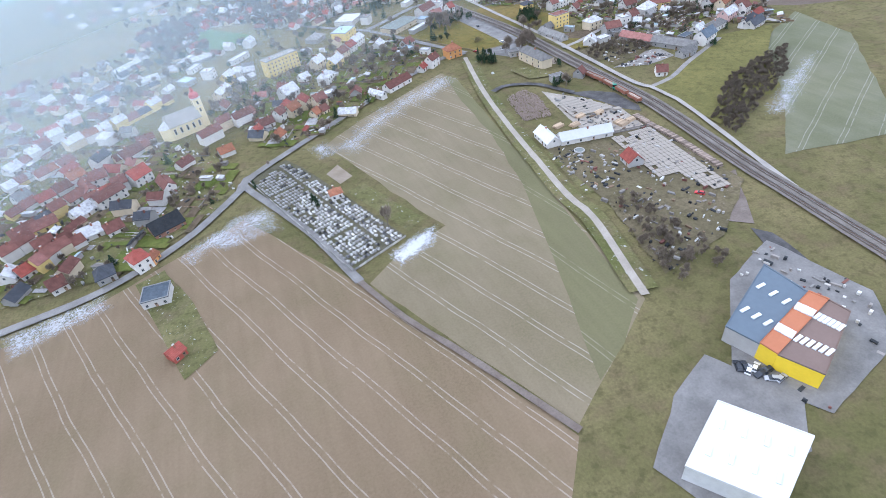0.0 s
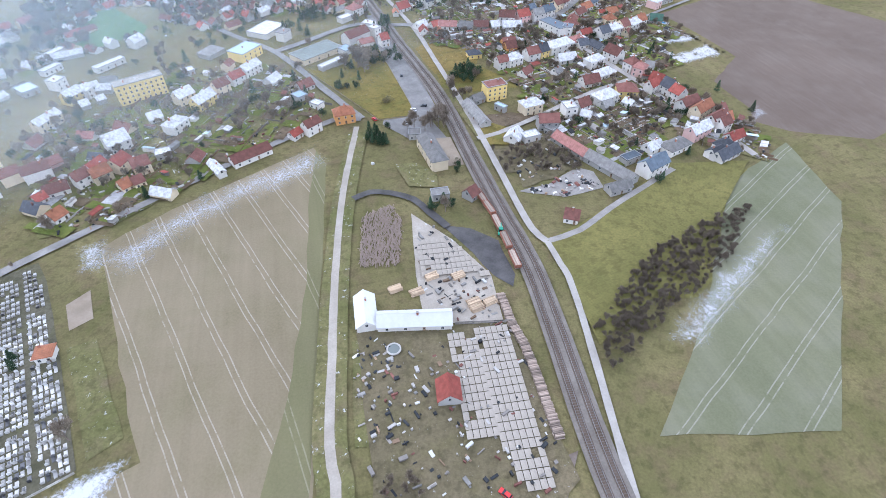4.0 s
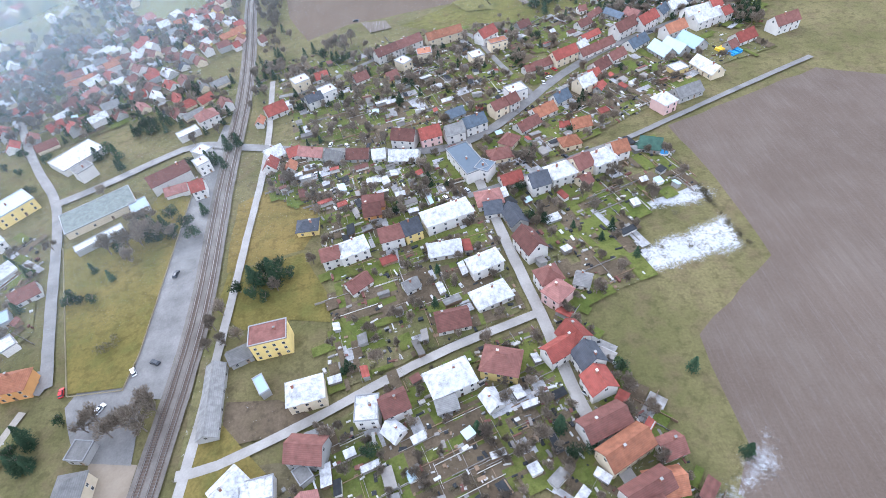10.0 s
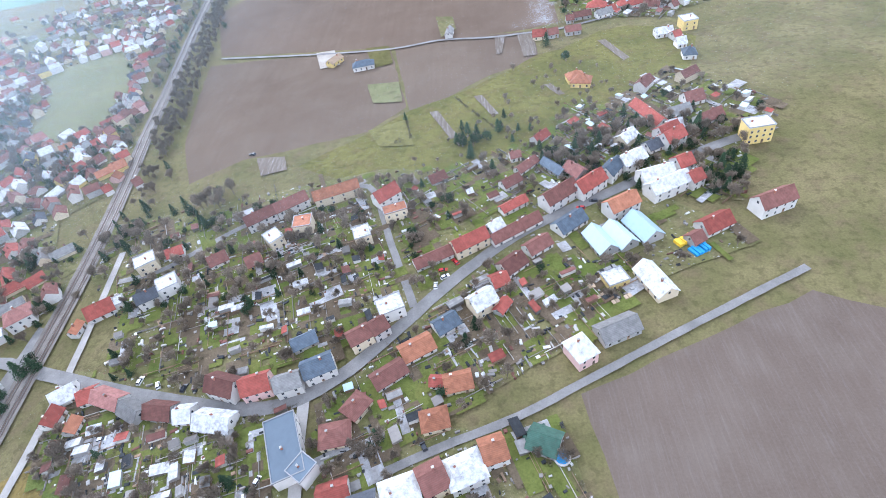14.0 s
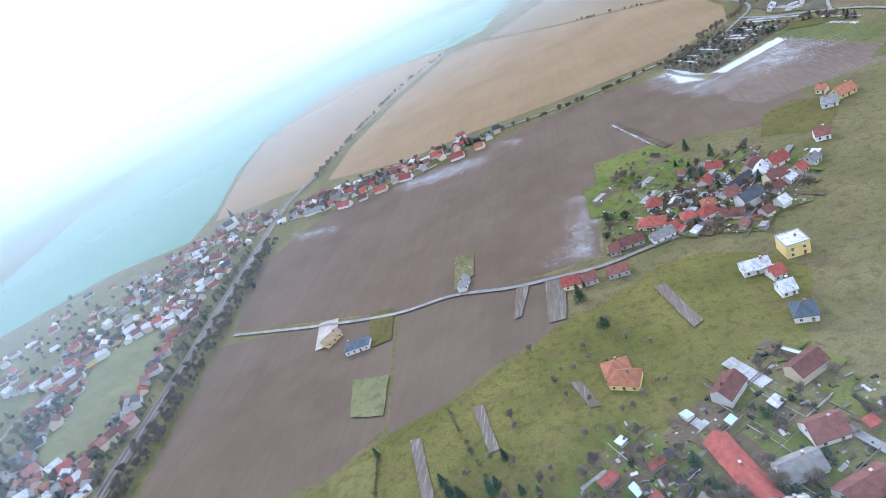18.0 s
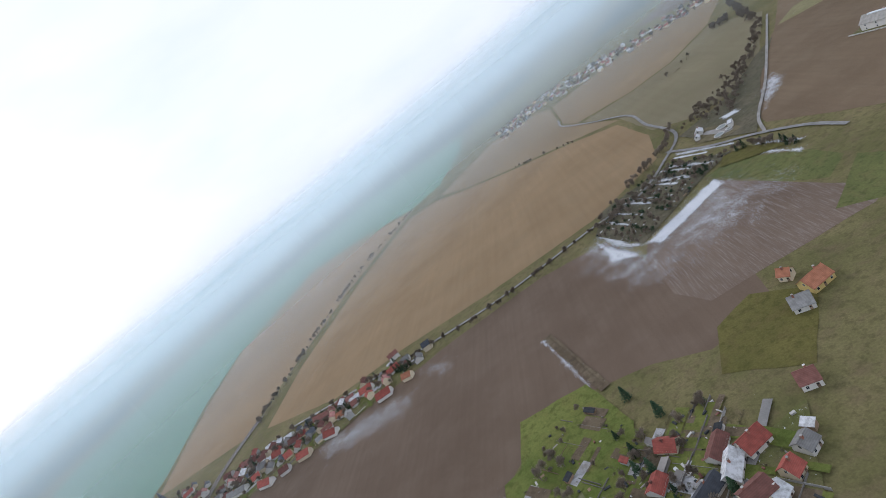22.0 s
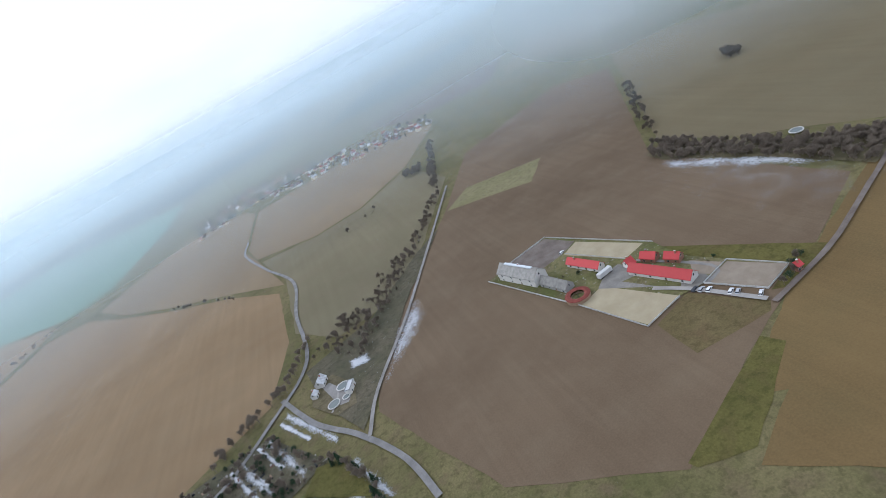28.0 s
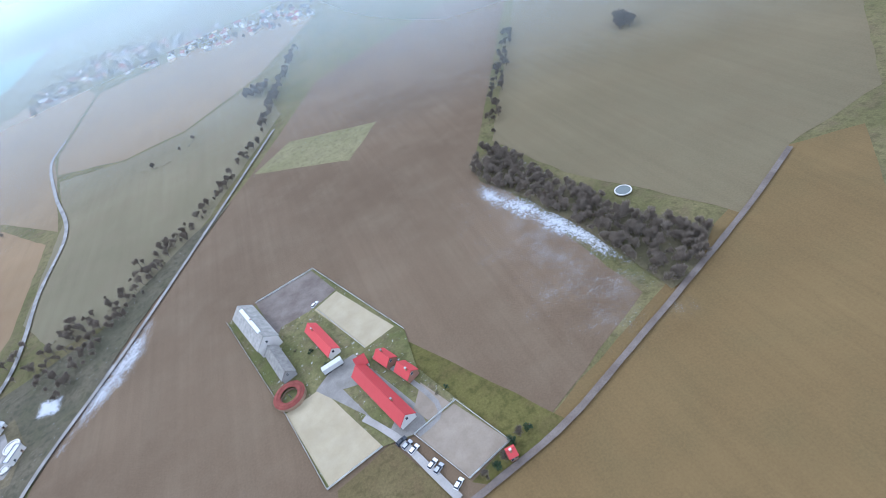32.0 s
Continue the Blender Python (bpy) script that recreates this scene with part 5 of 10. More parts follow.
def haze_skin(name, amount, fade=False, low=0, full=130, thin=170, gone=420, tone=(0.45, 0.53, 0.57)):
    """Imitated haze on a translucent sheet: none at the ground, thickest between full and thin, gone above."""
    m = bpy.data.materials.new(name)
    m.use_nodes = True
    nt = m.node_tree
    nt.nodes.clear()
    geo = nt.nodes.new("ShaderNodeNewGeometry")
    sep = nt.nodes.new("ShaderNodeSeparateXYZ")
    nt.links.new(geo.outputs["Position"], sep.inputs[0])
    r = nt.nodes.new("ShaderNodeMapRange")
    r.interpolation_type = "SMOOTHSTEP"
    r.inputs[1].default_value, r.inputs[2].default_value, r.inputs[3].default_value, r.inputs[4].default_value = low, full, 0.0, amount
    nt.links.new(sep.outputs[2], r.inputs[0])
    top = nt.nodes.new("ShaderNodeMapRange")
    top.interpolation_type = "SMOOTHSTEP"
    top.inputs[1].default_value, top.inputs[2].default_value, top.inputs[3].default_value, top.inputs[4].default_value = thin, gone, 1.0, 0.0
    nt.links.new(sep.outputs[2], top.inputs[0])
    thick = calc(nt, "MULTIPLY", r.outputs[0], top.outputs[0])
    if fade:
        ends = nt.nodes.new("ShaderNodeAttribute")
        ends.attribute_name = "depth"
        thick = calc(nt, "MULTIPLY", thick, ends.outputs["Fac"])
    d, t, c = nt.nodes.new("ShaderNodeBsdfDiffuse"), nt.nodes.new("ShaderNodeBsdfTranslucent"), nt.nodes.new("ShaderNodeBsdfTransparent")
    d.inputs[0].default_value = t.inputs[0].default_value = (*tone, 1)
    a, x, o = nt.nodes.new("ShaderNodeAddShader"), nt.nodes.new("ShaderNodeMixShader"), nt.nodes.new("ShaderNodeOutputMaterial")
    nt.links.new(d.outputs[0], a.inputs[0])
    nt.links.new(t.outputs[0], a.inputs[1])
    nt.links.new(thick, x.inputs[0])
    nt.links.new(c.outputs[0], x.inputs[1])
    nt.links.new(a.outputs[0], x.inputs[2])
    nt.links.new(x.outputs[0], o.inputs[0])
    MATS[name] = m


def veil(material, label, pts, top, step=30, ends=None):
    """One upright translucent sheet along a line, standing in for haze; ends fades it out towards one or both ends."""
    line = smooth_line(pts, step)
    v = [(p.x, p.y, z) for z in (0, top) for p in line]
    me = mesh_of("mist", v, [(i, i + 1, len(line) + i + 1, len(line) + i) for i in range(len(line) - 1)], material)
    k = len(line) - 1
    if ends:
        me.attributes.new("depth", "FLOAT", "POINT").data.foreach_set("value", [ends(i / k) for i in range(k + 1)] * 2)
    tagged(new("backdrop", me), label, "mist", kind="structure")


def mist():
    """Translucent sheets put up over town, village and far country to imitate haze."""
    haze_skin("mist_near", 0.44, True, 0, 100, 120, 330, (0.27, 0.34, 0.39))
    veil("mist_near", "translucent sheet imitating haze over the town", [(-900, -330), (-640, -150), (-430, 0), (-230, 190), (-100, 340), (10, 500), (130, 660)], 420, 25, lambda u: min(1, 3.2 * (1 - u)) ** 2)
    haze_skin("haze_sheet_low", 0.03, False, 0, 45, 50, 108)
    # added sheet that only pales and brightens the view of the town
    haze_skin("haze_sheet_town", 0.24, True, 0, 45, 50, 108, (0.47, 0.53, 0.56))
    veil("haze_sheet_town", "low translucent sheet imitating haze over the town", [(-800, -60), (-480, 5), (-330, 50), (-150, 122), (-60, 160), (40, 215)], 110, 25, lambda u: min(1, 2.6 * (1 - u)) ** 1.5)
    veil("haze_sheet_low", "low translucent sheet imitating haze over the village", [(-800, 330), (-330, 285), (30, 300), (260, 370), (480, 420), (800, 420)], 110)
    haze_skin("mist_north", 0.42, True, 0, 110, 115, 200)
    veil("mist_north", "translucent sheet imitating haze beyond the farm", [(360, 1010), (520, 940), (700, 885), (900, 770), (1250, 500)], 300, 25, lambda u: min(1, 3.5 * u) ** 2)
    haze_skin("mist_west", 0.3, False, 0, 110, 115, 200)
    veil("mist_west", "translucent sheet imitating haze beyond the village", [(-760, -420), (-600, -60), (-470, 260), (-330, 520), (-120, 800), (250, 1010), (800, 1040), (1400, 900)], 260)
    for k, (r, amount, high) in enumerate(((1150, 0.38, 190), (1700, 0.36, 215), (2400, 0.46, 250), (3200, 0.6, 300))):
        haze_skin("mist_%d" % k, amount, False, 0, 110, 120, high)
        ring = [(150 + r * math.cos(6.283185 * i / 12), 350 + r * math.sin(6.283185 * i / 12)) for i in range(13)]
        veil("mist_%d" % k, "translucent sheet imitating haze over the far country", ring, high, 120)


# horizon hills: distance haze mixed into the base colour, paler on the far ring
paint("hazed_hills_near", (0.16, 0.21, 0.22), 1.0, 0.3, 0.01, 0.0)
paint("hazed_hills_far", (0.4, 0.46, 0.5), 1.0, 0.2, 0.01, 0.0)


# ---- ground and fields ----
tagged(disc("ground", "ground", (400, 1000, 2500, 4300)), "winter ground of grass, garden soil and leaf litter", "ground", kind="structure")
sheet("field", "crop_a", "thin winter crop on brown soil with tractor tramlines", [(-231, 55), (-206, 74), (-170, 94), (-142, 109), (-137, 93), (-144, 36), (-151, -21), (-155, -59), (-161, -115), (-177, -126), (-205, -144), (-221, -108), (-240, -62), (-227, -53), (-202, -44), (-208, -27), (-219, 13), (-227, 41)])
sheet("field", "crop_b", "bare brown field with pale tractor tramlines", [(-358, -29), (-334, -19), (-307, -6), (-279, 7), (-243, -62), (-222, -111), (-207, -147), (-228, -171), (-274, -156), (-349, -122), (-397, -70), (-399, -24)])
sheet("field", "crop_green", "greener strip of winter crop along the concrete track", [(-141, 106), (-137, 92), (-144, 34), (-151, -22), (-156, -60), (-163, -114), (-178, -127), (-192, -135), (-185, -112), (-172, -72), (-161, -34), (-152, 14), (-148, 60)])
sheet("field", "brown_r", "frosty brown ploughed field behind the gardens", [(131, 234), (165, 247), (215, 266), (260, 240), (290, 170), (250, 110), (190, 60), (140, 44), (104, 62), (92, 76), (100, 88), (100, 112), (101, 123), (137, 151), (137, 169), (136, 194)])
sheet("field", "brown_n", "dry brown ploughed field beside the railway", [(-91, 533), (-49, 530), (-7, 523), (50, 519), (66, 429), (45, 408), (-3, 399), (-27, 396), (-53, 379), (-71, 422), (-84, 486)])
sheet("field", "brown_n", "small dark brown ploughed field", [(53, 518), (109, 515), (150, 508), (149, 473), (140, 461), (117, 454), (88, 432), (68, 425)])
sheet("field", "brown_d", "large dark brown ploughed field with snow along its edge", [(-87, 549), (-8, 530), (51, 517), (98, 515), (141, 512), (169, 516), (172, 596), (197, 621), (218, 621), (247, 616), (271, 605), (303, 613), (307, 653), (323, 709), (273, 706), (260, 761), (209, 772), (131, 764), (3, 734), (-70, 728), (-121, 649)])
sheet("field", "tan", "wide tan stubble field", [(-118, 838), (-125, 960), (-95, 1180), (-35, 1420), (40, 1395), (120, 1290), (200, 1195), (290, 1100), (342, 1030), (346, 920), (330, 850), (261, 812), (163, 806), (72, 810), (-10, 800)])
sheet("field", "tan", "narrow tan stubble field beyond a hedge", [(-300, 850), (-400, 1100), (-470, 1345), (-430, 1720), (-230, 1640), (-45, 1500), (-62, 1400), (-122, 1174), (-152, 950), (-160, 850)])
sheet("field", "teal", "bluish green winter wheat field", [(-560, 700), (-440, 790), (-310, 800), (-330, 900), (-420, 1120), (-480, 1345), (-436, 1745), (-230, 1655), (-40, 1520), (30, 1560), (70, 1900), (60, 2300), (-500, 2700), (-1100, 2000), (-1150, 1420), (-900, 950)])
sheet("field", "far_wood", "far dark woodland under haze", [(-1200, 2150), (-560, 2760), (40, 2420), (330, 2500), (420, 2900), (-200, 3400), (-1400, 2900)])
sheet("field", "far_wood", "far dark woodland under haze", [(520, 2100), (760, 1900), (1020, 2080), (1200, 2500), (820, 2700)])
sheet("field", "far_wood", "far dark woodland under haze", [(-2200, 900), (-1500, 1100), (-1250, 1700), (-1500, 2200), (-2300, 1900)])
sheet("field", "olive", "far pale meadow", [(100, 1900), (320, 1830), (480, 2000), (430, 2300), (120, 2280)])
sheet("field", "brown_n", "far brown field", [(620, 1480), (760, 1420), (900, 1640), (700, 1780), (560, 1680)])
sheet("field", "green_d", "far dull green field", [(780, 1400), (930, 1260), (1160, 1520), (930, 1640)])
sheet("field", "tan_pale", "far pale stubble field", [(-1500, 700), (-1050, 800), (-1150, 1080), (-1600, 1000)])
sheet("field", "snowy", "ploughed field whitened by thin snow", [(280, 723), (336, 749), (353, 696), (365, 661), (371, 644), (360, 637), (284, 635), (273, 657), (274, 708)])
sheet("field", "green", "grass field by the allotments", [(335, 761), (354, 764), (377, 713), (380, 688), (364, 675), (354, 695), (339, 747)])
sheet("field", "green", "grass field beside a lane", [(382, 681), (392, 655), (385, 644), (366, 635), (350, 648)])
sheet("field", "ochre", "rough rusty grass between the farm road and the fields", [(503, 672), (550, 697), (724, 761), (754, 750), (657, 647), (582, 617)])
sheet("field", "brown_f", "huge brown ploughed field round the riding farm", [(389, 783), (397, 815), (442, 893), (501, 978), (577, 1108), (728, 1161), (769, 1100), (622, 858), (627, 795), (631, 731), (579, 708), (526, 688), (471, 664), (421, 700)])
sheet("field", "grass_s", "pale grass strip across the ploughed field", [(504, 979), (535, 1005), (596, 968), (566, 932)])
sheet("field", "green_d", "dull green winter field", [(352, 927), (350, 1055), (324, 1164), (391, 1134), (450, 1136), (526, 1192), (537, 1070), (479, 965), (436, 885), (381, 882)])
sheet("field", "tan_pale", "pale tan stubble field above the valley road", [(50, 1418), (175, 1600), (290, 1535), (312, 1470), (300, 1250), (322, 1165), (348, 1045), (290, 1112), (200, 1208), (120, 1304)])
sheet("field", "tan_pale", "far pale tan stubble field", [(306, 1250), (318, 1470), (440, 1475), (560, 1462), (622, 1355), (528, 1205), (450, 1142), (391, 1140), (318, 1186)])
sheet("field", "green_b", "olive brown winter field beyond the wood", [(641, 873), (737, 1029), (843, 1206), (935, 907), (782, 765), (727, 760), (683, 741), (670, 776), (652, 815)])
sheet("field", "ochre", "rusty ochre grass field along the farm road", [(555, 692), (580, 702), (620, 714), (678, 735), (726, 757), (732, 727), (669, 677), (605, 663)])
sheet("field", "green_y", "mossy green meadow by the riding farm", [(544, 774), (560, 746), (582, 704), (571, 700), (553, 698), (548, 702), (564, 707), (553, 730), (548, 751)])
sheet("field", "brown_grass", "brown fallow strip in front of the arenas", [(509, 722), (530, 728), (543, 698), (539, 694), (507, 698)])
sheet("field", "green_y", "mossy green strip along the farm road", [(526, 688), (529, 680), (490, 657), (473, 663), (472, 666)])
sheet("field", "ochre", "rusty ochre grass beyond the farm road", [(523, 671), (566, 679), (608, 674), (568, 633), (518, 621), (486, 652)])
sheet("field", "green_y", "yellowish meadow by the last houses", [(278, 616), (297, 625), (317, 607), (295, 572), (268, 589)])
sheet("meadow", "meadow", "yellowish winter meadow beside the railway", [(-54, 12), (-21, 23), (4, 33), (50, 46), (64, 30), (56, 10), (-13, -29), (-57, -20)], category="meadow")
sheet("meadow", "green_p", "pale green winter crop with tractor tracks", [(43, 29), (94, 53), (83, 5), (-3, -86), (-56, -74), (-16, -38)], category="meadow")
sheet("meadow", "lawn", "mown yellowish lawn with a low wall", [(-92, 133), (-98, 163), (-100, 200), (-78, 204), (-83, 137)], category="meadow")
sheet("meadow", "dry_lawn", "dry yellow lawn by the lane", [(-62, 175), (-66, 217), (-55, 224), (-32, 220), (-27, 198), (-32, 183)], category="meadow")
sheet("meadow", "lawn", "green lawn with a conifer clump", [(-62, 157), (-61, 175), (-32, 181), (-20, 158), (-18, 145), (-32, 148), (-50, 146)], category="meadow")
sheet("meadow", "orchard", "mossy green orchard meadow", [(9, 382), (45, 406), (69, 425), (96, 436), (123, 452), (148, 471), (169, 476), (188, 479), (203, 436), (205, 400), (184, 382), (151, 388), (136, 374), (116, 358), (89, 346), (52, 353)], category="meadow")
sheet("meadow", "orchard", "green gardens and lawns at the village edge", [(167, 477), (191, 492), (210, 494), (230, 484), (243, 465), (220, 410), (169, 421), (154, 452)], category="meadow")
sheet("meadow", "olive", "overgrown brown-green railway meadow", [(-194, 554), (-174, 536), (-166, 495), (-174, 475), (-196, 439), (-217, 445), (-233, 517)], category="meadow")
# ---- yards, snow ----
sheet("cemetery_ground", "cemetery_grit", "grey-brown gravel paths between the graves", [(-275, 42), (-253, 52), (-247, 40), (-233, 0), (-219, -42), (-244, -53)], 0.3, 5, category="cemetery")
sheet("lot", "sand_grey", "bare pale concrete lot by the cemetery", [(-237, 25), (-230, 31), (-226, 16), (-233, 12)], 0.2, 5, category="lot")
sheet("patch", "garden", "mown grass beside the cemetery", [(-232, 4), (-223, 6), (-208, -35), (-217, -40)], 0.8, 5, category="lawn")
sheet("patch", "garden", "grass plot of a lone house in the field", [(-324, -16), (-313, -12), (-302, -40), (-295, -68), (-306, -76), (-313, -53)], 0.8, 5, category="lawn")
sheet("yard", "concrete", "cracked concrete slab yard", [(-105, 45), (-92, 24), (-83, 1), (-86, -22), (-113, -16), (-111, 8)], 0.2, 5, category="yard")
sheet("yard", "concrete", "long concrete slab yard beside the siding", [(-107, -20), (-96, -22), (-96, -33), (-100, -64), (-112, -61)], 0.2, 5, category="yard")
sheet("yard", "concrete", "concrete slab yard with joints", [(-104, -21), (-95, -23), (-107, -68), (-113, -92), (-128, -97), (-119, -66)], 0.2, 5, category="yard")
sheet("yard", "dark", "black coal and cinder loading yard", [(-94, 34), (-83, 29), (-74, 19), (-74, -1), (-77, -7), (-82, -0), (-86, 14)], 1, 5, category="yard")
sheet("yard", "dark", "black cinder yard along the railway", [(-106, -104), (-102, -110), (-106, -143), (-113, -153), (-112, -141), (-112, -125)], 1, 5, category="yard")
sheet("patch", "garden", "rough grass yard", [(-139, -17), (-125, -18), (-123, -31), (-128, -58), (-143, -55)], 0.8, 5, category="lawn")
sheet("patch", "dirt", "bare brown storage yard", [(-124, -25), (-107, -20), (-114, -61), (-127, -58)], 0.8, 5, category="yard")
sheet("patch", "dirt", "muddy yard with rubble", [(-100, -75), (-81, -72), (-103, -103), (-111, -96)], 0.8, 5, category="yard")
sheet("forecourt", "sand_grey", "cobbled station forecourt", [(-88, 104), (-72, 101), (-72, 75), (-81, 76)], 0.2, 5, category="forecourt")
sheet("forecourt", "asphalt", "wet tarmac station square", [(-100, 134), (-80, 134), (-74, 101), (-93, 104), (-104, 123)], 0.5, 5, category="forecourt")
sheet("forecourt", "asphalt", "worn grey tarmac loading strip beside the tracks", [(-84, 124), (-87, 160), (-90, 223), (-88, 289), (-79, 286), (-73, 185), (-71, 122)], 0.5, 5, category="forecourt")
sheet("yard", "gravel", "frosty gravel depot yard", [(-54, 48), (-39, 50), (-20, 59), (-14, 54), (-15, 41), (-35, 39)], 1, 5, category="yard")
sheet("yard", "asphalt", "tarmac works yard", [(-132, -121), (-107, -112), (-100, -145), (-112, -161), (-147, -170), (-159, -149)], 0.8, 5, category="yard")
sheet("yard", "asphalt", "tarmac car park by the white hall", [(-178, -148), (-161, -141), (-149, -163), (-160, -175), (-191, -175), (-196, -162)], 0.8, 5, category="yard")
snow_bank("snow_thin", "patchy old snow lying on the ground", [(-297, -2), (-284, 11), (-268, 12), (-264, -9), (-288, -13)], 4)
snow_bank("snow_thick", "patchy old snow lying on the ground", [(-227, -51), (-215, -44), (-206, -42), (-211, -52), (-226, -59)], 4)
snow_bank("snow_thin", "patchy old snow lying on the ground", [(-241, 58), (-230, 61), (-228, 43), (-236, 42)], 4)
snow_bank("snow_thin", "patchy old snow lying on the ground", [(-229, 46), (-206, 70), (-170, 91), (-141, 108), (-139, 94), (-143, 86), (-168, 76), (-198, 58), (-218, 36)], 8)
snow_bank("snow_thin", "patchy old snow lying on the ground", [(-307, -5), (-282, 10), (-284, -1), (-302, -15)], 4)
snow_bank("snow_thin", "patchy old snow lying on the ground", [(-371, -22), (-335, -15), (-332, -26), (-364, -37)], 4)
snow_bank("snow_mid", "patchy old snow lying on the ground", [(101, 183), (114, 193), (126, 195), (132, 186), (124, 181), (106, 181)], 3)
snow_bank("snow_mid", "patchy old snow lying on the ground", [(91, 161), (107, 165), (130, 173), (130, 157), (113, 152), (91, 150)], 3)
snow_bank("snow_thin", "patchy old snow lying on the ground", [(72, 65), (106, 90), (103, 81), (70, 54)], 4)
snow_bank("snow_thin", "patchy old snow lying on the ground", [(-1, 730), (45, 733), (93, 725), (90, 702), (17, 706)], 14)
snow_bank("snow_thin", "patchy old snow lying on the ground", [(-105, 699), (-59, 688), (-45, 669), (-85, 678)], 14)
snow_bank("snow_thin", "patchy old snow lying on the ground", [(101, 748), (127, 738), (122, 721)], 14)
snow_bank("snow_thin", "patchy old snow lying on the ground", [(158, 584), (170, 586), (169, 516), (141, 516), (153, 531)], 14)
snow_bank("snow_thick", "patchy old snow lying on the ground", [(254, 770), (268, 730), (275, 709), (255, 727)], 4)
snow_bank("snow_thick", "patchy old snow lying on the ground", [(256, 777), (262, 776), (278, 723), (265, 737)], 4)
snow_bank("snow_mid", "patchy old snow lying on the ground", [(412, 834), (436, 867), (434, 842), (400, 804)], 6)
snow_bank("snow_thick", "old snow along the foot of the wood", [(616, 836), (630, 803), (638, 768), (637, 747), (632, 757), (624, 790), (612, 826)], 7)
snow_bank("snow_faint", "thin snow fading out over the ploughed field", [(617, 838), (630, 803), (638, 768), (637, 740), (630, 722), (612, 722), (602, 752), (600, 792), (606, 826)], 22)
snow_bank("snow_thin", "patchy old snow lying on the ground", [(-35, -44), (-0, -21), (49, -2), (18, -22), (-23, -47)], 4)
snow_bank("snow_mid", "patchy old snow lying on the ground", [(409, 832), (415, 851), (420, 843), (416, 824)], 10)
snow_bank("snow_thin", "thin snow fading out over the furrows", [(277, 720), (336, 749), (352, 702), (325, 680), (285, 690)], 30)
snow_bank("snow_thin", "thin snow fading out over the furrows", [(240, 765), (258, 772), (276, 718), (284, 672), (262, 682), (244, 730)], 20)
snow_bank("snow_thick", "bright snow along the edge of the ploughed field", [(279, 723), (337, 752), (338, 737), (287, 712)], 3)
snow_bank("snow_thick", "snow between allotment beds", [(318, 809), (338, 778), (338, 770), (319, 795)], 3)
snow_bank("snow_thick", "snow between allotment beds", [(300, 797), (314, 773), (309, 761), (296, 783)], 3)
snow_bank("snow_thick", "snow between allotment beds", [(281, 771), (294, 749), (292, 746), (282, 765)], 3)
snow_bank("snow_thick", "snow along a field edge", [(363, 758), (377, 719), (374, 716), (364, 748)], 3)
sheet("yard", "allotment", "rough brown waste ground of the timber yard", [(-137, -12), (-85, -23), (-84, -80), (-117, -103), (-148, -109), (-140, -69)], 1.5, 5, category="yard")
sheet("yard", "allotment", "brown brushwood ground by the barn", [(-57, 84), (-46, 85), (-21, 71), (-19, 57), (-55, 63)], 1.5, 5, category="yard")
sheet("yard", "allotment", "brown rough yard before the sheds", [(-43, 97), (-19, 96), (-6, 69), (-35, 53), (-51, 50)], 1.5, 5, category="yard")
# ---- garden grounds ----
sheet("garden_ground", "garden", "damp back-garden ground with grass and beds", [(-64, 263), (35, 243), (49, 140), (18, 129), (-19, 115), (-17, 145), (-20, 162), (-32, 222), (-60, 245)], 1, 5, category="garden")
sheet("garden_ground", "garden", "damp back-garden ground with grass and beds", [(-20, 105), (16, 121), (51, 133), (58, 98), (30, 70), (10, 58), (-5, 68)], 1, 5, category="garden")
sheet("garden_ground", "garden", "damp back-garden ground with grass and beds", [(44, 227), (124, 225), (129, 192), (99, 183), (92, 147), (72, 141), (62, 137)], 1, 5, category="garden")
sheet("garden_ground", "garden", "damp back-garden ground with grass and beds", [(50, 243), (104, 291), (156, 293), (170, 281), (134, 254), (53, 210), (44, 225)], 1, 5, category="garden")
sheet("garden_ground", "garden", "damp back-garden ground with grass and beds", [(-56, 302), (-12, 314), (54, 350), (75, 279), (48, 259), (0, 249), (-45, 262)], 1, 5, category="garden")
sheet("garden_ground", "garden", "damp back-garden ground with grass and beds", [(-55, 237), (18, 230), (33, 194), (-7, 195), (-51, 221)], 1, 5, category="garden")
sheet("garden_ground", "garden", "damp back-garden ground with grass and beds", [(-257, 67), (-229, 69), (-194, 95), (-157, 123), (-131, 156), (-155, 211), (-216, 223), (-239, 178), (-288, 158)], 1, 5, category="garden")
sheet("garden_ground", "garden", "damp back-garden ground with grass and beds", [(-375, -3), (-333, -5), (-304, 12), (-280, 29), (-282, 74), (-325, 135), (-423, 214)], 1, 5, category="garden")
sheet("garden_ground", "garden", "damp back-garden ground with grass and beds", [(69, 351), (148, 383), (217, 433), (255, 387), (243, 367), (195, 360), (112, 326), (75, 317)], 1, 5, category="garden")
sheet("garden_ground", "garden", "damp back-garden ground with grass and beds", [(-179, 332), (-139, 376), (-122, 405), (-135, 493), (-179, 508), (-201, 434), (-238, 423)], 1, 5, category="garden")
sheet("garden_ground", "garden", "damp back-garden ground with grass and beds", [(-92, 352), (-17, 346), (37, 356), (66, 363), (98, 336), (78, 305), (93, 285), (-54, 288), (-80, 316)], 1, 5, category="garden")
sheet("garden_ground", "garden", "damp back-garden ground with grass and beds", [(124, 356), (165, 377), (217, 390), (233, 367), (212, 314), (166, 330)], 1, 5, category="garden")
sheet("garden_ground", "garden", "damp back-garden ground with grass and beds", [(-164, 571), (-145, 535), (-125, 480), (-126, 440), (-119, 392), (-156, 397), (-217, 452), (-163, 443), (-134, 456), (-141, 501)], 1, 5, category="garden")
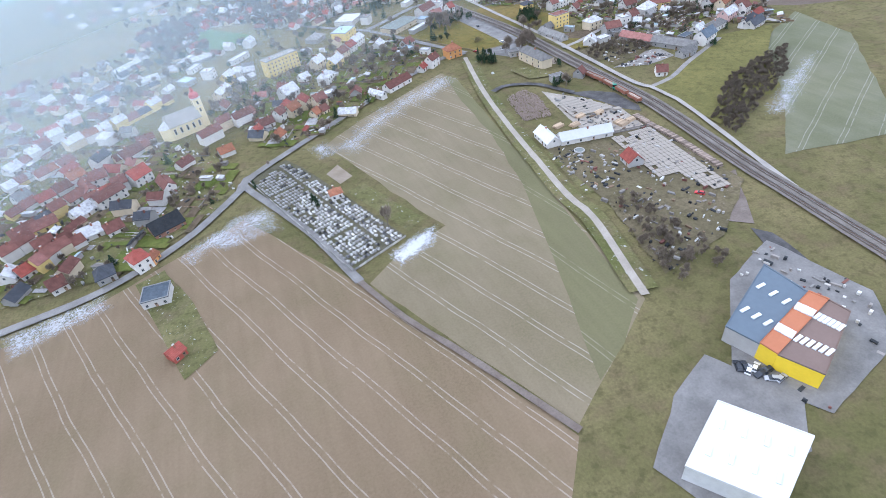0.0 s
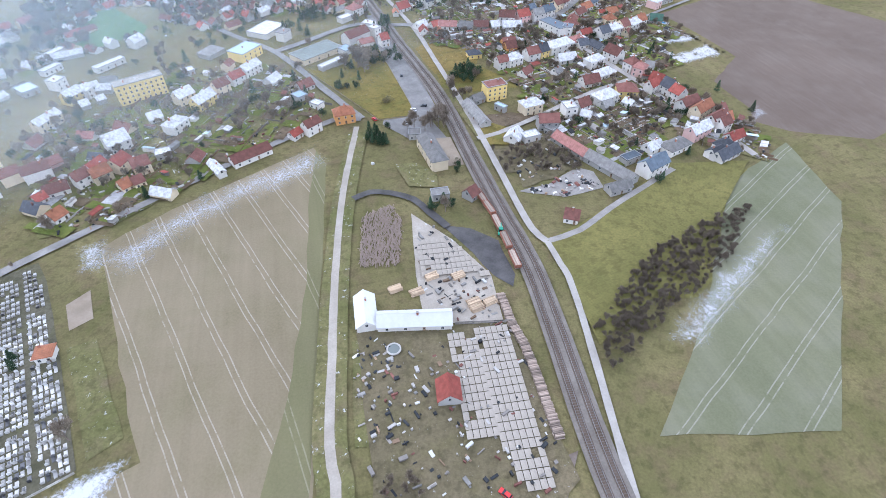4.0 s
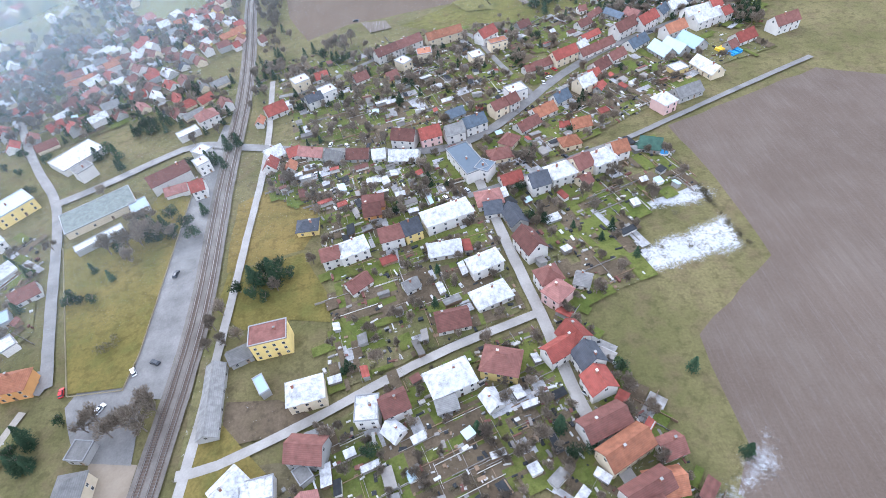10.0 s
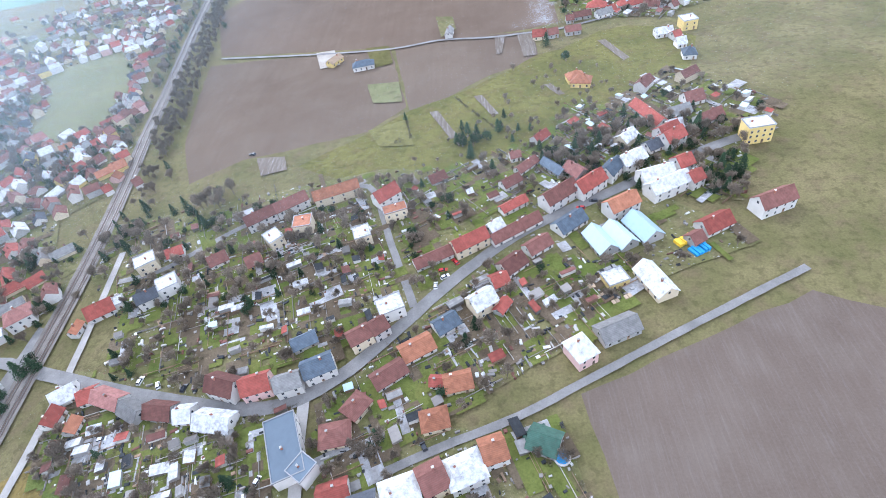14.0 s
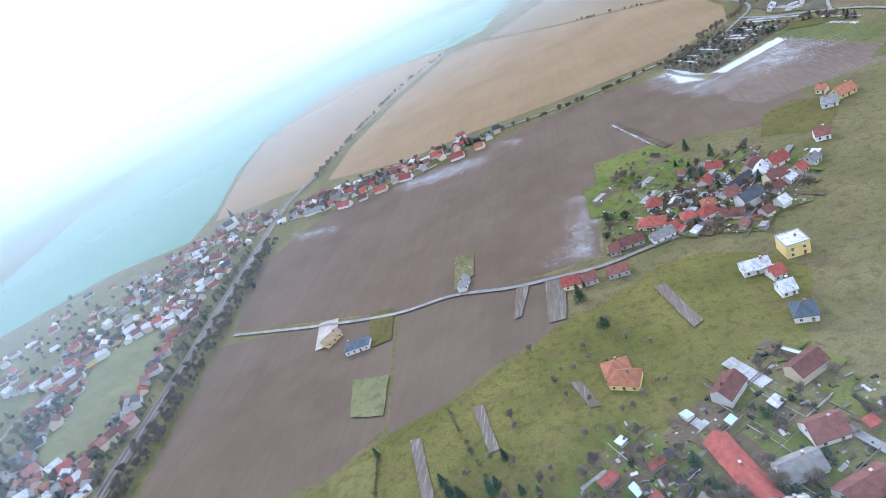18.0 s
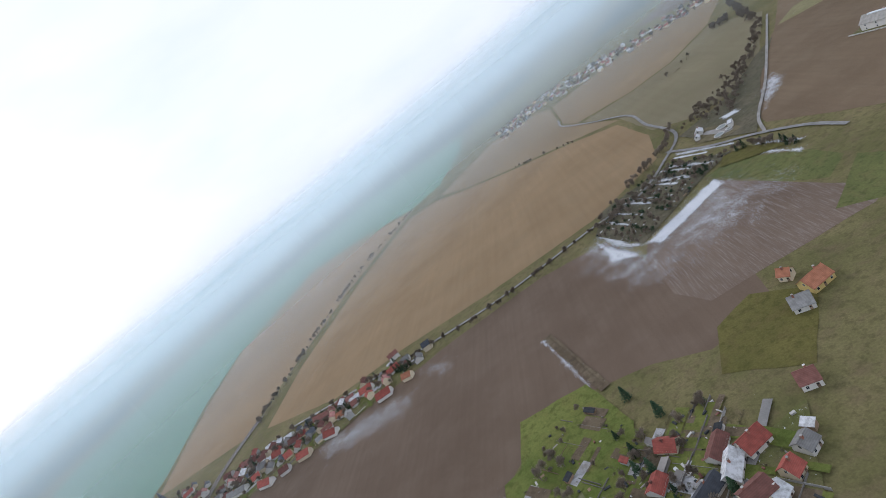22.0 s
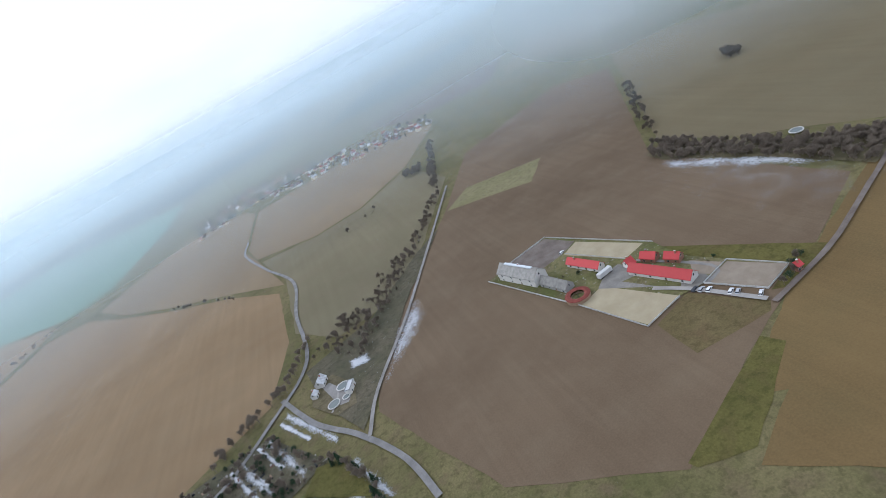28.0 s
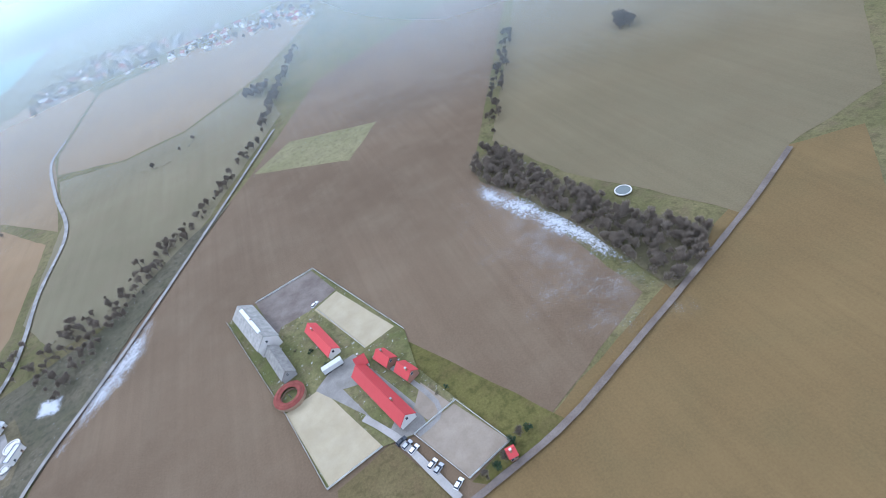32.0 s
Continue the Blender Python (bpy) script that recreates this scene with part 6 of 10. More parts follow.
sheet("garden_ground", "garden", "damp back-garden ground with grass and beds", [(-224, 459), (-336, 631), (-203, 602), (-227, 709), (-160, 671), (-145, 535), (-126, 440), (-119, 392), (-156, 397)], 1, 5, category="garden")
sheet("garden_ground", "garden", "damp back-garden ground with grass and beds", [(177, 599), (214, 616), (244, 549), (284, 560), (262, 510), (213, 509), (171, 513)], 1, 5, category="garden")
sheet("garden_ground", "garden", "damp back-garden ground with grass and beds", [(-423, 214), (-325, 140), (-300, 238), (-219, 283), (-172, 363), (-255, 450), (-313, 370), (-399, 290), (-441, 295)], 1, 5, category="garden")
sheet("garden_ground", "garden", "damp back-garden ground with grass and beds", [(-199, 349), (-84, 335), (-82, 284), (-139, 307), (-186, 282)], 1, 5, category="garden")
sheet("garden_ground", "garden", "damp back-garden ground with grass and beds", [(-352, 385), (-263, 419), (-106, 441), (-102, 378), (-165, 325), (-237, 327)], 1, 5, category="garden")
sheet("garden_ground", "garden", "damp back-garden ground with grass and beds", [(-71, 351), (56, 369), (163, 346), (209, 291), (132, 266), (51, 263), (-59, 290)], 1, 5, category="garden")
sheet("garden_ground", "garden", "damp back-garden ground with grass and beds", [(-125, 762), (-24, 779), (63, 803), (87, 763), (17, 734), (-81, 724)], 1, 5, category="garden")
sheet("garden_ground", "garden", "damp back-garden ground with grass and beds", [(200, 547), (226, 573), (259, 581), (263, 546), (239, 497), (194, 517)], 1, 5, category="garden")
sheet("garden_ground", "garden", "damp back-garden ground with grass and beds", [(-259, 371), (-120, 362), (-108, 335), (-117, 296), (-191, 309), (-204, 284)], 1, 5, category="garden")
sheet("garden_ground", "garden", "damp back-garden ground with grass and beds", [(-446, 529), (-472, 752), (-222, 709), (-174, 606), (-253, 535), (-278, 455), (-264, 380), (-313, 357)], 1, 5, category="garden")
sheet("garden_ground", "garden", "damp back-garden ground with grass and beds", [(64, 145), (88, 70), (73, 39), (53, 62), (38, 103)], 1, 5, category="garden")
sheet("garden_ground", "garden", "damp back-garden ground with grass and beds", [(147, 389), (165, 410), (182, 393), (187, 362), (170, 337), (141, 336)], 1, 5, category="garden")
sheet("garden_ground", "shade_ground", "dark allotment ground with trees and beds", [(256, 779), (271, 816), (307, 820), (329, 820), (359, 773), (335, 763), (278, 725)], 1, 5, category="garden")
sheet("garden_ground", "shade_ground", "dark wooded strip by the stream", [(355, 863), (407, 879), (460, 935), (485, 953), (429, 868), (394, 800), (379, 777), (366, 807)], 1, 5, category="garden")
sheet("woodland_ground", "allotment", "leaf-strewn floor of the bare wood", [(620, 860), (640, 865), (644, 828), (651, 794), (655, 775), (670, 741), (652, 727), (639, 726), (638, 746), (635, 775), (628, 811), (618, 841)], 1, 5, category="woodland")
sheet("yard", "garden", "rough grass and trodden ground of the riding farm", [(477, 832), (523, 840), (550, 772), (548, 751), (564, 707), (548, 703), (538, 726), (527, 728), (506, 724), (497, 762)], 0.3, 5, category="yard")
sheet("arena", "sand", "raked pale sand of the riding arena", [(497, 762), (507, 724), (527, 728), (512, 765)], 0.15, 5, category="arena")
sheet("arena", "sand", "raked pale sand of the upper riding arena", [(518, 810), (530, 815), (547, 776), (533, 773)], 0.15, 5, category="arena")
sheet("arena", "sand_grey", "trodden grey-brown sand paddock", [(538, 726), (554, 729), (564, 707), (548, 703)], 0.15, 5, category="arena")
sheet("yard", "dirt", "bare grey winter paddock", [(492, 836), (522, 839), (530, 816), (517, 811), (502, 810), (499, 805)], 0.15, 5, category="arena")
sheet("yard", "garden", "farmyard lawn with shrubs", [(502, 806), (514, 809), (523, 779), (530, 768), (519, 763), (510, 766), (499, 784)], 0.15, 5, category="arena")
sheet("yard", "yard_grey", "grey tarmac farm yard round the stables", [(519, 772), (528, 773), (543, 735), (543, 725), (534, 727), (525, 743), (510, 765)], 0.15, 5, category="arena")
sheet("yard", "garden", "lawn beside the long stable", [(520, 759), (527, 757), (534, 735), (530, 731)], 0.15, 5, category="arena")
sheet("arena", "sand_grey", "sandy corner by the paddock", [(547, 744), (553, 730), (544, 728), (541, 735)], 0.15, 5, category="arena")
sheet("lawn", "green_y", "yellow-green plot by the allotment road", [(345, 760), (353, 773), (367, 767), (374, 746), (377, 733)], 0.5, 5, category="lawn")
snow_bank("snow_thick", "snow lying between allotment rows", [(330, 818), (348, 775), (346, 773), (327, 814)], 2.5)
snow_bank("snow_thick", "snow lying between allotment rows", [(316, 806), (332, 777), (329, 775), (314, 800)], 2.5)
snow_bank("snow_thick", "snow lying between allotment rows", [(372, 763), (384, 728), (381, 729), (369, 760)], 2.5)
snow_bank("snow_thick", "snow lying between allotment rows", [(341, 832), (366, 785), (365, 781), (339, 828)], 2.5)
snow_bank("snow_thick", "snow lying between allotment rows", [(383, 844), (395, 841), (394, 831), (383, 834)], 2.5)
snow_bank("snow_thick", "snow lying between allotment rows", [(269.0, 792.4), (282.0, 758.4), (280.0, 757.6), (267.0, 791.6)], 1.2)
snow_bank("snow_thick", "snow lying between allotment rows", [(276.9, 798.4), (290.9, 765.4), (289.1, 764.6), (275.1, 797.6)], 1.2)
snow_bank("snow_thick", "snow lying between allotment rows", [(288.4, 803.6), (301.4, 774.6), (298.6, 773.4), (285.6, 802.4)], 1.2)
snow_bank("snow_thick", "snow lying between allotment rows", [(291.7, 806.4), (306.7, 776.4), (305.3, 775.6), (290.3, 805.6)], 1.2)
snow_bank("snow_thick", "snow lying between allotment rows", [(307.2, 812.6), (323.2, 778.6), (320.8, 777.4), (304.8, 811.4)], 1.2)
snow_bank("snow_thick", "snow lying between allotment rows", [(312.7, 814.4), (330.7, 779.4), (329.3, 778.6), (311.3, 813.6)], 1.2)
snow_bank("snow_thick", "snow lying between allotment rows", [(323.1, 818.5), (337.1, 788.5), (334.9, 787.5), (320.9, 817.5)], 1.2)
snow_bank("snow_thick", "snow lying between allotment rows", [(337.2, 826.7), (353.2, 796.7), (350.8, 795.3), (334.8, 825.3)], 1.2)
snow_bank("snow_thick", "snow lying between allotment rows", [(345.7, 822.3), (358.7, 797.3), (357.3, 796.7), (344.3, 821.7)], 1.2)
ribbon("path", "gravel", "pale gravel path round the stables", [(535, 767), (544, 747), (549, 733), (547, 727), (539, 725)], 1.8, "path")
sheet("lawn", "allotment", "trodden grass compound of the waterworks", [(357, 838), (371, 842), (382, 820), (380, 801), (368, 801), (356, 822)], 0.5, 5, category="lawn")
sheet("yard", "gravel", "pale hard-standing between the settling tanks", [(363.5, 834), (368, 835.5), (379, 812), (376, 806), (371, 808)], 0.3, 5, category="yard")
ribbon("path", "pale_lane", "narrow concrete walkway between the tanks", [(366, 806), (371, 817), (373, 828)], 1.2, "path")
sheet("sports_pitch", "pitch", "flat green football pitch", [(-315, 325), (-278, 352), (-246, 303), (-247, 290), (-293, 258)], 0.2, 5, category="pitch")
sheet("lawn", "lawn", "green park lawn inside a low wall", [(-139, 201), (-105, 128), (-86, 128), (-85, 141), (-90, 225), (-104, 236), (-116, 199)], 0.3, 5, category="lawn")
sheet("lawn", "garden", "strip of rough grass beside the railway lane", [(-59, 99), (-62, 142), (-59, 146), (-48, 118), (-48, 103), (-57, 97)], 0.5, 5, category="lawn")
sheet("lawn", "bed_soil", "bare brown plot by the villas", [(-49, 118), (-32, 117), (-20, 110), (-32, 105), (-47, 103)], 1, 5, category="lawn")
sheet("vegetable_plot", "plot_rows", "dug vegetable plot with frosty rows", [(80, 419), (85, 419), (96, 390), (92, 388)], 0.3, 5, category="garden")
sheet("vegetable_plot", "plot_rows", "dug vegetable plot with frosty rows", [(106, 430), (111, 430), (119, 407), (115, 406)], 0.3, 5, category="garden")
sheet("vegetable_plot", "plot_rows", "dug vegetable plot with frosty rows", [(147, 432), (151, 432), (157, 418), (153, 418)], 0.3, 5, category="garden")
sheet("vegetable_plot", "plot_rows", "dug vegetable plot with frosty rows", [(70, 358), (73, 359), (84, 343), (81, 342)], 0.3, 5, category="garden")
sheet("vegetable_plot", "plot_rows", "dug vegetable plot with frosty rows", [(89, 361), (92, 362), (102, 351), (100, 350)], 0.3, 5, category="garden")
sheet("vegetable_plot", "plot_rows", "dug vegetable plot with frosty rows", [(187, 478), (192, 478), (200, 450), (196, 447)], 0.3, 5, category="garden")
sheet("vegetable_plot", "plot_rows", "dug vegetable plot with frosty rows", [(-18, 395), (-1, 393), (3, 380), (-11, 377)], 0.3, 5, category="garden")
sheet("vegetable_plot", "plot_rows", "dug vegetable plot with frosty rows", [(124, 505), (131, 505), (127, 481), (123, 480)], 0.3, 5, category="garden")
sheet("vegetable_plot", "plot_rows", "dug vegetable plot with frosty rows", [(139, 504), (150, 503), (148, 471), (140, 471)], 0.3, 5, category="garden")
sheet("lawn", "olive", "mossy grass patch left in the ploughed field", [(39, 464), (60, 462), (63, 436), (45, 439)], 0.6, 5, category="lawn")
sheet("lawn", "green_y", "yellow-green garden of the lone farmhouse", [(32, 521), (49, 519), (54, 490), (41, 487)], 0.3, 5, category="lawn")
sheet("lawn", "garden", "dark hedged garden of a lone house", [(83, 559), (96, 554), (98, 530), (87, 520)], 0.3, 5, category="lawn")
sheet("yard", "concrete", "pale building slab beside the lone house", [(-6, 526), (8, 526), (16, 500), (2, 498)], 0.2, 5, category="yard")
sheet("lawn", "meadow", "tan strip of dry grass", [(45, 408), (66, 414), (72, 387), (53, 390)], 0.5, 5, category="lawn")
sheet("lawn", "bed_green", "fresh green garden lawns behind the village", [(167, 592), (180, 598), (200, 612), (217, 622), (226, 600), (229, 560), (192, 552), (168, 553)], 0.8, 5, category="lawn")
sheet("lawn", "olive", "paler mown strip of the garden lawns", [(186, 600), (192, 604), (204, 560), (197, 556)], 0.6, 5, category="lawn")
ribbon("track", "bed_soil", "muddy brush-lined track into the ploughed field", [(202, 688), (212, 655), (224, 617)], 5.5, "track", rough=1.2)
snow_bank("snow_mid", "thin line of snow beside the muddy track", [(197.5, 687), (199.5, 687), (218.5, 622), (217, 621)], 1.5)
bushes("brushwood", "low brown brushwood along the muddy track", [(202 + 0.33 * k + 1.2 * math.sin(k * 2.1), 687 - 1.05 * k) for k in range(62)], 9)
sheet("lawn", "bed_green", "green meadow strip beyond the field", [(178, 627), (216, 627), (230, 589), (221, 553), (192, 576), (175, 578)], 1, 5, category="lawn")
sheet("meadow", "olive", "pale green meadow between railway and village", [(-247, 570), (-207, 586), (-179, 589), (-168, 561), (-147, 506), (-139, 462), (-169, 448), (-199, 464), (-207, 499)], 0.8, 5, category="meadow")
sheet("meadow", "meadow", "yellow winter grass beside the field road", [(-57, 13), (-55, 2), (-58, -40), (-48, -34), (-4, -13), (64, 43), (26, 50), (-2, 36), (-32, 22)], 0.5, 5, category="meadow")
sheet("lawn", "garden", "mown lawn beside the station", [(-105, 83), (-95, 82), (-87, 71), (-89, 60), (-102, 64)], 0.3, 5, category="lawn")
sheet("lawn", "lawn", "yellowish lawn by the villas", [(-57, 109), (-48, 110), (-32, 94), (-46, 86), (-58, 89)], 0.8, 5, category="lawn")
sheet("lawn", "bed_green", "green lawn behind a hedge", [(-13, 73), (6, 72), (15, 57), (3, 54), (-6, 59)], 0.5, 5, category="lawn")
sheet("lawn", "bed_green", "green lawn of the corner house", [(44, 123), (56, 132), (59, 100), (43, 91), (39, 111)], 0.5, 5, category="lawn")
# ---- roads and railway ----
ribbon("verge", "garden", "rough grass verge of the concrete track", [(-118, 117), (-132, 62), (-141, 13), (-146, -22), (-150, -53), (-150, -71), (-159, -112)], 10.1)
ribbon("road", "asphalt", "grey village road along the field edge", [(-414, -24), (-368, -19), (-335, -13), (-304, 5), (-278, 33), (-270, 45), (-202, 91), (-152, 122), (-118, 137), (-117, 129)], 4.3)
ribbon("road", "asphalt", "wet tarmac street towards the town", [(-114, 131), (-131, 172), (-148, 214), (-161, 239), (-183, 267), (-212, 309), (-234, 350), (-249, 394), (-266, 461), (-277, 515)], 4.4)
ribbon("road", "asphalt", "tarmac lane beside the graveyard", [(-270, 45), (-276, 38), (-262, 2), (-252, -25), (-243, -60)], 3.6)
ribbon("road", "dirt", "muddy field track", [(-243, -60), (-234, -85), (-222, -110), (-206, -146)], 2.2)
ribbon("road", "concrete", "pale concrete track between field and yard", [(-118, 123), (-132, 66), (-141, 15), (-146, -22), (-150, -53), (-150, -71), (-160, -114)], 2.9)
ribbon("road", "dark", "curving dark cinder track into the timber yard", [(-128, 61), (-120, 64), (-111, 61), (-102, 54), (-97, 43), (-92, 32)], 3.6)
ribbon("road", "pale_lane", "pale narrow access road beside the railway", [(-68, 328), (-59, 253), (-57, 187), (-56, 118), (-57, 72), (-58, 43), (-58, 22), (-55, 13)], 3.2)
ribbon("road", "pale_lane", "pale narrow field road", [(-55, 13), (-55, -1), (-57, -20), (-78, -119), (-73, -134)], 2.5)
ribbon("road", "gravel", "stony lane round the meadow", [(-54, 13), (-39, 16), (-20, 26), (4, 37), (24, 46)], 2.9)
ribbon("road", "pale_lane", "residential lane between garden plots", [(-59, 96), (-47, 98), (-20, 109), (17, 126), (53, 138)], 3.2)
ribbon("road", "pale_lane", "residential street lined with houses", [(38, 251), (42, 210), (48, 171), (54, 138), (58, 111), (61, 97), (68, 77), (69, 58), (70, 46)], 4)
ribbon("road", "asphalt", "wide main street curving through the village", [(-159, 233), (-143, 242), (-128, 252), (-113, 262), (-97, 269), (-70, 261), (-22, 247), (24, 238), (49, 247), (72, 268), (92, 288), (122, 311), (165, 331), (208, 351), (244, 363)], 5.4)
ribbon("road", "asphalt", "side street off the main street", [(76, 276), (65, 311), (51, 355), (28, 353), (-10, 336), (-41, 313), (-61, 308)], 3.2)
ribbon("road", "asphalt", "back lane along the garden walls", [(36, 202), (58, 209), (84, 219), (111, 228), (133, 238), (157, 249), (186, 262), (218, 276)], 2.9)
ribbon("road", "asphalt", "narrow lane between ploughed fields", [(-85, 543), (-4, 523), (52, 513), (86, 515), (121, 507), (146, 505), (168, 504), (191, 509), (219, 514)], 2.5)
ribbon("road", "asphalt", "country road along a row of trees", [(-65, 799), (25, 788), (131, 781), (179, 782), (257, 797), (297, 799), (330, 832), (357, 876), (355, 957), (357, 1036), (329, 1127), (302, 1231), (304, 1296)], 2.9)
ribbon("road", "asphalt", "country road past the allotments", [(338, 848), (356, 806), (377, 775), (393, 742), (399, 714)], 3)
ribbon("road", "gravel", "gravel canal-side track", [(381, 770), (393, 801), (426, 854), (472, 938), (527, 1041)], 2.2)
ribbon("road", "dirt", "farm access road", [(543, 696), (578, 702), (608, 712), (681, 739), (725, 758)], 2.3)
ribbon("road", "pale_lane", "concrete drive into the riding farm", [(524, 742), (532, 729), (538, 713), (543, 699)], 2.5)
ribbon("road", "asphalt", "lane at the village edge", [(213, 514), (228, 523), (256, 544), (275, 567)], 3.2)
RAILS = [(-91, -294), (-80, -135), (-77, -96), (-75, -69), (-67, -3), (-67, 39), (-67, 81), (-67, 151), (-75, 229), (-82, 310), (-92, 380), (-103, 440), (-114, 510), (-133, 620), (-147, 710), (-160, 800), (-150, 880)]
railway(RAILS)

# ---- houses: place, turn, length, width, storeys, roof, walls, form ----
house(38.3, 118.6, 341, 11.4, 9.0, 2, "d", "y", "H")
house(24.7, 138.2, 7, 11.0, 8.0, 1, "d", "w", "G")
house(38.7, 146.5, 20, 13.0, 8.0, 1, "w", "w", "H")
house(38.2, 160.1, 20, 11.9, 7.0, 2, "w", "w", "H")
house(26.5, 188.3, 18, 19.6, 9.0, 2, "w", "w", "H")
house(4.1, 180.6, 11, 9.1, 8.0, 2, "d", "w", "G")
house(11.9, 182.7, 20, 7.0, 8.0, 2, "s", "y", "G")
house(-19.0, 173.5, 11, 7.0, 7.0, 2, "d", "w", "G")
house(-10.7, 175.5, 20, 11.1, 8.0, 2, "w", "w", "H")
house(-3.5, 203.8, 360, 8.9, 8.0, 1, "d", "o", "G")
house(-30.9, 193.8, 1, 8.7, 7.0, 1, "s", "y", "H")
house(24.3, 171.3, 4, 12.4, 7.0, 1, "w", "w", "G")
house(-8.2, 159.4, 37, 8.8, 6.0, 1, "d", "w", "G")
house(11.0, 155.4, 25, 5.5, 5.0, 1, "g", "w", "G")
house(22.3, 114.8, 19, 13.7, 9.0, 2, "w", "w", "H")
house(20.4, 108.5, 12, 6.3, 6.0, 1, "g", "g", "G", words="barn")
house(33.9, 107.4, 295, 6.0, 5.0, 1, "w", "w", "G")
house(-2.6, 107.8, 359, 6.8, 8.0, 2, "w", "w", "F")
house(5.3, 108.9, 19, 8.0, 7.0, 2, "d", "w", "G")
house(4.9, 101.4, 316, 5.4, 5.0, 1, "w", "w", "G")
house(-19.5, 97.6, 350, 10.7, 8.0, 2, "d", "g", "G", words="barn")
house(-20.4, 91.7, 306, 5.0, 4.0, 1, "g", "g", "F", words="outbuilding")
house(-41.0, 90.4, 49, 9.3, 8.0, 1, "w", "w", "G")
house(-32.8, 88.7, 9, 9.2, 6.0, 1, "w", "w", "F")
house(-15.8, 75.3, 290, 22.3, 7.0, 1, "p", "g", "G", words="barn")
house(-6.2, 52.3, 294, 27.1, 7.0, 1, "g", "g", "G", words="barn")
house(-10.0, 37.5, 7, 11.2, 6.0, 1, "g", "g", "G", words="barn")
house(-36.1, 137.3, 8, 12.4, 8.0, 3, "d", "y", "F")
house(-52.7, 118.1, 277, 25.7, 6.0, 1, "g", "g", "G", words="barn")
house(-47.2, 134.3, 23, 7.3, 6.0, 1, "g", "g", "G", words="barn")
house(-37.4, 121.4, 301, 6.8, 3.0, 1, "b", "g", "F", words="outbuilding")
house(-22.0, 116.1, 10, 11.2, 8.0, 2, "w", "c", "H")
house(-85.7, 85.4, 275, 25.0, 8.0, 2, "g", "c", "H")
house(-90.0, 106.1, 350, 6.2, 6.0, 1, "g", "g", "F", words="outbuilding")
house(61.8, 125.1, 299, 7.4, 8.0, 2, "r", "w", "G")
house(64.4, 116.7, 287, 6.9, 8.0, 2, "s", "w", "G")
house(65.2, 108.3, 286, 7.2, 8.0, 2, "r", "w", "G")
house(59.1, 149.9, 286, 7.2, 8.0, 2, "d", "w", "H")
house(60.7, 142.7, 309, 7.2, 8.0, 2, "p", "p", "H")
house(70.9, 148.4, 333, 5.4, 6.0, 1, "g", "w", "G")
house(55.8, 166.9, 292, 11.4, 8.0, 2, "d", "w", "G")
house(52.7, 184.3, 286, 11.3, 7.0, 1, "s", "g", "G", words="barn")
house(54.9, 207.5, 15, 9.1, 7.0, 1, "r", "w", "G")
house(65.1, 201.4, 14, 8.1, 9.0, 2, "s", "w", "G")
house(75.3, 205.2, 16, 10.8, 9.0, 2, "w", "w", "H")
house(84.5, 209.0, 24, 7.7, 9.0, 2, "d", "c", "G")
house(93.8, 210.7, 20, 11.0, 9.0, 2, "w", "w", "H")
house(102.3, 216.1, 15, 7.2, 8.0, 2, "o", "w", "G")
house(84.2, 200.4, 28, 5.0, 6.0, 1, "d", "c", "G")
house(117.5, 218.6, 335, 9.0, 8.0, 1, "e", "g", "G", words="barn")
house(44.3, 196.6, 6, 10.4, 9.0, 1, "p", "w", "H")
house(45.0, 190.9, 2, 7.2, 8.0, 1, "s", "w", "G")
house(37.7, 221.6, 291, 21.3, 10.0, 2, "B", "w", "F")
house(44.9, 214.4, 324, 6.5, 7.0, 2, "B", "w", "F")
house(58.5, 235.0, 53, 8.3, 7.0, 1, "d", "c", "H")
house(52.7, 225.5, 8, 10.0, 8.0, 1, "d", "c", "H")
house(92.4, 240.8, 9, 9.1, 7.0, 1, "o", "c", "G")
house(84.6, 227.9, 10, 8.6, 7.0, 1, "o", "c", "H")
house(85.6, 241.6, 353, 5.0, 4.0, 1, "r", "w", "G")
house(68.6, 246.1, 32, 12.0, 7.0, 1, "d", "w", "G")
house(78.0, 255.8, 27, 11.9, 8.0, 1, "o", "w", "G")
house(88.4, 265.2, 31, 9.1, 7.0, 1, "S", "w", "G")
house(102.2, 272.4, 31, 9.4, 8.0, 2, "w", "c", "G")
house(109.3, 283.6, 21, 6.4, 7.0, 1, "r", "w", "G")
house(109.5, 270.4, 54, 6.7, 4.0, 1, "r", "g", "G", words="barn")
house(133.3, 247.6, 26, 7.4, 9.0, 2, "w", "p", "H")
house(147.1, 256.0, 20, 14.1, 8.0, 1, "g", "g", "G", words="barn")
house(115.0, 291.1, 37, 10.3, 8.0, 1, "d", "w", "G")
house(125.9, 299.9, 32, 10.8, 7.0, 1, "d", "w", "G")
house(10.5, 245.9, 341, 11.4, 8.0, 2, "d", "w", "G")
house(22.3, 245.4, 13, 9.9, 8.0, 2, "r", "p", "G")
house(34.0, 245.0, 14, 9.0, 7.0, 2, "g", "w", "G")
house(43.7, 250.4, 21, 10.9, 8.0, 2, "S", "w", "G")
house(35.4, 263.6, 24, 9.3, 6.0, 1, "S", "g", "G", words="barn")
house(57.1, 261.9, 29, 8.5, 7.0, 2, "d", "c", "G")
house(63.8, 265.3, 34, 6.3, 7.0, 2, "d", "w", "G")
house(67.8, 274.1, 20, 9.6, 8.0, 2, "w", "w", "F")
house(83.4, 299.5, 24, 16.3, 6.0, 1, "d", "w", "G")
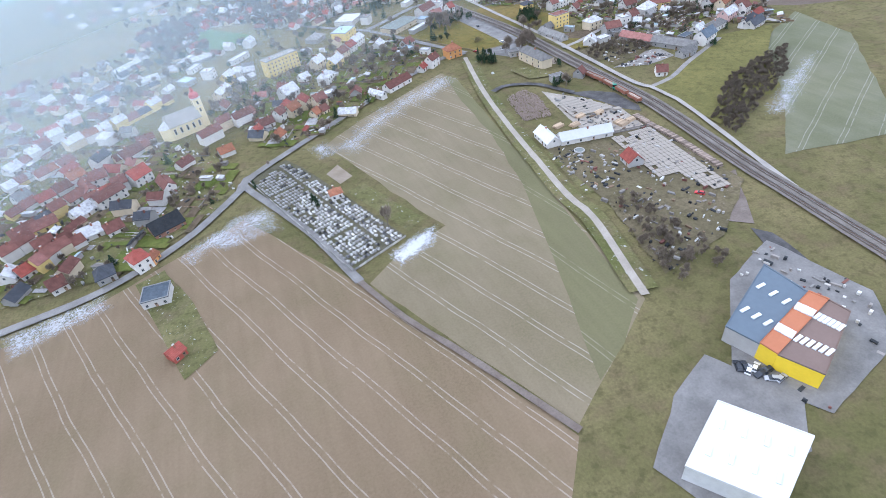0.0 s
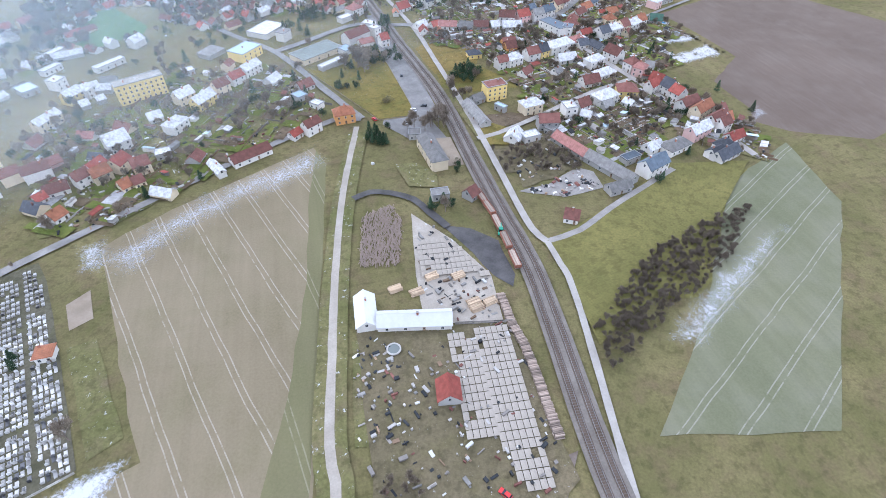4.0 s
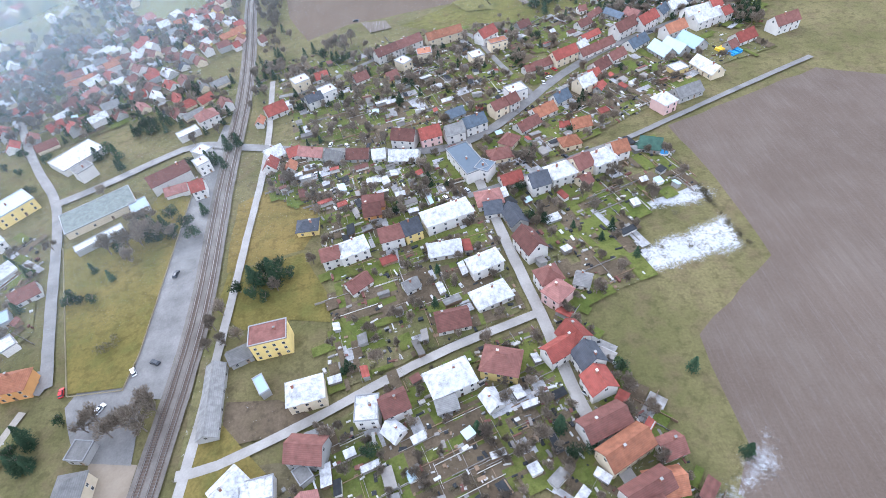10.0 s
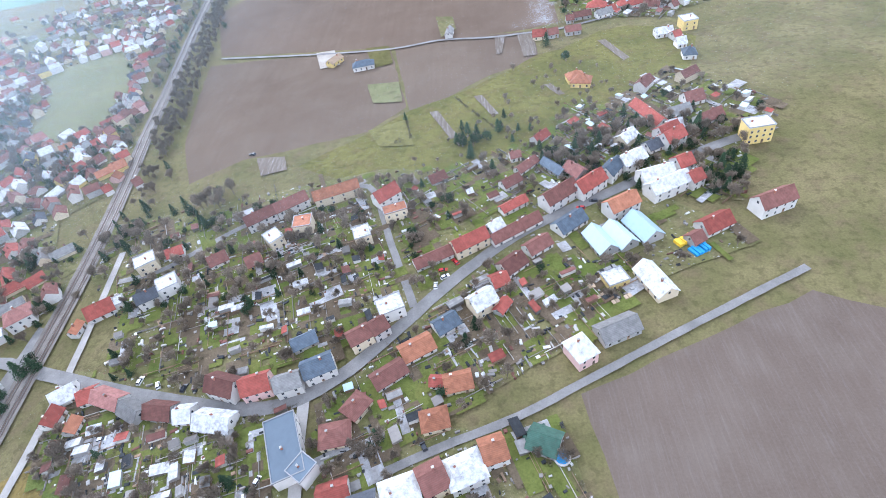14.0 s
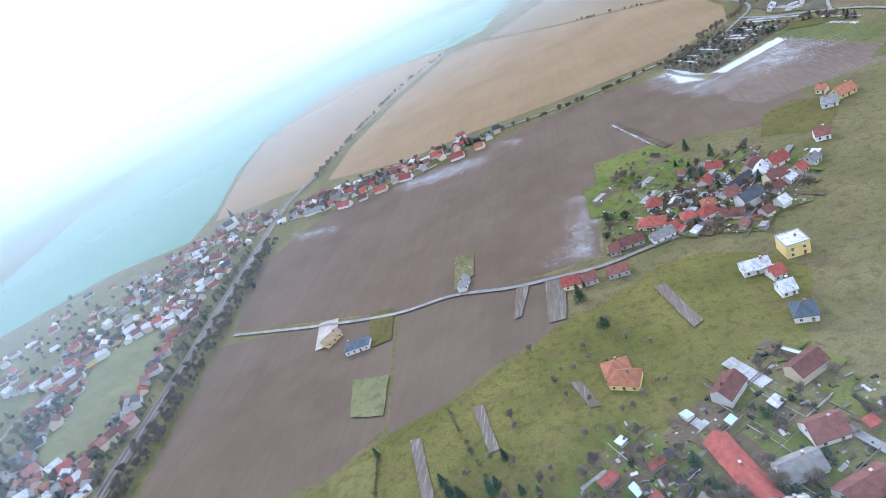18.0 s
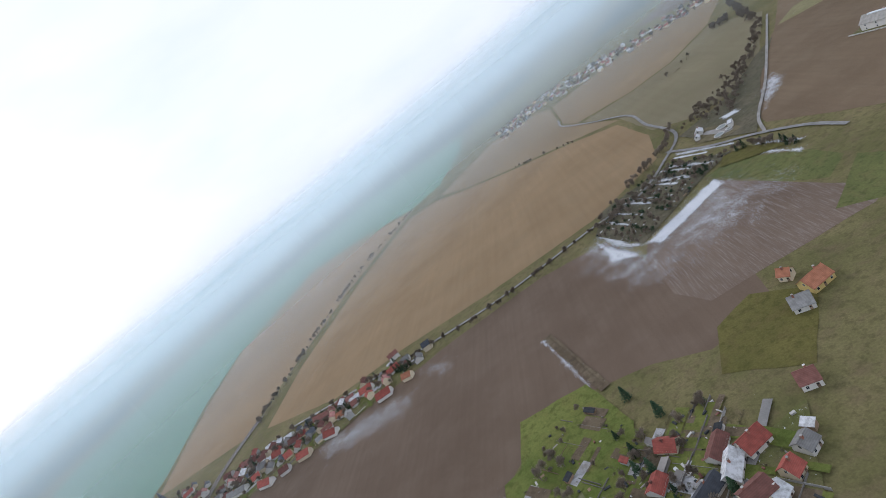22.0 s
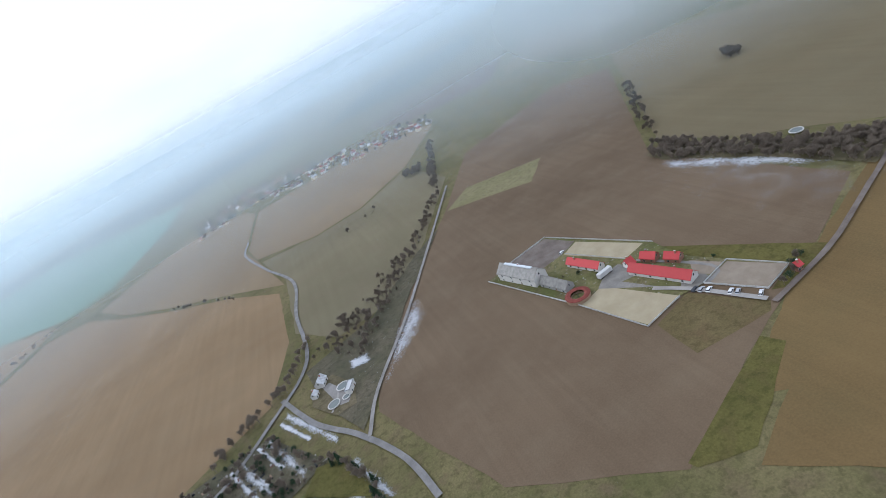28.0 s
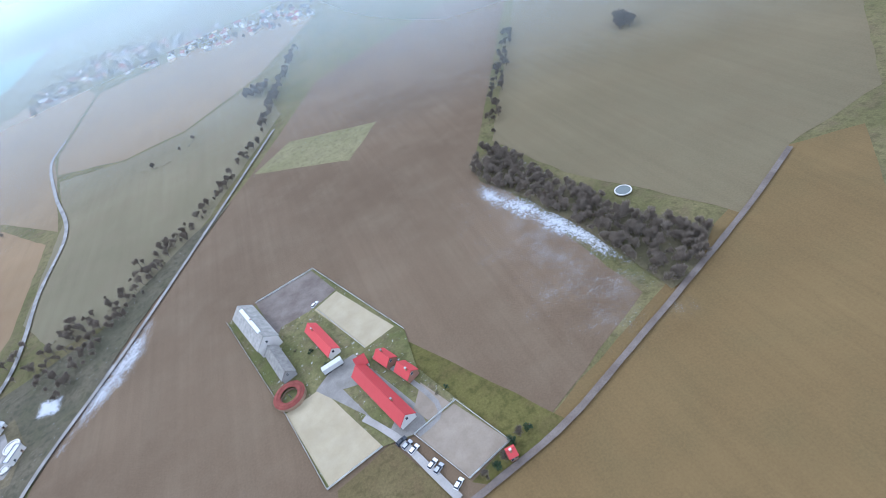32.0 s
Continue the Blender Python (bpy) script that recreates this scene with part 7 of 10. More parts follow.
house(98.9, 304.7, 27, 15.3, 7.0, 2, "r", "c", "G")
house(109.8, 311.1, 37, 6.7, 6.0, 2, "w", "w", "G")
house(118.2, 311.1, 29, 23.7, 6.0, 1, "d", "w", "G")
house(138.7, 327.5, 34, 16.7, 8.0, 2, "d", "w", "G")
house(152.7, 332.6, 36, 14.8, 8.0, 2, "r", "w", "G")
house(118.9, 326.7, 30, 12.8, 5.0, 1, "r", "w", "G")
house(164.4, 340.9, 48, 10.6, 7.0, 2, "S", "w", "G")
house(174.1, 346.0, 28, 12.2, 8.0, 2, "w", "w", "G")
house(187.1, 357.2, 25, 8.0, 7.0, 1, "s", "w", "G")
house(195.9, 359.0, 30, 11.0, 8.0, 2, "r", "w", "G")
house(140.0, 349.9, 302, 13.5, 5.0, 1, "S", "g", "G", words="barn")
house(127.8, 354.1, 40, 12.3, 5.0, 1, "d", "w", "G")
house(184.1, 325.6, 23, 18.3, 8.0, 2, "w", "w", "G")
house(195.4, 327.7, 26, 6.3, 7.0, 2, "r", "w", "G")
house(162.7, 316.5, 25, 13.5, 8.0, 2, "o", "w", "G")
house(140.5, 311.1, 34, 13.6, 8.0, 1, "S", "w", "G")
house(150.5, 298.3, 289, 13.6, 8.0, 1, "l", "g", "G", words="barn")
house(158.4, 299.9, 294, 13.3, 8.0, 1, "l", "g", "G", words="barn")
house(168.1, 303.1, 292, 14.6, 9.0, 1, "b", "g", "G", words="barn")
house(165.1, 275.3, 289, 15.7, 8.0, 1, "w", "c", "G")
house(151.5, 278.5, 18, 8.2, 7.0, 1, "w", "y", "F")
house(194.8, 301.4, 24, 12.7, 8.0, 1, "r", "w", "G")
house(185.1, 294.2, 28, 5.6, 6.0, 1, "d", "g", "G", words="barn")
house(232.1, 355.7, 3, 11.4, 8.0, 3, "w", "y", "F")
house(192.7, 384.4, 289, 23.4, 7.0, 1, "r", "w", "G")
house(201.0, 371.3, 9, 6.8, 6.0, 1, "w", "w", "G")
house(218.1, 374.6, 23, 13.5, 7.0, 1, "d", "w", "G")
house(219.4, 308.6, 19, 15.3, 8.0, 2, "d", "w", "G")
house(167.3, 426.8, 342, 10.7, 8.0, 1, "o", "y", "H")
house(0.6, 337.1, 31, 14.4, 7.0, 2, "d", "w", "G")
house(14.3, 344.6, 30, 16.0, 7.0, 2, "d", "w", "G")
house(36.0, 349.6, 17, 22.2, 7.0, 2, "o", "c", "G")
house(61.0, 342.2, 38, 12.0, 8.0, 2, "r", "w", "G")
house(66.2, 330.1, 15, 10.6, 6.0, 2, "o", "c", "F")
house(52.3, 316.8, 16, 7.2, 8.0, 2, "w", "c", "F")
house(23.2, 328.9, 4, 8.3, 8.0, 2, "o", "c", "F")
house(10.9, 321.1, 40, 6.8, 8.0, 2, "w", "c", "F")
house(-14.2, 313.6, 28, 8.2, 7.0, 1, "d", "w", "G")
house(3.8, 309.9, 25, 6.7, 7.0, 1, "d", "y", "G")
house(-48.4, 315.0, 31, 8.9, 8.0, 2, "w", "c", "F")
house(-37.5, 321.5, 20, 7.4, 6.0, 1, "r", "w", "G")
house(-38.2, 293.2, 27, 8.7, 7.0, 2, "s", "w", "G")
house(-31.6, 299.2, 30, 8.5, 8.0, 2, "w", "w", "F")
house(-59.7, 290.7, 29, 11.1, 8.0, 1, "r", "w", "G")
house(-54.0, 293.8, 23, 5.0, 6.0, 1, "w", "w", "F")
house(-66.5, 281.2, 86, 6.4, 4.0, 1, "o", "w", "G")
house(-96.7, 290.2, 36, 10.7, 9.0, 2, "p", "w", "H")
house(-53.9, 249.8, 31, 8.5, 8.0, 1, "w", "w", "G")
house(-43.8, 248.6, 18, 6.3, 7.0, 1, "r", "w", "G")
house(-34.6, 246.3, 340, 12.9, 7.0, 1, "p", "w", "G")
house(-22.6, 240.3, 331, 9.8, 7.0, 1, "g", "g", "G", words="barn")
house(-11.8, 239.5, 350, 10.6, 7.0, 1, "d", "g", "G", words="barn")
house(-2.0, 237.3, 1, 6.0, 7.0, 1, "w", "w", "G")
house(9.9, 233.8, 349, 13.5, 8.0, 1, "w", "w", "G")
house(-53.9, 240.2, 86, 7.3, 6.0, 1, "r", "w", "G")
house(-43.8, 236.3, 89, 5.9, 5.0, 1, "o", "w", "G")
house(-4.1, 198.9, 4, 7.2, 8.0, 1, "d", "o", "G")
house(-90.4, 256.2, 56, 7.0, 8.0, 2, "w", "w", "F")
house(-88.1, 246.2, 38, 6.2, 7.0, 2, "w", "w", "F")
house(-84.9, 227.5, 17, 5.9, 7.0, 2, "r", "w", "G")
house(-123.2, 132.2, 6, 10.6, 8.0, 2, "o", "o", "H")
house(-141.2, 124.5, 37, 9.4, 6.0, 2, "d", "w", "G")
house(-150.0, 121.0, 43, 6.4, 5.0, 1, "r", "w", "G")
house(-172.3, 106.8, 28, 20.0, 7.0, 1, "d", "w", "G")
house(-187.7, 98.6, 297, 12.3, 4.0, 1, "w", "w", "G")
house(-232.2, 112.2, 64, 8.4, 8.0, 2, "r", "c", "G")
house(-238.9, 104.7, 35, 8.2, 7.0, 2, "o", "c", "G")
house(-222.0, 107.8, 23, 7.8, 7.0, 2, "d", "c", "G")
house(-236.8, 132.9, 32, 11.0, 9.0, 2, "w", "w", "G")
house(-246.7, 103.3, 42, 7.2, 6.0, 2, "d", "w", "G")
house(-256.5, 99.2, 19, 9.5, 6.0, 1, "d", "w", "G")
house(-262.2, 94.0, 41, 5.0, 5.0, 1, "r", "w", "G")
house(-252.0, 79.0, 50, 6.3, 7.0, 1, "o", "w", "G")
house(-227.5, 95.0, 39, 5.0, 6.0, 1, "o", "c", "G")
house(-222.4, 97.0, 32, 5.0, 6.0, 1, "d", "c", "G")
house(-213.8, 118.9, 12, 7.1, 6.0, 1, "w", "g", "F", words="outbuilding")
house(-210.0, 143.6, 55, 11.3, 8.0, 2, "w", "w", "H")
house(-222.6, 158.1, 24, 7.0, 7.0, 1, "w", "w", "G")
house(-208.9, 175.7, 43, 10.5, 7.0, 2, "w", "c", "G")
house(-197.9, 168.0, 52, 14.2, 7.0, 2, "w", "y", "G")
house(-189.2, 183.1, 39, 9.0, 7.0, 2, "d", "c", "G")
house(-181.0, 192.3, 42, 9.1, 7.0, 2, "r", "w", "G")
house(-172.7, 204.1, 47, 13.6, 7.0, 2, "w", "w", "G")
house(-232.8, 188.4, 24, 25.9, 8.0, 4, "c", "y", "F")
house(-176.0, 231.5, 50, 18.0, 13.0, 2, "b", "y", "F", words="school")
house(-198.0, 240.0, 50, 14.0, 11.0, 1, "g", "g", "H", near=False, words="outbuilding")
house(-162.0, 271.0, 52, 23.0, 17.0, 1, "w", "w", "F", near=False, words="sports_hall")
house(-150.5, 254.5, 52, 8.5, 7.0, 2, "g", "w", "F", near=False)
house(-131.0, 222.5, 33, 31.0, 16.0, 1, "v", "c", "F", words="market_hall")
house(-122.5, 202.5, 36, 20.0, 4.5, 1, "w", "g", "F", near=False, words="outbuilding")
house(-111.5, 221.5, 33, 7.5, 9.0, 1, "b", "w", "F", near=False)
house(-102.4, 239.5, 35, 18.7, 9.0, 2, "d", "w", "G", near=False)
house(-105.0, 279.5, 36, 11.1, 6.0, 1, "w", "w", "F", near=False)
house(-96.8, 230.4, 16, 10.0, 6.0, 1, "p", "w", "G", near=False)
house(-141.6, 175.2, 34, 9.7, 7.0, 1, "d", "w", "G")
house(-145.3, 162.7, 33, 6.3, 7.0, 1, "b", "g", "F", words="outbuilding")
house(-136.4, 150.6, 315, 6.6, 5.0, 1, "w", "w", "F")
house(-259.5, 236.5, 45, 19.6, 5.0, 1, "w", "w", "F")
house(-298.8, 262.1, 57, 18.8, 5.0, 1, "w", "w", "F", near=False)
house(-293.4, 237.7, 54, 13.1, 5.0, 1, "w", "w", "F")
house(-270.4, 192.7, 56, 10.8, 7.0, 2, "w", "y", "G")
house(-264.0, 197.9, 68, 7.7, 7.0, 2, "w", "w", "H")
house(-283.2, 212.5, 59, 7.6, 8.0, 2, "w", "w", "F")
house(-276.5, 164.6, 59, 15.1, 6.0, 2, "w", "c", "G")
house(-299.3, 210.6, 40, 8.9, 11.0, 1, "b", "g", "F", words="outbuilding")
house(-324.8, 72.6, 40, 10.2, 8.0, 2, "r", "w", "G")
house(-312.2, 59.9, 290, 13.1, 6.0, 1, "d", "w", "G")
house(-311.5, 18.7, 23, 13.8, 9.0, 1, "K", "d", "G")
house(-344.5, 32.4, 16, 9.5, 7.0, 1, "w", "w", "G")
house(-321.4, -4.9, 30, 6.7, 8.0, 2, "r", "w", "H")
house(-317.0, -3.4, 62, 5.0, 4.0, 1, "o", "o", "G")
house(-335.3, -4.5, 14, 7.2, 8.0, 1, "s", "g", "H")
house(-367.2, 52.9, 22, 11.0, 7.0, 1, "d", "y", "G")
house(-378.2, 50.9, 29, 6.3, 7.0, 1, "d", "w", "G")
house(-364.1, 34.6, 25, 8.2, 7.0, 1, "d", "w", "G")
house(-353.3, -1.5, 22, 6.3, 7.0, 1, "d", "w", "G")
house(-371.5, 82.0, 32, 8.4, 7.0, 1, "r", "w", "G")
house(-356.1, 73.2, 44, 10.4, 6.0, 1, "d", "w", "G")
house(-350.2, 54.9, 44, 11.0, 7.0, 1, "w", "w", "G")
house(-334.4, 30.4, 21, 7.5, 7.0, 1, "d", "w", "G")
house(-338.4, 60.5, 38, 14.7, 7.0, 2, "d", "w", "G")
house(-352.2, 83.4, 289, 23.3, 6.0, 1, "d", "w", "G")
house(-345.0, 83.8, 9, 8.2, 7.0, 2, "d", "w", "G")
house(-346.6, 106.9, 52, 10.4, 7.0, 2, "s", "w", "G", near=False)
house(-346.3, 136.5, 53, 7.7, 8.0, 2, "w", "w", "H", near=False)
house(-331.6, 108.4, 40, 13.1, 7.0, 1, "d", "w", "G", near=False)
house(-302.7, 76.7, 41, 9.0, 6.0, 1, "d", "w", "G", near=False)
house(-385.1, 177.4, 32, 12.3, 7.0, 1, "r", "w", "G", near=False)
house(-386.1, 150.5, 52, 12.2, 7.0, 1, "d", "w", "G", near=False)
house(-368.4, 15.9, 36, 5.8, 7.0, 1, "r", "w", "G")
house(-374.6, 16.5, 83, 7.5, 7.0, 1, "w", "w", "G")
house(-314.6, -29.5, 354, 9.9, 9.0, 1, "S", "w", "F")
house(-308.0, -64.1, 37, 5.0, 5.0, 1, "r", "r", "G")
house(-287.6, 101.6, 31, 13.3, 6.0, 2, "d", "w", "G", near=False)
house(-280.8, 78.0, 16, 8.0, 6.0, 1, "o", "w", "G", near=False)
house(-355.7, 32.4, 37, 6.5, 7.0, 1, "d", "w", "G")
house(-384.1, 90.0, 46, 7.9, 7.0, 1, "g", "w", "G")
house(-366.8, 119.0, 47, 9.3, 7.0, 1, "d", "w", "G", near=False)
house(-396.7, 131.6, 51, 9.2, 7.0, 1, "w", "w", "G")
house(-365.2, 144.2, 39, 10.8, 7.0, 2, "w", "c", "G", near=False)
house(-324.1, 123.9, 11, 9.6, 6.0, 1, "d", "w", "G", near=False)
house(-268.1, 114.2, 23, 11.3, 6.0, 2, "d", "w", "G", near=False)
house(11.9, 503.9, 57, 11.8, 6.0, 1, "t", "y", "G")
house(34.1, 490.0, 7, 14.4, 7.0, 1, "S", "w", "H")
house(93.2, 521.8, 82, 10.6, 5.0, 1, "g", "w", "G")
house(153.0, 495.3, 354, 8.6, 7.0, 1, "r", "c", "G")
house(161.6, 494.6, 6, 6.4, 6.0, 1, "d", "g", "G", words="barn")
house(201.5, 545.2, 347, 7.5, 8.0, 1, "r", "w", "H")
house(196.8, 527.2, 340, 13.0, 8.0, 1, "r", "c", "H")
house(213.2, 523.2, 4, 6.3, 7.0, 1, "r", "w", "H")
house(221.8, 522.3, 19, 8.7, 7.0, 1, "r", "w", "H")
house(165.0, 432.2, 7, 9.6, 8.0, 1, "o", "y", "H")
house(184.4, 516.2, 3, 11.8, 6.0, 1, "d", "g", "G", words="barn")
house(198.7, 514.1, 17, 11.0, 6.0, 1, "g", "w", "G")
house(175.9, 513.2, 358, 5.0, 6.0, 1, "d", "g", "G", words="barn")
house(174.7, 494.8, 1, 9.8, 6.0, 1, "d", "g", "G", words="barn")
house(242.1, 479.0, 5, 8.8, 9.0, 2, "w", "y", "F")
house(225.7, 472.7, 1, 10.2, 7.0, 1, "w", "w", "G")
house(230.9, 465.8, 17, 5.0, 6.0, 1, "r", "w", "G")
house(230.5, 455.4, 7, 5.4, 6.0, 1, "w", "w", "G")
house(230.9, 441.3, 352, 7.2, 8.0, 1, "S", "w", "H")
house(253.6, 527.2, 38, 5.7, 6.0, 1, "d", "w", "G")
house(260.4, 532.6, 40, 5.4, 6.0, 1, "w", "w", "G")
house(267.6, 537.9, 38, 5.1, 6.0, 1, "r", "c", "G")
house(275.2, 543.7, 36, 5.7, 6.0, 1, "g", "w", "G")
house(263.0, 552.6, 22, 9.3, 7.0, 1, "r", "w", "G")
house(253.5, 546.9, 59, 10.9, 6.0, 1, "w", "w", "G")
house(235.2, 533.8, 24, 7.7, 7.0, 1, "d", "w", "G")
house(195.3, 364.1, 28, 10.8, 8.0, 2, "r", "w", "G")
house(206.4, 382.8, 15, 11.3, 7.0, 1, "g", "w", "G")
house(119.3, 343.0, 32, 9.5, 6.0, 1, "d", "w", "G")
house(181.2, 332.7, 13, 14.3, 9.0, 2, "w", "w", "G")
house(194.2, 338.9, 22, 7.3, 8.0, 2, "r", "w", "G")
house(123.4, 363.2, 11, 5.0, 5.0, 1, "d", "w", "G")
house(216.7, 393.3, 12, 9.6, 8.0, 1, "d", "w", "G")
house(224.3, 529.4, 354, 6.5, 8.0, 1, "o", "w", "H", near=False)
house(241.8, 541.8, 35, 16.0, 6.0, 1, "s", "w", "G", near=False)
house(255.9, 533.4, 19, 9.3, 7.0, 2, "d", "c", "G", near=False)
house(240.5, 521.9, 26, 11.0, 7.0, 2, "s", "w", "G", near=False)
house(312.6, 621.4, 316, 5.1, 5.0, 1, "o", "c", "G")
house(317.5, 608.6, 18, 10.3, 8.0, 1, "o", "y", "G")
house(307.4, 600.6, 344, 7.6, 7.0, 1, "g", "w", "G")
house(288.9, 565.8, 350, 6.5, 7.0, 1, "d", "w", "G")
house(-53.7, 724.1, 346, 15.3, 7.0, 1, "r", "w", "G", near=False)
house(-59.4, 760.2, 355, 11.0, 6.0, 1, "r", "w", "G", near=False)
house(-14.8, 730.2, 358, 12.7, 7.0, 1, "r", "c", "G", near=False)
house(10.6, 737.1, 348, 13.4, 7.0, 1, "r", "w", "G", near=False)
house(38.1, 771.0, 2, 12.5, 7.0, 1, "r", "w", "G", near=False)
house(63.3, 744.0, 4, 13.1, 8.0, 1, "r", "w", "G", near=False)
house(65.5, 776.1, 23, 11.1, 7.0, 1, "r", "w", "G", near=False)
house(15.7, 756.7, 355, 11.1, 6.0, 1, "o", "w", "G", near=False)
house(-95.7, 738.9, 354, 22.9, 7.0, 1, "g", "w", "G", near=False)
house(-136.8, 742.8, 10, 10.3, 6.0, 1, "w", "y", "G", near=False)
house(85.3, 748.9, 348, 8.9, 6.0, 1, "o", "c", "G", near=False)
house(-14.1, 775.5, 346, 19.2, 6.0, 1, "d", "w", "G", near=False)
house(-33.6, 725.5, 10, 9.0, 6.0, 1, "d", "w", "G", near=False)
house(28.0, 761.0, 14, 6.0, 6.0, 1, "d", "w", "G", near=False)
house(-202.2, 741.7, 27, 9.7, 7.0, 1, "w", "w", "G", near=False)
house(-251.0, 742.3, 8, 15.5, 7.0, 1, "w", "w", "G", near=False)
house(-278.1, 734.2, 20, 13.8, 7.0, 1, "r", "w", "G", near=False)
house(-202.8, 707.2, 349, 19.1, 7.0, 1, "d", "w", "G", near=False)
house(-116.4, -14.7, 348, 25.6, 7.0, 1, "W", "w", "G")
house(-132.5, -7.1, 266, 14.6, 7.0, 1, "W", "w", "G")
house(-112.3, -45.0, 261, 7.7, 7.0, 1, "r", "g", "G", words="barn")
house(-90.0, 52.8, 357, 7.8, 5.0, 1, "g", "g", "F", words="outbuilding")
house(-76.5, 49.6, 34, 5.5, 6.0, 1, "d", "g", "G", words="barn")
house(-39.1, 24.2, 329, 6.1, 7.0, 1, "d", "w", "G")
house(-210.2, 213.4, 24, 6.6, 6.0, 1, "w", "g", "F", words="outbuilding")
house(63.2, 96.0, 21, 13.2, 7.0, 2, "d", "w", "G")
house(66.8, 88.5, 26, 14.0, 7.0, 2, "o", "c", "G")
house(69.0, 77.8, 22, 12.6, 6.0, 2, "d", "w", "G")
house(52.1, 69.5, 20, 14.3, 7.0, 2, "w", "p", "G")
house(34.6, 61.5, 19, 15.3, 8.0, 1, "g", "w", "H")
house(54.4, 49.1, 20, 15.4, 7.0, 1, "s", "w", "G")
house(68.6, 61.6, 17, 10.4, 6.0, 1, "r", "w", "G")
house(12.8, 47.1, 21, 14.0, 8.0, 2, "S", "w", "G")
house(7.1, 57.6, 16, 9.5, 5.0, 1, "S", "g", "F", words="outbuilding")
house(22.7, 63.7, 18, 9.5, 6.0, 1, "w", "w", "G")
house(57.7, 121.4, 27, 12.8, 6.0, 2, "r", "w", "G")
house(68.7, 72.3, 15, 7.0, 7.0, 2, "d", "w", "G")
house(58.5, 55.5, 17, 8.8, 8.0, 1, "s", "w", "H")
house(50.0, 50.9, 19, 8.0, 7.0, 1, "s", "w", "G")
house(74.4, 79.5, 4, 9.5, 7.0, 1, "o", "w", "G")
house(78.9, 88.5, 15, 6.5, 6.0, 1, "d", "w", "G")
house(-377.5, 33.7, 37, 7.3, 6.6, 2, "d", "w", "G", near=False)
house(-371.5, 38.2, 38, 7.3, 6.1, 2, "d", "w", "G", near=False)
house(-373.8, 54.6, 34, 7.0, 6.6, 1, "d", "p", "G", near=False)
house(-367.9, 58.6, 35, 7.0, 6.9, 1, "s", "y", "G", near=False)
house(-362.0, 62.6, 35, 7.0, 6.1, 2, "d", "y", "G", near=False)
house(-364.0, 87.7, 33, 8.2, 7.0, 1, "d", "w", "G", near=False)
house(-357.0, 92.0, 32, 8.2, 6.6, 2, "o", "w", "G", near=False)
house(-346.8, 65.8, 18, 6.8, 6.8, 1, "d", "w", "G", near=False)
house(-340.3, 68.1, 20, 6.8, 6.9, 1, "r", "c", "G", near=False)
house(-333.9, 70.4, 18, 6.8, 6.3, 2, "d", "w", "G", near=False)
house(-337.1, 106.8, 29, 7.0, 6.1, 1, "d", "c", "G", near=False)
house(-325.0, 114.0, 31, 7.0, 6.1, 1, "d", "c", "G", near=False)
house(-362.1, 16.8, 46, 5.2, 6.5, 2, "p", "y", "G", near=False)
house(-358.4, 20.5, 44, 5.2, 6.4, 2, "d", "w", "G", near=False)
house(-354.2, 24.7, 32, 5.5, 6.2, 2, "d", "c", "G", near=False)
house(-349.5, 27.6, 30, 5.5, 5.7, 1, "d", "w", "G", near=False)
house(-279.2, 114.0, 32, 8.5, 5.7, 2, "d", "c", "G", near=False)
house(-272.0, 118.7, 32, 8.5, 6.0, 1, "d", "c", "G", near=False)
house(-264.9, 123.3, 34, 8.5, 6.2, 1, "d", "p", "G", near=False)
house(-340.8, 158.5, 41, 8.7, 6.1, 2, "w", "y", "G", near=False)
house(-334.0, 164.1, 40, 8.7, 5.6, 1, "d", "y", "G", near=False)
house(-327.3, 169.8, 40, 8.7, 6.1, 1, "s", "y", "G", near=False)
house(-320.5, 175.4, 42, 8.7, 6.5, 2, "w", "y", "G", near=False)
house(-313.7, 181.0, 40, 8.7, 6.0, 1, "d", "y", "G", near=False)
house(-356.0, 148.0, 29, 7.9, 6.2, 2, "o", "w", "G", near=False)
house(-349.1, 152.0, 29, 7.9, 6.0, 2, "w", "w", "G", near=False)
house(-384.1, 74.3, 44, 7.4, 6.1, 1, "d", "y", "G", near=False)
house(-378.7, 79.5, 45, 7.4, 6.1, 1, "d", "w", "G", near=False)
house(-393.1, 107.4, 41, 5.8, 6.2, 1, "w", "w", "G", near=False)
house(-388.8, 111.4, 41, 5.8, 6.1, 1, "d", "y", "G", near=False)
house(-384.5, 115.3, 41, 5.8, 6.5, 1, "g", "w", "G", near=False)
house(-378.2, 113.1, 36, 7.4, 6.1, 1, "d", "w", "G", near=False)
house(-372.1, 117.5, 35, 7.4, 6.1, 1, "o", "w", "G", near=False)
house(-385.8, 158.8, 33, 8.5, 6.3, 1, "r", "w", "G", near=False)
house(-378.5, 163.4, 31, 8.5, 5.8, 2, "w", "w", "G", near=False)
house(-391.9, 137.8, 42, 6.9, 5.8, 1, "d", "w", "G", near=False)
house(-386.8, 142.5, 42, 6.9, 5.9, 2, "w", "w", "G", near=False)
house(-377.4, 183.7, 31, 7.3, 6.4, 1, "w", "c", "G", near=False)
house(-371.1, 187.5, 31, 7.3, 5.8, 2, "w", "p", "G", near=False)
house(-361.2, 215.3, 43, 7.6, 7.4, 1, "S", "g", "G", near=False, words="barn")
house(-352.9, 221.7, 130, 8.8, 6.9, 1, "S", "g", "G", near=False, words="barn")
house(-344.6, 228.2, 122, 7.9, 7.2, 1, "S", "g", "G", near=False, words="barn")
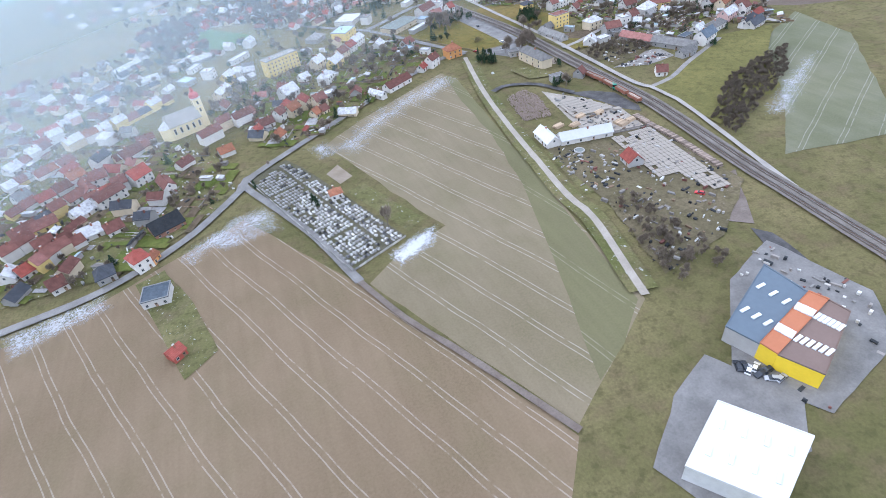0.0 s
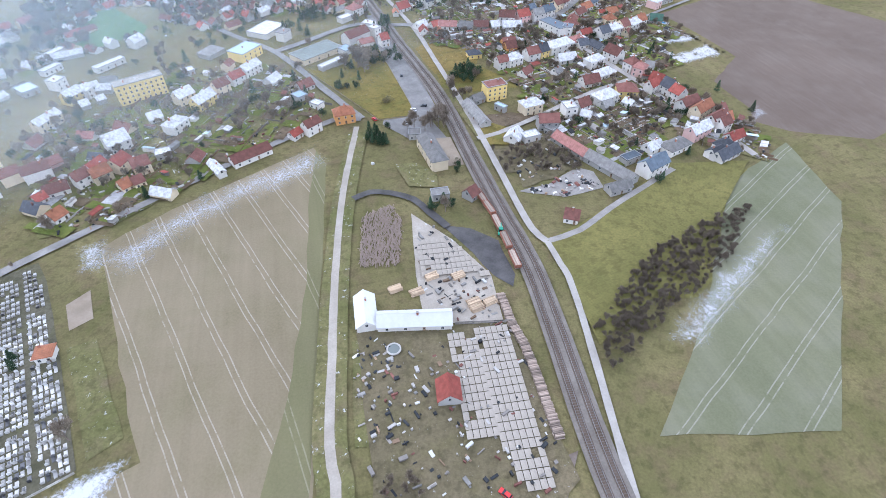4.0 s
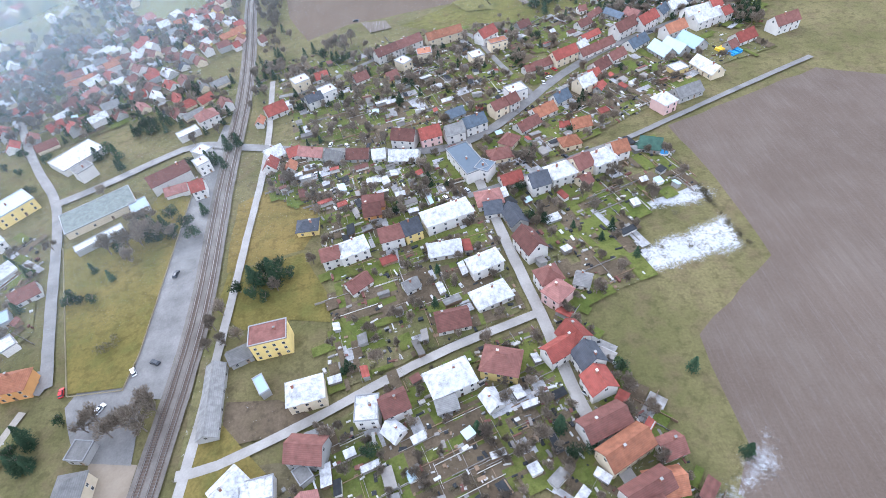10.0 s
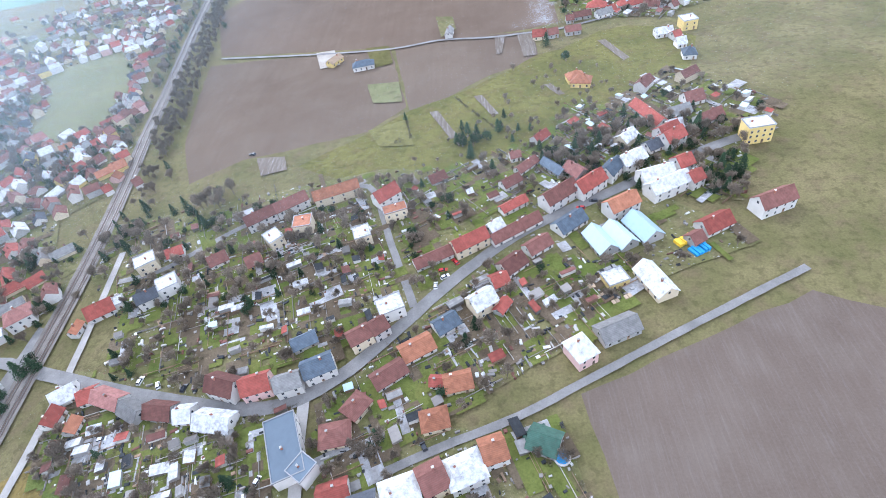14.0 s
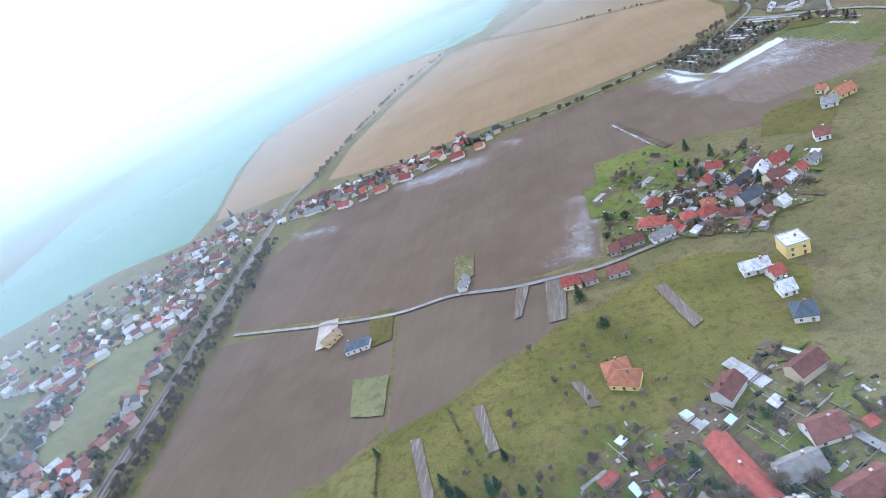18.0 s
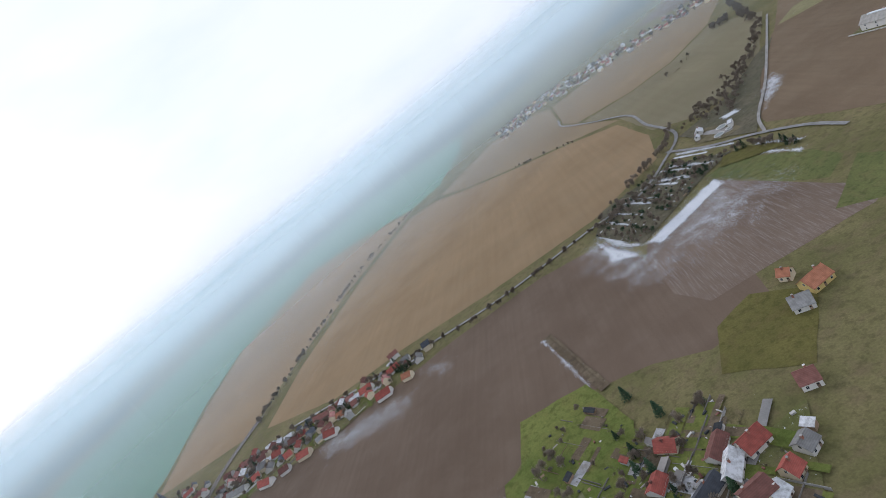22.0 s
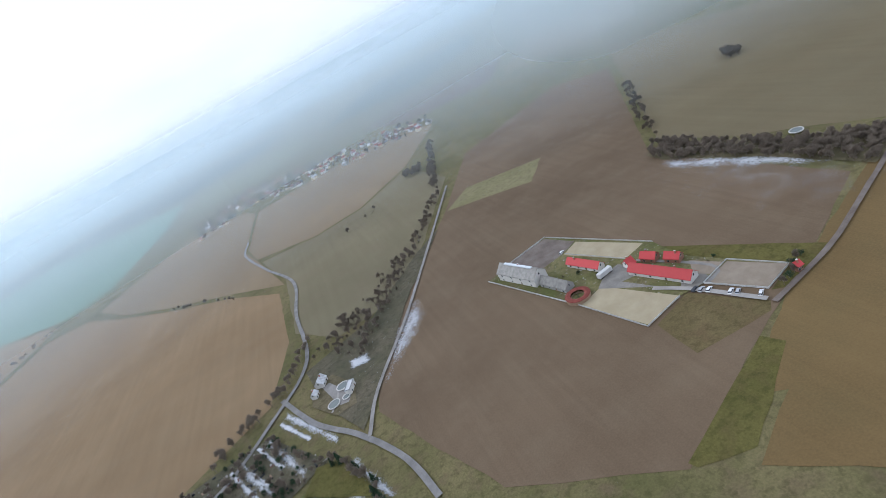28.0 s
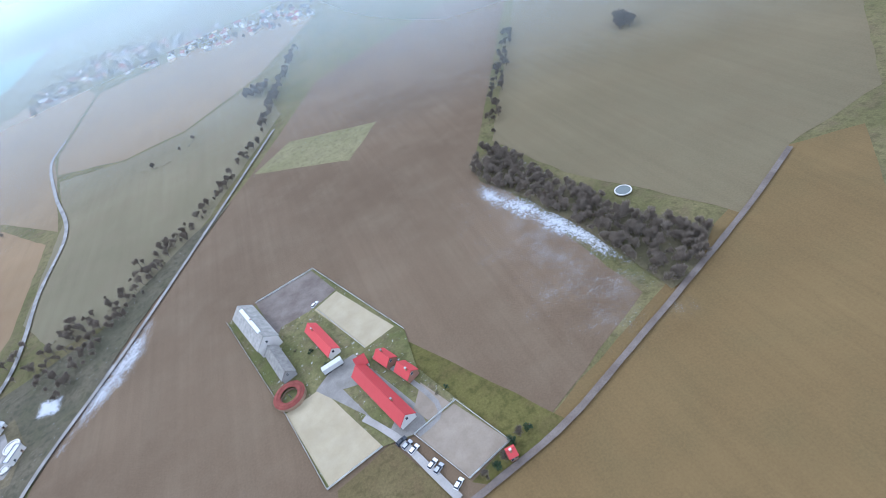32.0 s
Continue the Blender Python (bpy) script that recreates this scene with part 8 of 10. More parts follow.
house(-350.4, 274.8, 45, 8.5, 4.8, 1, "w", "g", "G", near=False, words="barn")
house(-344.4, 281.0, 45, 8.5, 5.2, 1, "w", "g", "G", near=False, words="barn")
house(-338.4, 287.1, 43, 8.5, 4.6, 1, "w", "g", "G", near=False, words="barn")
house(-298.4, 254.1, 16, 7.9, 5.3, 1, "w", "g", "G", near=False, words="barn")
house(-290.8, 256.5, 15, 7.9, 5.4, 1, "w", "g", "G", near=False, words="barn")
house(-283.2, 258.8, 17, 7.9, 4.8, 1, "w", "g", "G", near=False, words="barn")
house(-330.7, 234.4, 17, 8.2, 5.4, 1, "w", "w", "G", near=False)
house(-322.8, 236.7, 15, 8.2, 5.0, 1, "w", "w", "G", near=False)
house(-200.6, 355.1, 39, 8.6, 6.1, 1, "o", "w", "G", near=False)
house(-193.9, 360.6, 39, 8.6, 5.9, 1, "o", "w", "G", near=False)
house(-187.1, 366.1, 40, 8.6, 5.8, 1, "d", "y", "G", near=False)
house(-180.4, 371.6, 38, 8.6, 5.8, 2, "o", "w", "G", near=False)
house(-169.2, 384.4, 50, 8.9, 5.6, 1, "w", "p", "G", near=False)
house(-161.0, 394.0, 139, 7.9, 5.9, 2, "w", "w", "G", near=False)
house(-111.1, 398.2, 36, 8.6, 5.6, 1, "o", "y", "G", near=False)
house(-104.0, 403.2, 34, 8.6, 6.2, 1, "o", "y", "G", near=False)
house(-269.8, 201.1, 32, 4.5, 4.9, 1, "w", "g", "G", near=False, words="barn")
house(-262.1, 206.0, 32, 4.5, 4.8, 1, "w", "g", "G", near=False, words="barn")
house(-262.6, 182.9, 30, 4.5, 5.3, 1, "w", "g", "G", near=False, words="barn")
house(-255.1, 187.2, 31, 4.5, 4.6, 1, "w", "g", "G", near=False, words="barn")
house(-254.8, 210.9, 355, 8.5, 4.6, 1, "g", "g", "G", near=False, words="barn")
house(-255.6, 200.7, 355, 8.6, 5.2, 1, "w", "g", "G", near=False, words="barn")
house(-211.0, 366.7, 29, 7.8, 6.3, 1, "o", "w", "G", near=False)
house(-204.1, 370.5, 31, 7.8, 5.6, 1, "d", "w", "G", near=False)
house(-197.3, 374.4, 31, 7.8, 6.0, 1, "w", "w", "G", near=False)
house(-190.4, 378.2, 29, 7.8, 6.2, 2, "g", "p", "G", near=False)
house(-183.6, 382.1, 29, 7.8, 5.6, 1, "o", "w", "G", near=False)
house(-176.7, 385.9, 29, 7.8, 6.1, 1, "d", "w", "G", near=False)
house(-169.9, 389.7, 29, 7.8, 6.4, 1, "w", "y", "G", near=False)
house(-172.6, 423.0, 116, 8.8, 6.1, 2, "s", "y", "G", near=False)
house(-163.2, 428.2, 34, 7.6, 6.1, 2, "w", "w", "G", near=False)
house(-153.7, 433.4, 33, 7.8, 5.8, 1, "o", "w", "G", near=False)
house(-144.3, 438.6, 119, 8.4, 6.5, 1, "w", "p", "G", near=False)
house(-134.9, 443.8, 124, 7.9, 6.0, 1, "d", "c", "G", near=False)
house(-277.1, 545.5, 30, 9.1, 6.2, 2, "w", "c", "G", near=False)
house(-269.4, 550.3, 31, 9.1, 5.7, 2, "d", "w", "G", near=False)
house(-261.6, 555.2, 33, 9.1, 6.2, 1, "w", "w", "G", near=False)
house(-253.8, 560.0, 31, 9.1, 5.8, 1, "d", "w", "G", near=False)
house(-246.1, 564.8, 32, 9.1, 6.2, 2, "g", "y", "G", near=False)
house(-238.3, 569.7, 33, 9.1, 6.1, 2, "w", "w", "G", near=False)
house(-221.6, 583.8, 121, 8.8, 5.8, 1, "w", "w", "G", near=False)
house(-212.9, 588.2, 27, 8.0, 6.2, 2, "d", "w", "G", near=False)
house(-204.2, 592.5, 20, 7.8, 6.3, 2, "w", "p", "G", near=False)
house(-195.5, 596.9, 27, 7.6, 6.5, 2, "r", "w", "G", near=False)
house(-186.8, 601.2, 27, 7.9, 6.4, 1, "w", "w", "G", near=False)
house(-178.1, 605.5, 114, 8.8, 5.7, 2, "d", "w", "G", near=False)
house(-340.5, 554.6, 88, 7.7, 6.1, 2, "w", "w", "G", near=False)
house(-328.1, 553.8, 84, 7.5, 5.9, 1, "g", "w", "G", near=False)
house(-315.8, 553.0, 83, 8.5, 5.8, 2, "d", "w", "G", near=False)
house(-303.4, 552.2, 90, 7.7, 6.4, 1, "w", "w", "G", near=False)
house(-291.0, 551.5, 85, 8.7, 5.7, 2, "d", "y", "G", near=False)
house(-351.0, 492.3, 17, 8.6, 6.1, 1, "w", "w", "G", near=False)
house(-342.6, 494.6, 15, 8.6, 5.9, 2, "g", "w", "G", near=False)
house(-334.2, 496.9, 14, 8.6, 5.8, 2, "w", "c", "G", near=False)
house(-325.8, 499.2, 15, 8.6, 6.4, 2, "d", "c", "G", near=False)
house(-140.0, 423.6, 56, 5.5, 6.1, 2, "w", "p", "G", near=False)
house(-136.9, 428.3, 55, 5.5, 5.7, 2, "g", "w", "G", near=False)
house(-133.8, 432.9, 56, 5.5, 5.9, 1, "r", "p", "G", near=False)
house(-130.6, 437.6, 55, 5.5, 6.1, 1, "w", "w", "G", near=False)
house(-127.5, 442.2, 57, 5.5, 6.4, 2, "d", "y", "G", near=False)
house(-128.9, 457.6, 62, 5.8, 6.0, 2, "p", "c", "G", near=False)
house(-126.2, 462.9, 64, 5.8, 6.1, 2, "d", "c", "G", near=False)
house(-123.6, 468.2, 62, 5.8, 6.2, 1, "d", "c", "G", near=False)
house(-121.0, 473.5, 63, 5.8, 6.3, 2, "p", "p", "G", near=False)
house(-100.5, 380.9, 41, 4.5, 5.8, 1, "r", "w", "G", near=False)
house(-83.5, 383.5, 41, 4.5, 5.8, 1, "d", "w", "G", near=False)
house(-100.4, 392.1, 84, 4.7, 6.5, 1, "o", "p", "G", near=False)
house(-258.7, 510.4, 53, 8.4, 6.1, 2, "d", "w", "G", near=False)
house(-253.6, 517.2, 55, 8.4, 6.4, 1, "w", "w", "G", near=False)
house(-248.5, 524.0, 53, 8.4, 5.7, 2, "g", "w", "G", near=False)
house(-243.5, 530.8, 53, 8.4, 5.8, 1, "d", "c", "G", near=False)
house(-238.4, 537.6, 54, 8.4, 6.1, 2, "d", "w", "G", near=False)
house(-285.8, 626.7, 93, 8.2, 6.3, 2, "w", "w", "G", near=False)
house(-271.5, 625.4, 83, 7.6, 6.0, 1, "d", "w", "G", near=False)
house(-257.2, 624.1, 89, 8.0, 6.4, 2, "g", "w", "G", near=False)
house(-242.9, 622.8, 350, 8.9, 6.5, 1, "w", "y", "G", near=False)
house(-228.6, 621.5, 349, 7.6, 5.7, 1, "d", "w", "G", near=False)
house(-214.3, 620.2, 357, 7.6, 6.0, 2, "w", "p", "G", near=False)
house(-200.0, 619.0, 86, 8.3, 6.0, 2, "d", "w", "G", near=False)
house(-189.9, 622.3, 148, 8.2, 5.9, 1, "w", "y", "G", near=False)
house(-184.2, 630.2, 144, 8.3, 6.3, 1, "d", "w", "G", near=False)
house(-178.4, 638.2, 54, 8.2, 5.6, 1, "w", "w", "G", near=False)
house(-172.6, 646.1, 58, 8.3, 5.8, 2, "g", "w", "G", near=False)
house(-166.9, 654.1, 148, 8.1, 6.2, 1, "w", "w", "G", near=False)
house(-161.1, 662.0, 135, 8.1, 5.7, 1, "d", "c", "G", near=False)
house(-149.2, 404.3, 333, 7.7, 5.7, 1, "w", "w", "G", near=False)
house(-136.9, 397.9, 72, 8.6, 6.0, 1, "d", "y", "G", near=False)
house(-124.7, 391.5, 61, 7.5, 5.9, 1, "w", "y", "G", near=False)
house(243.2, 509.5, 27, 4.5, 5.6, 1, "d", "w", "G", near=False)
house(251.1, 513.6, 27, 4.5, 5.6, 1, "w", "w", "G", near=False)
house(204.5, 518.8, 15, 5.5, 6.5, 1, "r", "w", "G", near=False)

# ---- church ----
church(-301.0, 123.6, 20)
chapel(-238.4, 794.8)
# ---- cemetery ----
cemetery([(-271, 35), (-254, 48), (-248, 38), (-234, -1), (-221, -41), (-243, -50)], -72.1)
house(-237.1, 2.1, 0, 5.5, 5, 1, "o", "w", "H", words="cemetery_chapel", where="of the cemetery")
fence("cemetery_wall", "low grey boundary wall of the cemetery", [(-273, 39), (-244, -53), (-219, -43)], 1.3, "stone", 3.0)
fence("garden_wall", "low pale wall round the park lawn", [(-140, 202), (-105, 127), (-86, 127), (-85, 141), (-90, 228)], 0.9, "sand", 3.0)
# ---- works halls ----
slab_hall("warehouse", [(-124, -125), (-123, -140), (-150, -148), (-153, -139)], 6, "roof_sheet_deep", "wall_g", "wide warehouse with a blue-grey sheet roof", 3)
slab_hall("warehouse", [(-123, -140), (-121, -145), (-149, -153), (-150, -148)], 6.5, "orange_roofing", "yellow_sheet", "warehouse with an orange-brown roof and yellow front", 5)
slab_hall("warehouse", [(-121, -145), (-120, -151), (-144, -163), (-149, -153)], 6.2, "umber_roofing", "yellow_sheet", "warehouse with a dark brown roof and yellow front", 6)
slab_hall("factory_hall", [(-173, -157), (-161, -174), (-180, -183), (-192, -167)], 6, "roof_sheet_white", "white_paint", "long white factory hall with roof vents", 4)
# ---- timber yard ----
log_heap([(-126, 48), (-112, 53), (-110, 42), (-116, 15), (-131, 18)], 900, 5)
log_stack(-83.1, -10.9, 357, 3, 0)
log_stack(-83.2, -13.7, 357, 3, 1)
log_stack(-83.3, -16.5, 357, 3, 2)
log_stack(-83.5, -19.4, 357, 3, 3)
log_stack(-83.6, -22.2, 357, 3, 4)
log_stack(-83.5, -24.8, 5, 3, 5)
log_stack(-83.2, -27.5, 5, 3, 6)
log_stack(-83.0, -30.1, 5, 3, 7)
log_stack(-82.7, -32.8, 5, 3, 8)
log_stack(-82.7, -35.5, 358, 3, 9)
log_stack(-82.8, -38.3, 358, 3, 10)
log_stack(-83.0, -41.1, 358, 3, 11)
log_stack(-83.1, -43.9, 358, 3, 12)
log_stack(-83.2, -46.6, 355, 3, 13)
log_stack(-83.4, -49.1, 355, 3, 14)
log_stack(-83.7, -51.6, 355, 3, 15)
log_stack(-83.9, -54.1, 355, 3, 16)
log_stack(-84.1, -56.6, 357, 3, 17)
log_stack(-84.2, -58.9, 357, 3, 18)
log_stack(-84.3, -61.2, 357, 3, 19)
log_stack(-84.5, -63.5, 357, 3, 20)
log_stack(-84.6, -65.8, 357, 3, 21)
log_stack(-93.7, -10.6, 12, 5, 0, True)
log_stack(-88.0, -11.8, 12, 5, 1, True)
log_stack(-93.4, -13.6, 12, 5, 2, True)
log_stack(-105.5, 5.7, 12, 5, 3, True)
log_stack(-95.5, 3.6, 12, 5, 4, True)
log_stack(-120.2, 2.8, 12, 5, 5, True)
log_stack(-112.7, -0.7, 12, 5, 6, True)
wagon(-72.5, 47.1, 276, 0)
wagon(-71.6, 38.6, 276, 1)
wagon(-71.4, 28.2, 270, 2)
wagon(-71.5, 16.8, 268, 3)
wagon(-71.9, 5.5, 268, 4)
loader(-71.7, 22.6, 70)
slab_field([(-107, -21), (-96, -23), (-101, -64), (-112, -61)], -96, 11)
slab_field([(-105, 28), (-93, 23), (-84, 1), (-110, 7)], -96, 12)
slab_field([(-97, -21), (-86, -24), (-90, -58), (-91, -80), (-100, -81), (-102, -56)], -96, 13)
fence("yard_wall", "dark boundary fence of the timber yard", [(-103, -19), (-83, -23)], 1.8, "timber_grey", 3.0)
pool(-125.7, -24.4, 2.0, "small murky green garden pond in the grass")
# ---- riding farm ----
house(492.0, 812.9, 288, 30.4, 10.0, 2, "c", "w", "G", words="riding_hall", where="of the riding farm")
house(499.2, 786.7, 285, 19.5, 6.0, 1, "c", "g", "G", words="hay_barn", where="of the riding farm")
house(518.1, 787.3, 287, 21.6, 5.2, 1, "R", "w", "G", words="stable", where="of the riding farm")
house(533.1, 746.0, 288, 31.9, 6.2, 1, "R", "w", "G", words="stable", where="of the riding farm")
house(539.0, 760.9, 294, 7.6, 5.0, 1, "R", "d", "G", words="stable", where="of the riding farm")
house(544.2, 750.1, 294, 7.2, 5.0, 1, "R", "d", "G", words="stable", where="of the riding farm")
house(530.2, 765.5, 3, 4.1, 5.0, 1, "R", "w", "G", words="outbuilding", where="of the riding farm")
house(562.4, 702.2, 358, 2.4, 3.0, 1, "R", "d", "G", words="outbuilding", where="of the riding farm")
ridge_light = tagged(new("ridge_skylight"), "long pale ridge skylight on the riding hall roof", "skylight")
ridge_light.matrix_world = pose(492.0, 812.9, 0, 0, 0, 288)
part("glazing", boxes("glazing", [(-11.0, 11.0, -0.8, 0.8, 9.1, 9.75)], ("skylight",)), ridge_light)
horse_walker(500.3, 768.2, 6.3)
trailer(519.1, 771.3, 7)
car(533.3, 726.1, 20, "dark")
car(534.6, 723.8, 23, "silver")
car(536.1, 721.1, 26, "white")
car(539.7, 713.2, 29, "white")
car(540.9, 710.8, 32, "silver")
car(544.5, 703.2, 35, "white")
car(518.9, 813.2, 38, "white")
fence("paddock_fence", "pale wooden rail fence of the riding farm", [(523, 840), (550, 772)], 1.2, "white_paint" , 4.0)
fence("paddock_fence", "pale wooden rail fence of the riding farm", [(523, 840), (492, 836)], 1.2, "white_paint" , 4.0)
fence("paddock_fence", "pale wooden rail fence of the riding farm", [(497, 762), (506, 724), (527, 728)], 1.2, "white_paint" , 4.0)
fence("paddock_fence", "pale wooden rail fence of the riding farm", [(538, 726), (548, 703), (564, 707), (555, 730), (538, 726)], 1.2, "white_paint" , 4.0)
fence("paddock_fence", "pale wooden rail fence of the riding farm", [(477, 832), (497, 762)], 1.2, "white_paint" , 4.0)
fence("paddock_fence", "pale wooden rail fence of the riding farm", [(519, 810), (533, 773)], 1.2, "white_paint" , 4.0)
# ---- waterworks, pond ----
pool(375.2, 823.0, 3.3, "round concrete settling tank of the waterworks")
pool(368.2, 811.5, 3.3, "round concrete settling tank of the waterworks")
pool(375.6, 811.2, 1.9, "small round concrete tank of the waterworks")
house(364.0, 838.5, 64, 7.0, 5.5, 1, "w", "w", "G", words="pump_house", where="of the waterworks")
house(359.0, 829.5, 60, 4.0, 3.4, 1, "w", "w", "G", words="pump_house", where="of the waterworks")
house(379.4, 815.5, 64, 8.5, 3.2, 1, "W", "w", "F", words="filter_house", where="of the waterworks")
pool(661.4, 782.6, 3.2, "round pond with pale ice at the wood edge")
# ---- cars and street things ----
car(-107.5, 128.7, 110, "red")
car(-91.1, 121.0, 64, "white")
car(-84.6, 133.7, 125, "white")
car(-82.7, 177.6, 85, "dark")
car(-78.0, 136.6, 154, "dark")
car(62.3, 108.4, 42, "white")
car(-26.9, 253.9, 82, "white")
car(-18.9, 251.4, 118, "white")
car(-7.8, 249.1, 77, "dark")
car(-21.8, 399.8, 167, "dark")
car(29.3, 213.7, 68, "white")
car(26.6, 202.9, 124, "white")
car(88.1, 289.8, 27, "white")
car(92.5, 297.4, 122, "red")
car(116.0, 314.5, 142, "dark")
car(122.9, 318.8, 123, "white")
car(138.7, 328.4, 118, "dark")
car(161.7, 338.4, 105, "red")
car(80.9, 220.6, 115, "dark")
car(36.0, 205.9, 115, "silver")
car(84.3, 285.6, 88, "white")
car(87.3, 293.4, 10, "red")
car(118.4, 311.6, 140, "white")
car(147.2, 321.3, 170, "red")
car(153.2, 324.8, 170, "dark")
car(-154.8, -149.3, 63, "dark")
car(-152.6, -150.8, 27, "white")
car(-150.8, -152.8, 175, "dark")
car(-149.5, -156.4, 10, "silver")
car(-156.3, -148.4, 65, "dark")
car(-154.7, -150.7, 32, "white")
car(-153.1, -153.1, 179, "dark")
car(-151.7, -155.5, 147, "silver")
car(-31.2, 231.5, 10, "white")
car(-80.5, 80.2, 88, "white")
car(-105.4, -78.4, 125, "red")
stack("tarp_stack", "stack of sacks under bright yellow sheeting", 181.6, 295.1, 25, 7, 4, 2.2, "tarp_yellow")
stack("tarp_stack", "stack of pallets under bright blue sheeting", 185.6, 289.8, 25, 7, 5, 2.0, "tarp_blue")
stack("pallet_stack", "stack of pale sawn planks in the yard", 145.1, 271.9, 20, 3, 2, 1.6, "log_pale")
stack("pallet_stack", "stack of pale sawn planks in the yard", 149.7, 268.8, 20, 3, 2, 1.6, "log_pale")
stack("pallet_stack", "stack of pale sawn planks in the yard", 154.4, 270.5, 20, 3, 2, 1.6, "log_pale")
stack("pallet_stack", "stack of pale sawn planks in the yard", 142.9, 276.9, 20, 3, 2, 1.6, "log_pale")
pool(121.8, 213.8, 2.0, "round blue garden pool", "tarp_blue")
stack("polytunnel", "green polytunnel beside the field", 115.3, 220.8, 20, 8, 5, 2.4, "roof_green")
stack("hay_bale", "white wrapped bale on the grass", -115.0, 86.9, 10, 1.6, 1.4, 1.3, "white_paint")
clutter([(-54, 48), (-39, 50), (-20, 59), (-14, 54), (-15, 41), (-35, 39)], 90, 131)
clutter([(-137, -12), (-85, -23), (-84, -80), (-117, -103), (-148, -109), (-140, -69)], 420, 132)
clutter([(-105, 45), (-92, 24), (-83, 1), (-86, -22), (-113, -16)], 120, 133)
clutter([(-43, 97), (-19, 96), (-6, 69), (-35, 53), (-51, 50)], 60, 134)
clutter([(-139, -17), (-125, -18), (-123, -31), (-128, -58), (-143, -55)], 60, 135)
clutter([(256, 779), (271, 816), (307, 820), (329, 820), (359, 773), (335, 763), (278, 725)], 260, 136)
clutter([(-132, -121), (-107, -112), (-100, -145), (-112, -161), (-147, -170), (-159, -149)], 120, 137)
# ---- hand-placed trees ----
tree(-110.9, 195.5, "conifer", 0.8, 0)
tree(-87.4, 258.3, "conifer", 0.8, 1)
tree(-121.2, 170.2, "conifer", 0.7, 2)
tree(-100.9, 199.3, "conifer", 0.6, 3)
tree(-10.4, 126.0, "conifer", 0.6, 4)
tree(-11.7, 123.5, "conifer", 0.55, 5)
tree(-108.3, 102.7, "conifer", 0.9, 6)
tree(-112.1, 105.6, "conifer", 0.7, 7)
tree(-105.5, 103.3, "conifer", 0.75, 8)
tree(-79.5, 82.0, "shrub", 1.3, 9)
tree(-76.5, 76.2, "shrub", 1.4, 10)
tree(-112.4, 114.0, "conifer", 0.9, 11)
tree(-108.6, 110.6, "conifer", 0.9, 12)
tree(-106.4, 105.0, "conifer", 0.8, 13)
tree(-92.2, 53.2, "conifer", 0.9, 14)
tree(-89.4, 48.8, "conifer", 0.8, 15)
tree(-95.9, 46.5, "conifer", 0.7, 16)
tree(-73.8, 78.8, "shrub", 1.4, 17)
tree(-108.9, 179.0, "conifer", 0.7, 18)
tree(-118.4, 184.6, "conifer", 0.7, 19)
tree(-102.3, 209.3, "conifer", 0.9, 20)
tree(-80.0, 213.5, "conifer", 0.9, 21)
tree(-96.3, 199.8, "conifer", 0.8, 22)
tree(-51.1, 353.7, "conifer", 0.9, 23)
tree(-46.0, 357.6, "conifer", 0.9, 24)
tree(-39.3, 351.4, "conifer", 0.8, 25)
tree(101.3, 392.4, "conifer", 0.9, 26)
tree(98.4, 396.2, "conifer", 0.8, 27)
tree(105.9, 390.0, "conifer", 0.85, 28)
tree(121.4, 402.7, "conifer", 0.7, 29)
tree(127.7, 388.6, "conifer", 0.6, 30)
tree(133.7, 387.1, "conifer", 0.6, 31)
tree(66.4, 414.2, "conifer", 0.6, 32)
tree(-84.2, 250.0, "conifer", 0.9, 33)
tree(-78.7, 246.9, "conifer", 0.9, 34)
tree(-83.3, 252.6, "conifer", 0.8, 35)
tree(210.4, 336.8, "conifer", 1, 36)
tree(212.7, 329.4, "conifer", 1, 37)
tree(207.4, 321.9, "conifer", 0.9, 38)
tree(-42.6, 266.1, "conifer", 0.7, 39)
tree(-119.7, 293.5, "conifer", 0.9, 40)
tree(-111.3, 289.0, "conifer", 0.9, 41)
tree(-119.8, 286.8, "conifer", 0.8, 42)
tree(99.2, 263.7, "conifer", 0.8, 43)
tree(95.5, 257.2, "conifer", 0.8, 44)
tree(51.6, 206.5, "conifer", 0.6, 45)
tree(5.2, 200.9, "shrub", 1.2, 46)
tree(8.7, 306.8, "shrub", 1.5, 47)
tree(98.9, 382.9, "conifer", 1, 48)
tree(102.1, 374.3, "conifer", 0.8, 49)
tree(95.3, 384.0, "conifer", 0.9, 50)
tree(161.2, 495.7, "conifer", 0.8, 51)
tree(210.6, 369.5, "conifer", 0.9, 52)
tree(123.7, 378.9, "conifer", 0.6, 53)
tree(119.0, 392.4, "conifer", 0.7, 54)
tree(164.5, 462.1, "shrub", 2.5, 55)
tree(-223.0, -31.9, "bare", 1.1, 56)
tree(-247.6, 3.5, "conifer", 0.7, 57)
tree(-246.5, -0.3, "conifer", 0.6, 58)
tree(-270.9, 32.0, "conifer", 0.6, 59)
tree(14.8, 40.6, "conifer", 0.6, 60)
tree(38.1, 55.5, "conifer", 0.6, 61)
tree(-38.4, 255.9, "conifer", 0.5, 62)
tree(-32.2, 257.0, "conifer", 0.6, 63)
tree(8.2, 285.8, "conifer", 0.7, 64)
tree(-74.4, 119.5, "bare", 1.3, 65)
tree(-72.7, 111.6, "bare", 1.1, 66)
tree(-78.0, 115.1, "bare", 1, 67)
tree(-88.3, 115.1, "bare", 1.2, 68)
tree(-83.3, 110.7, "bare", 1.1, 69)
tree(-92.1, 113.4, "bare", 1, 70)
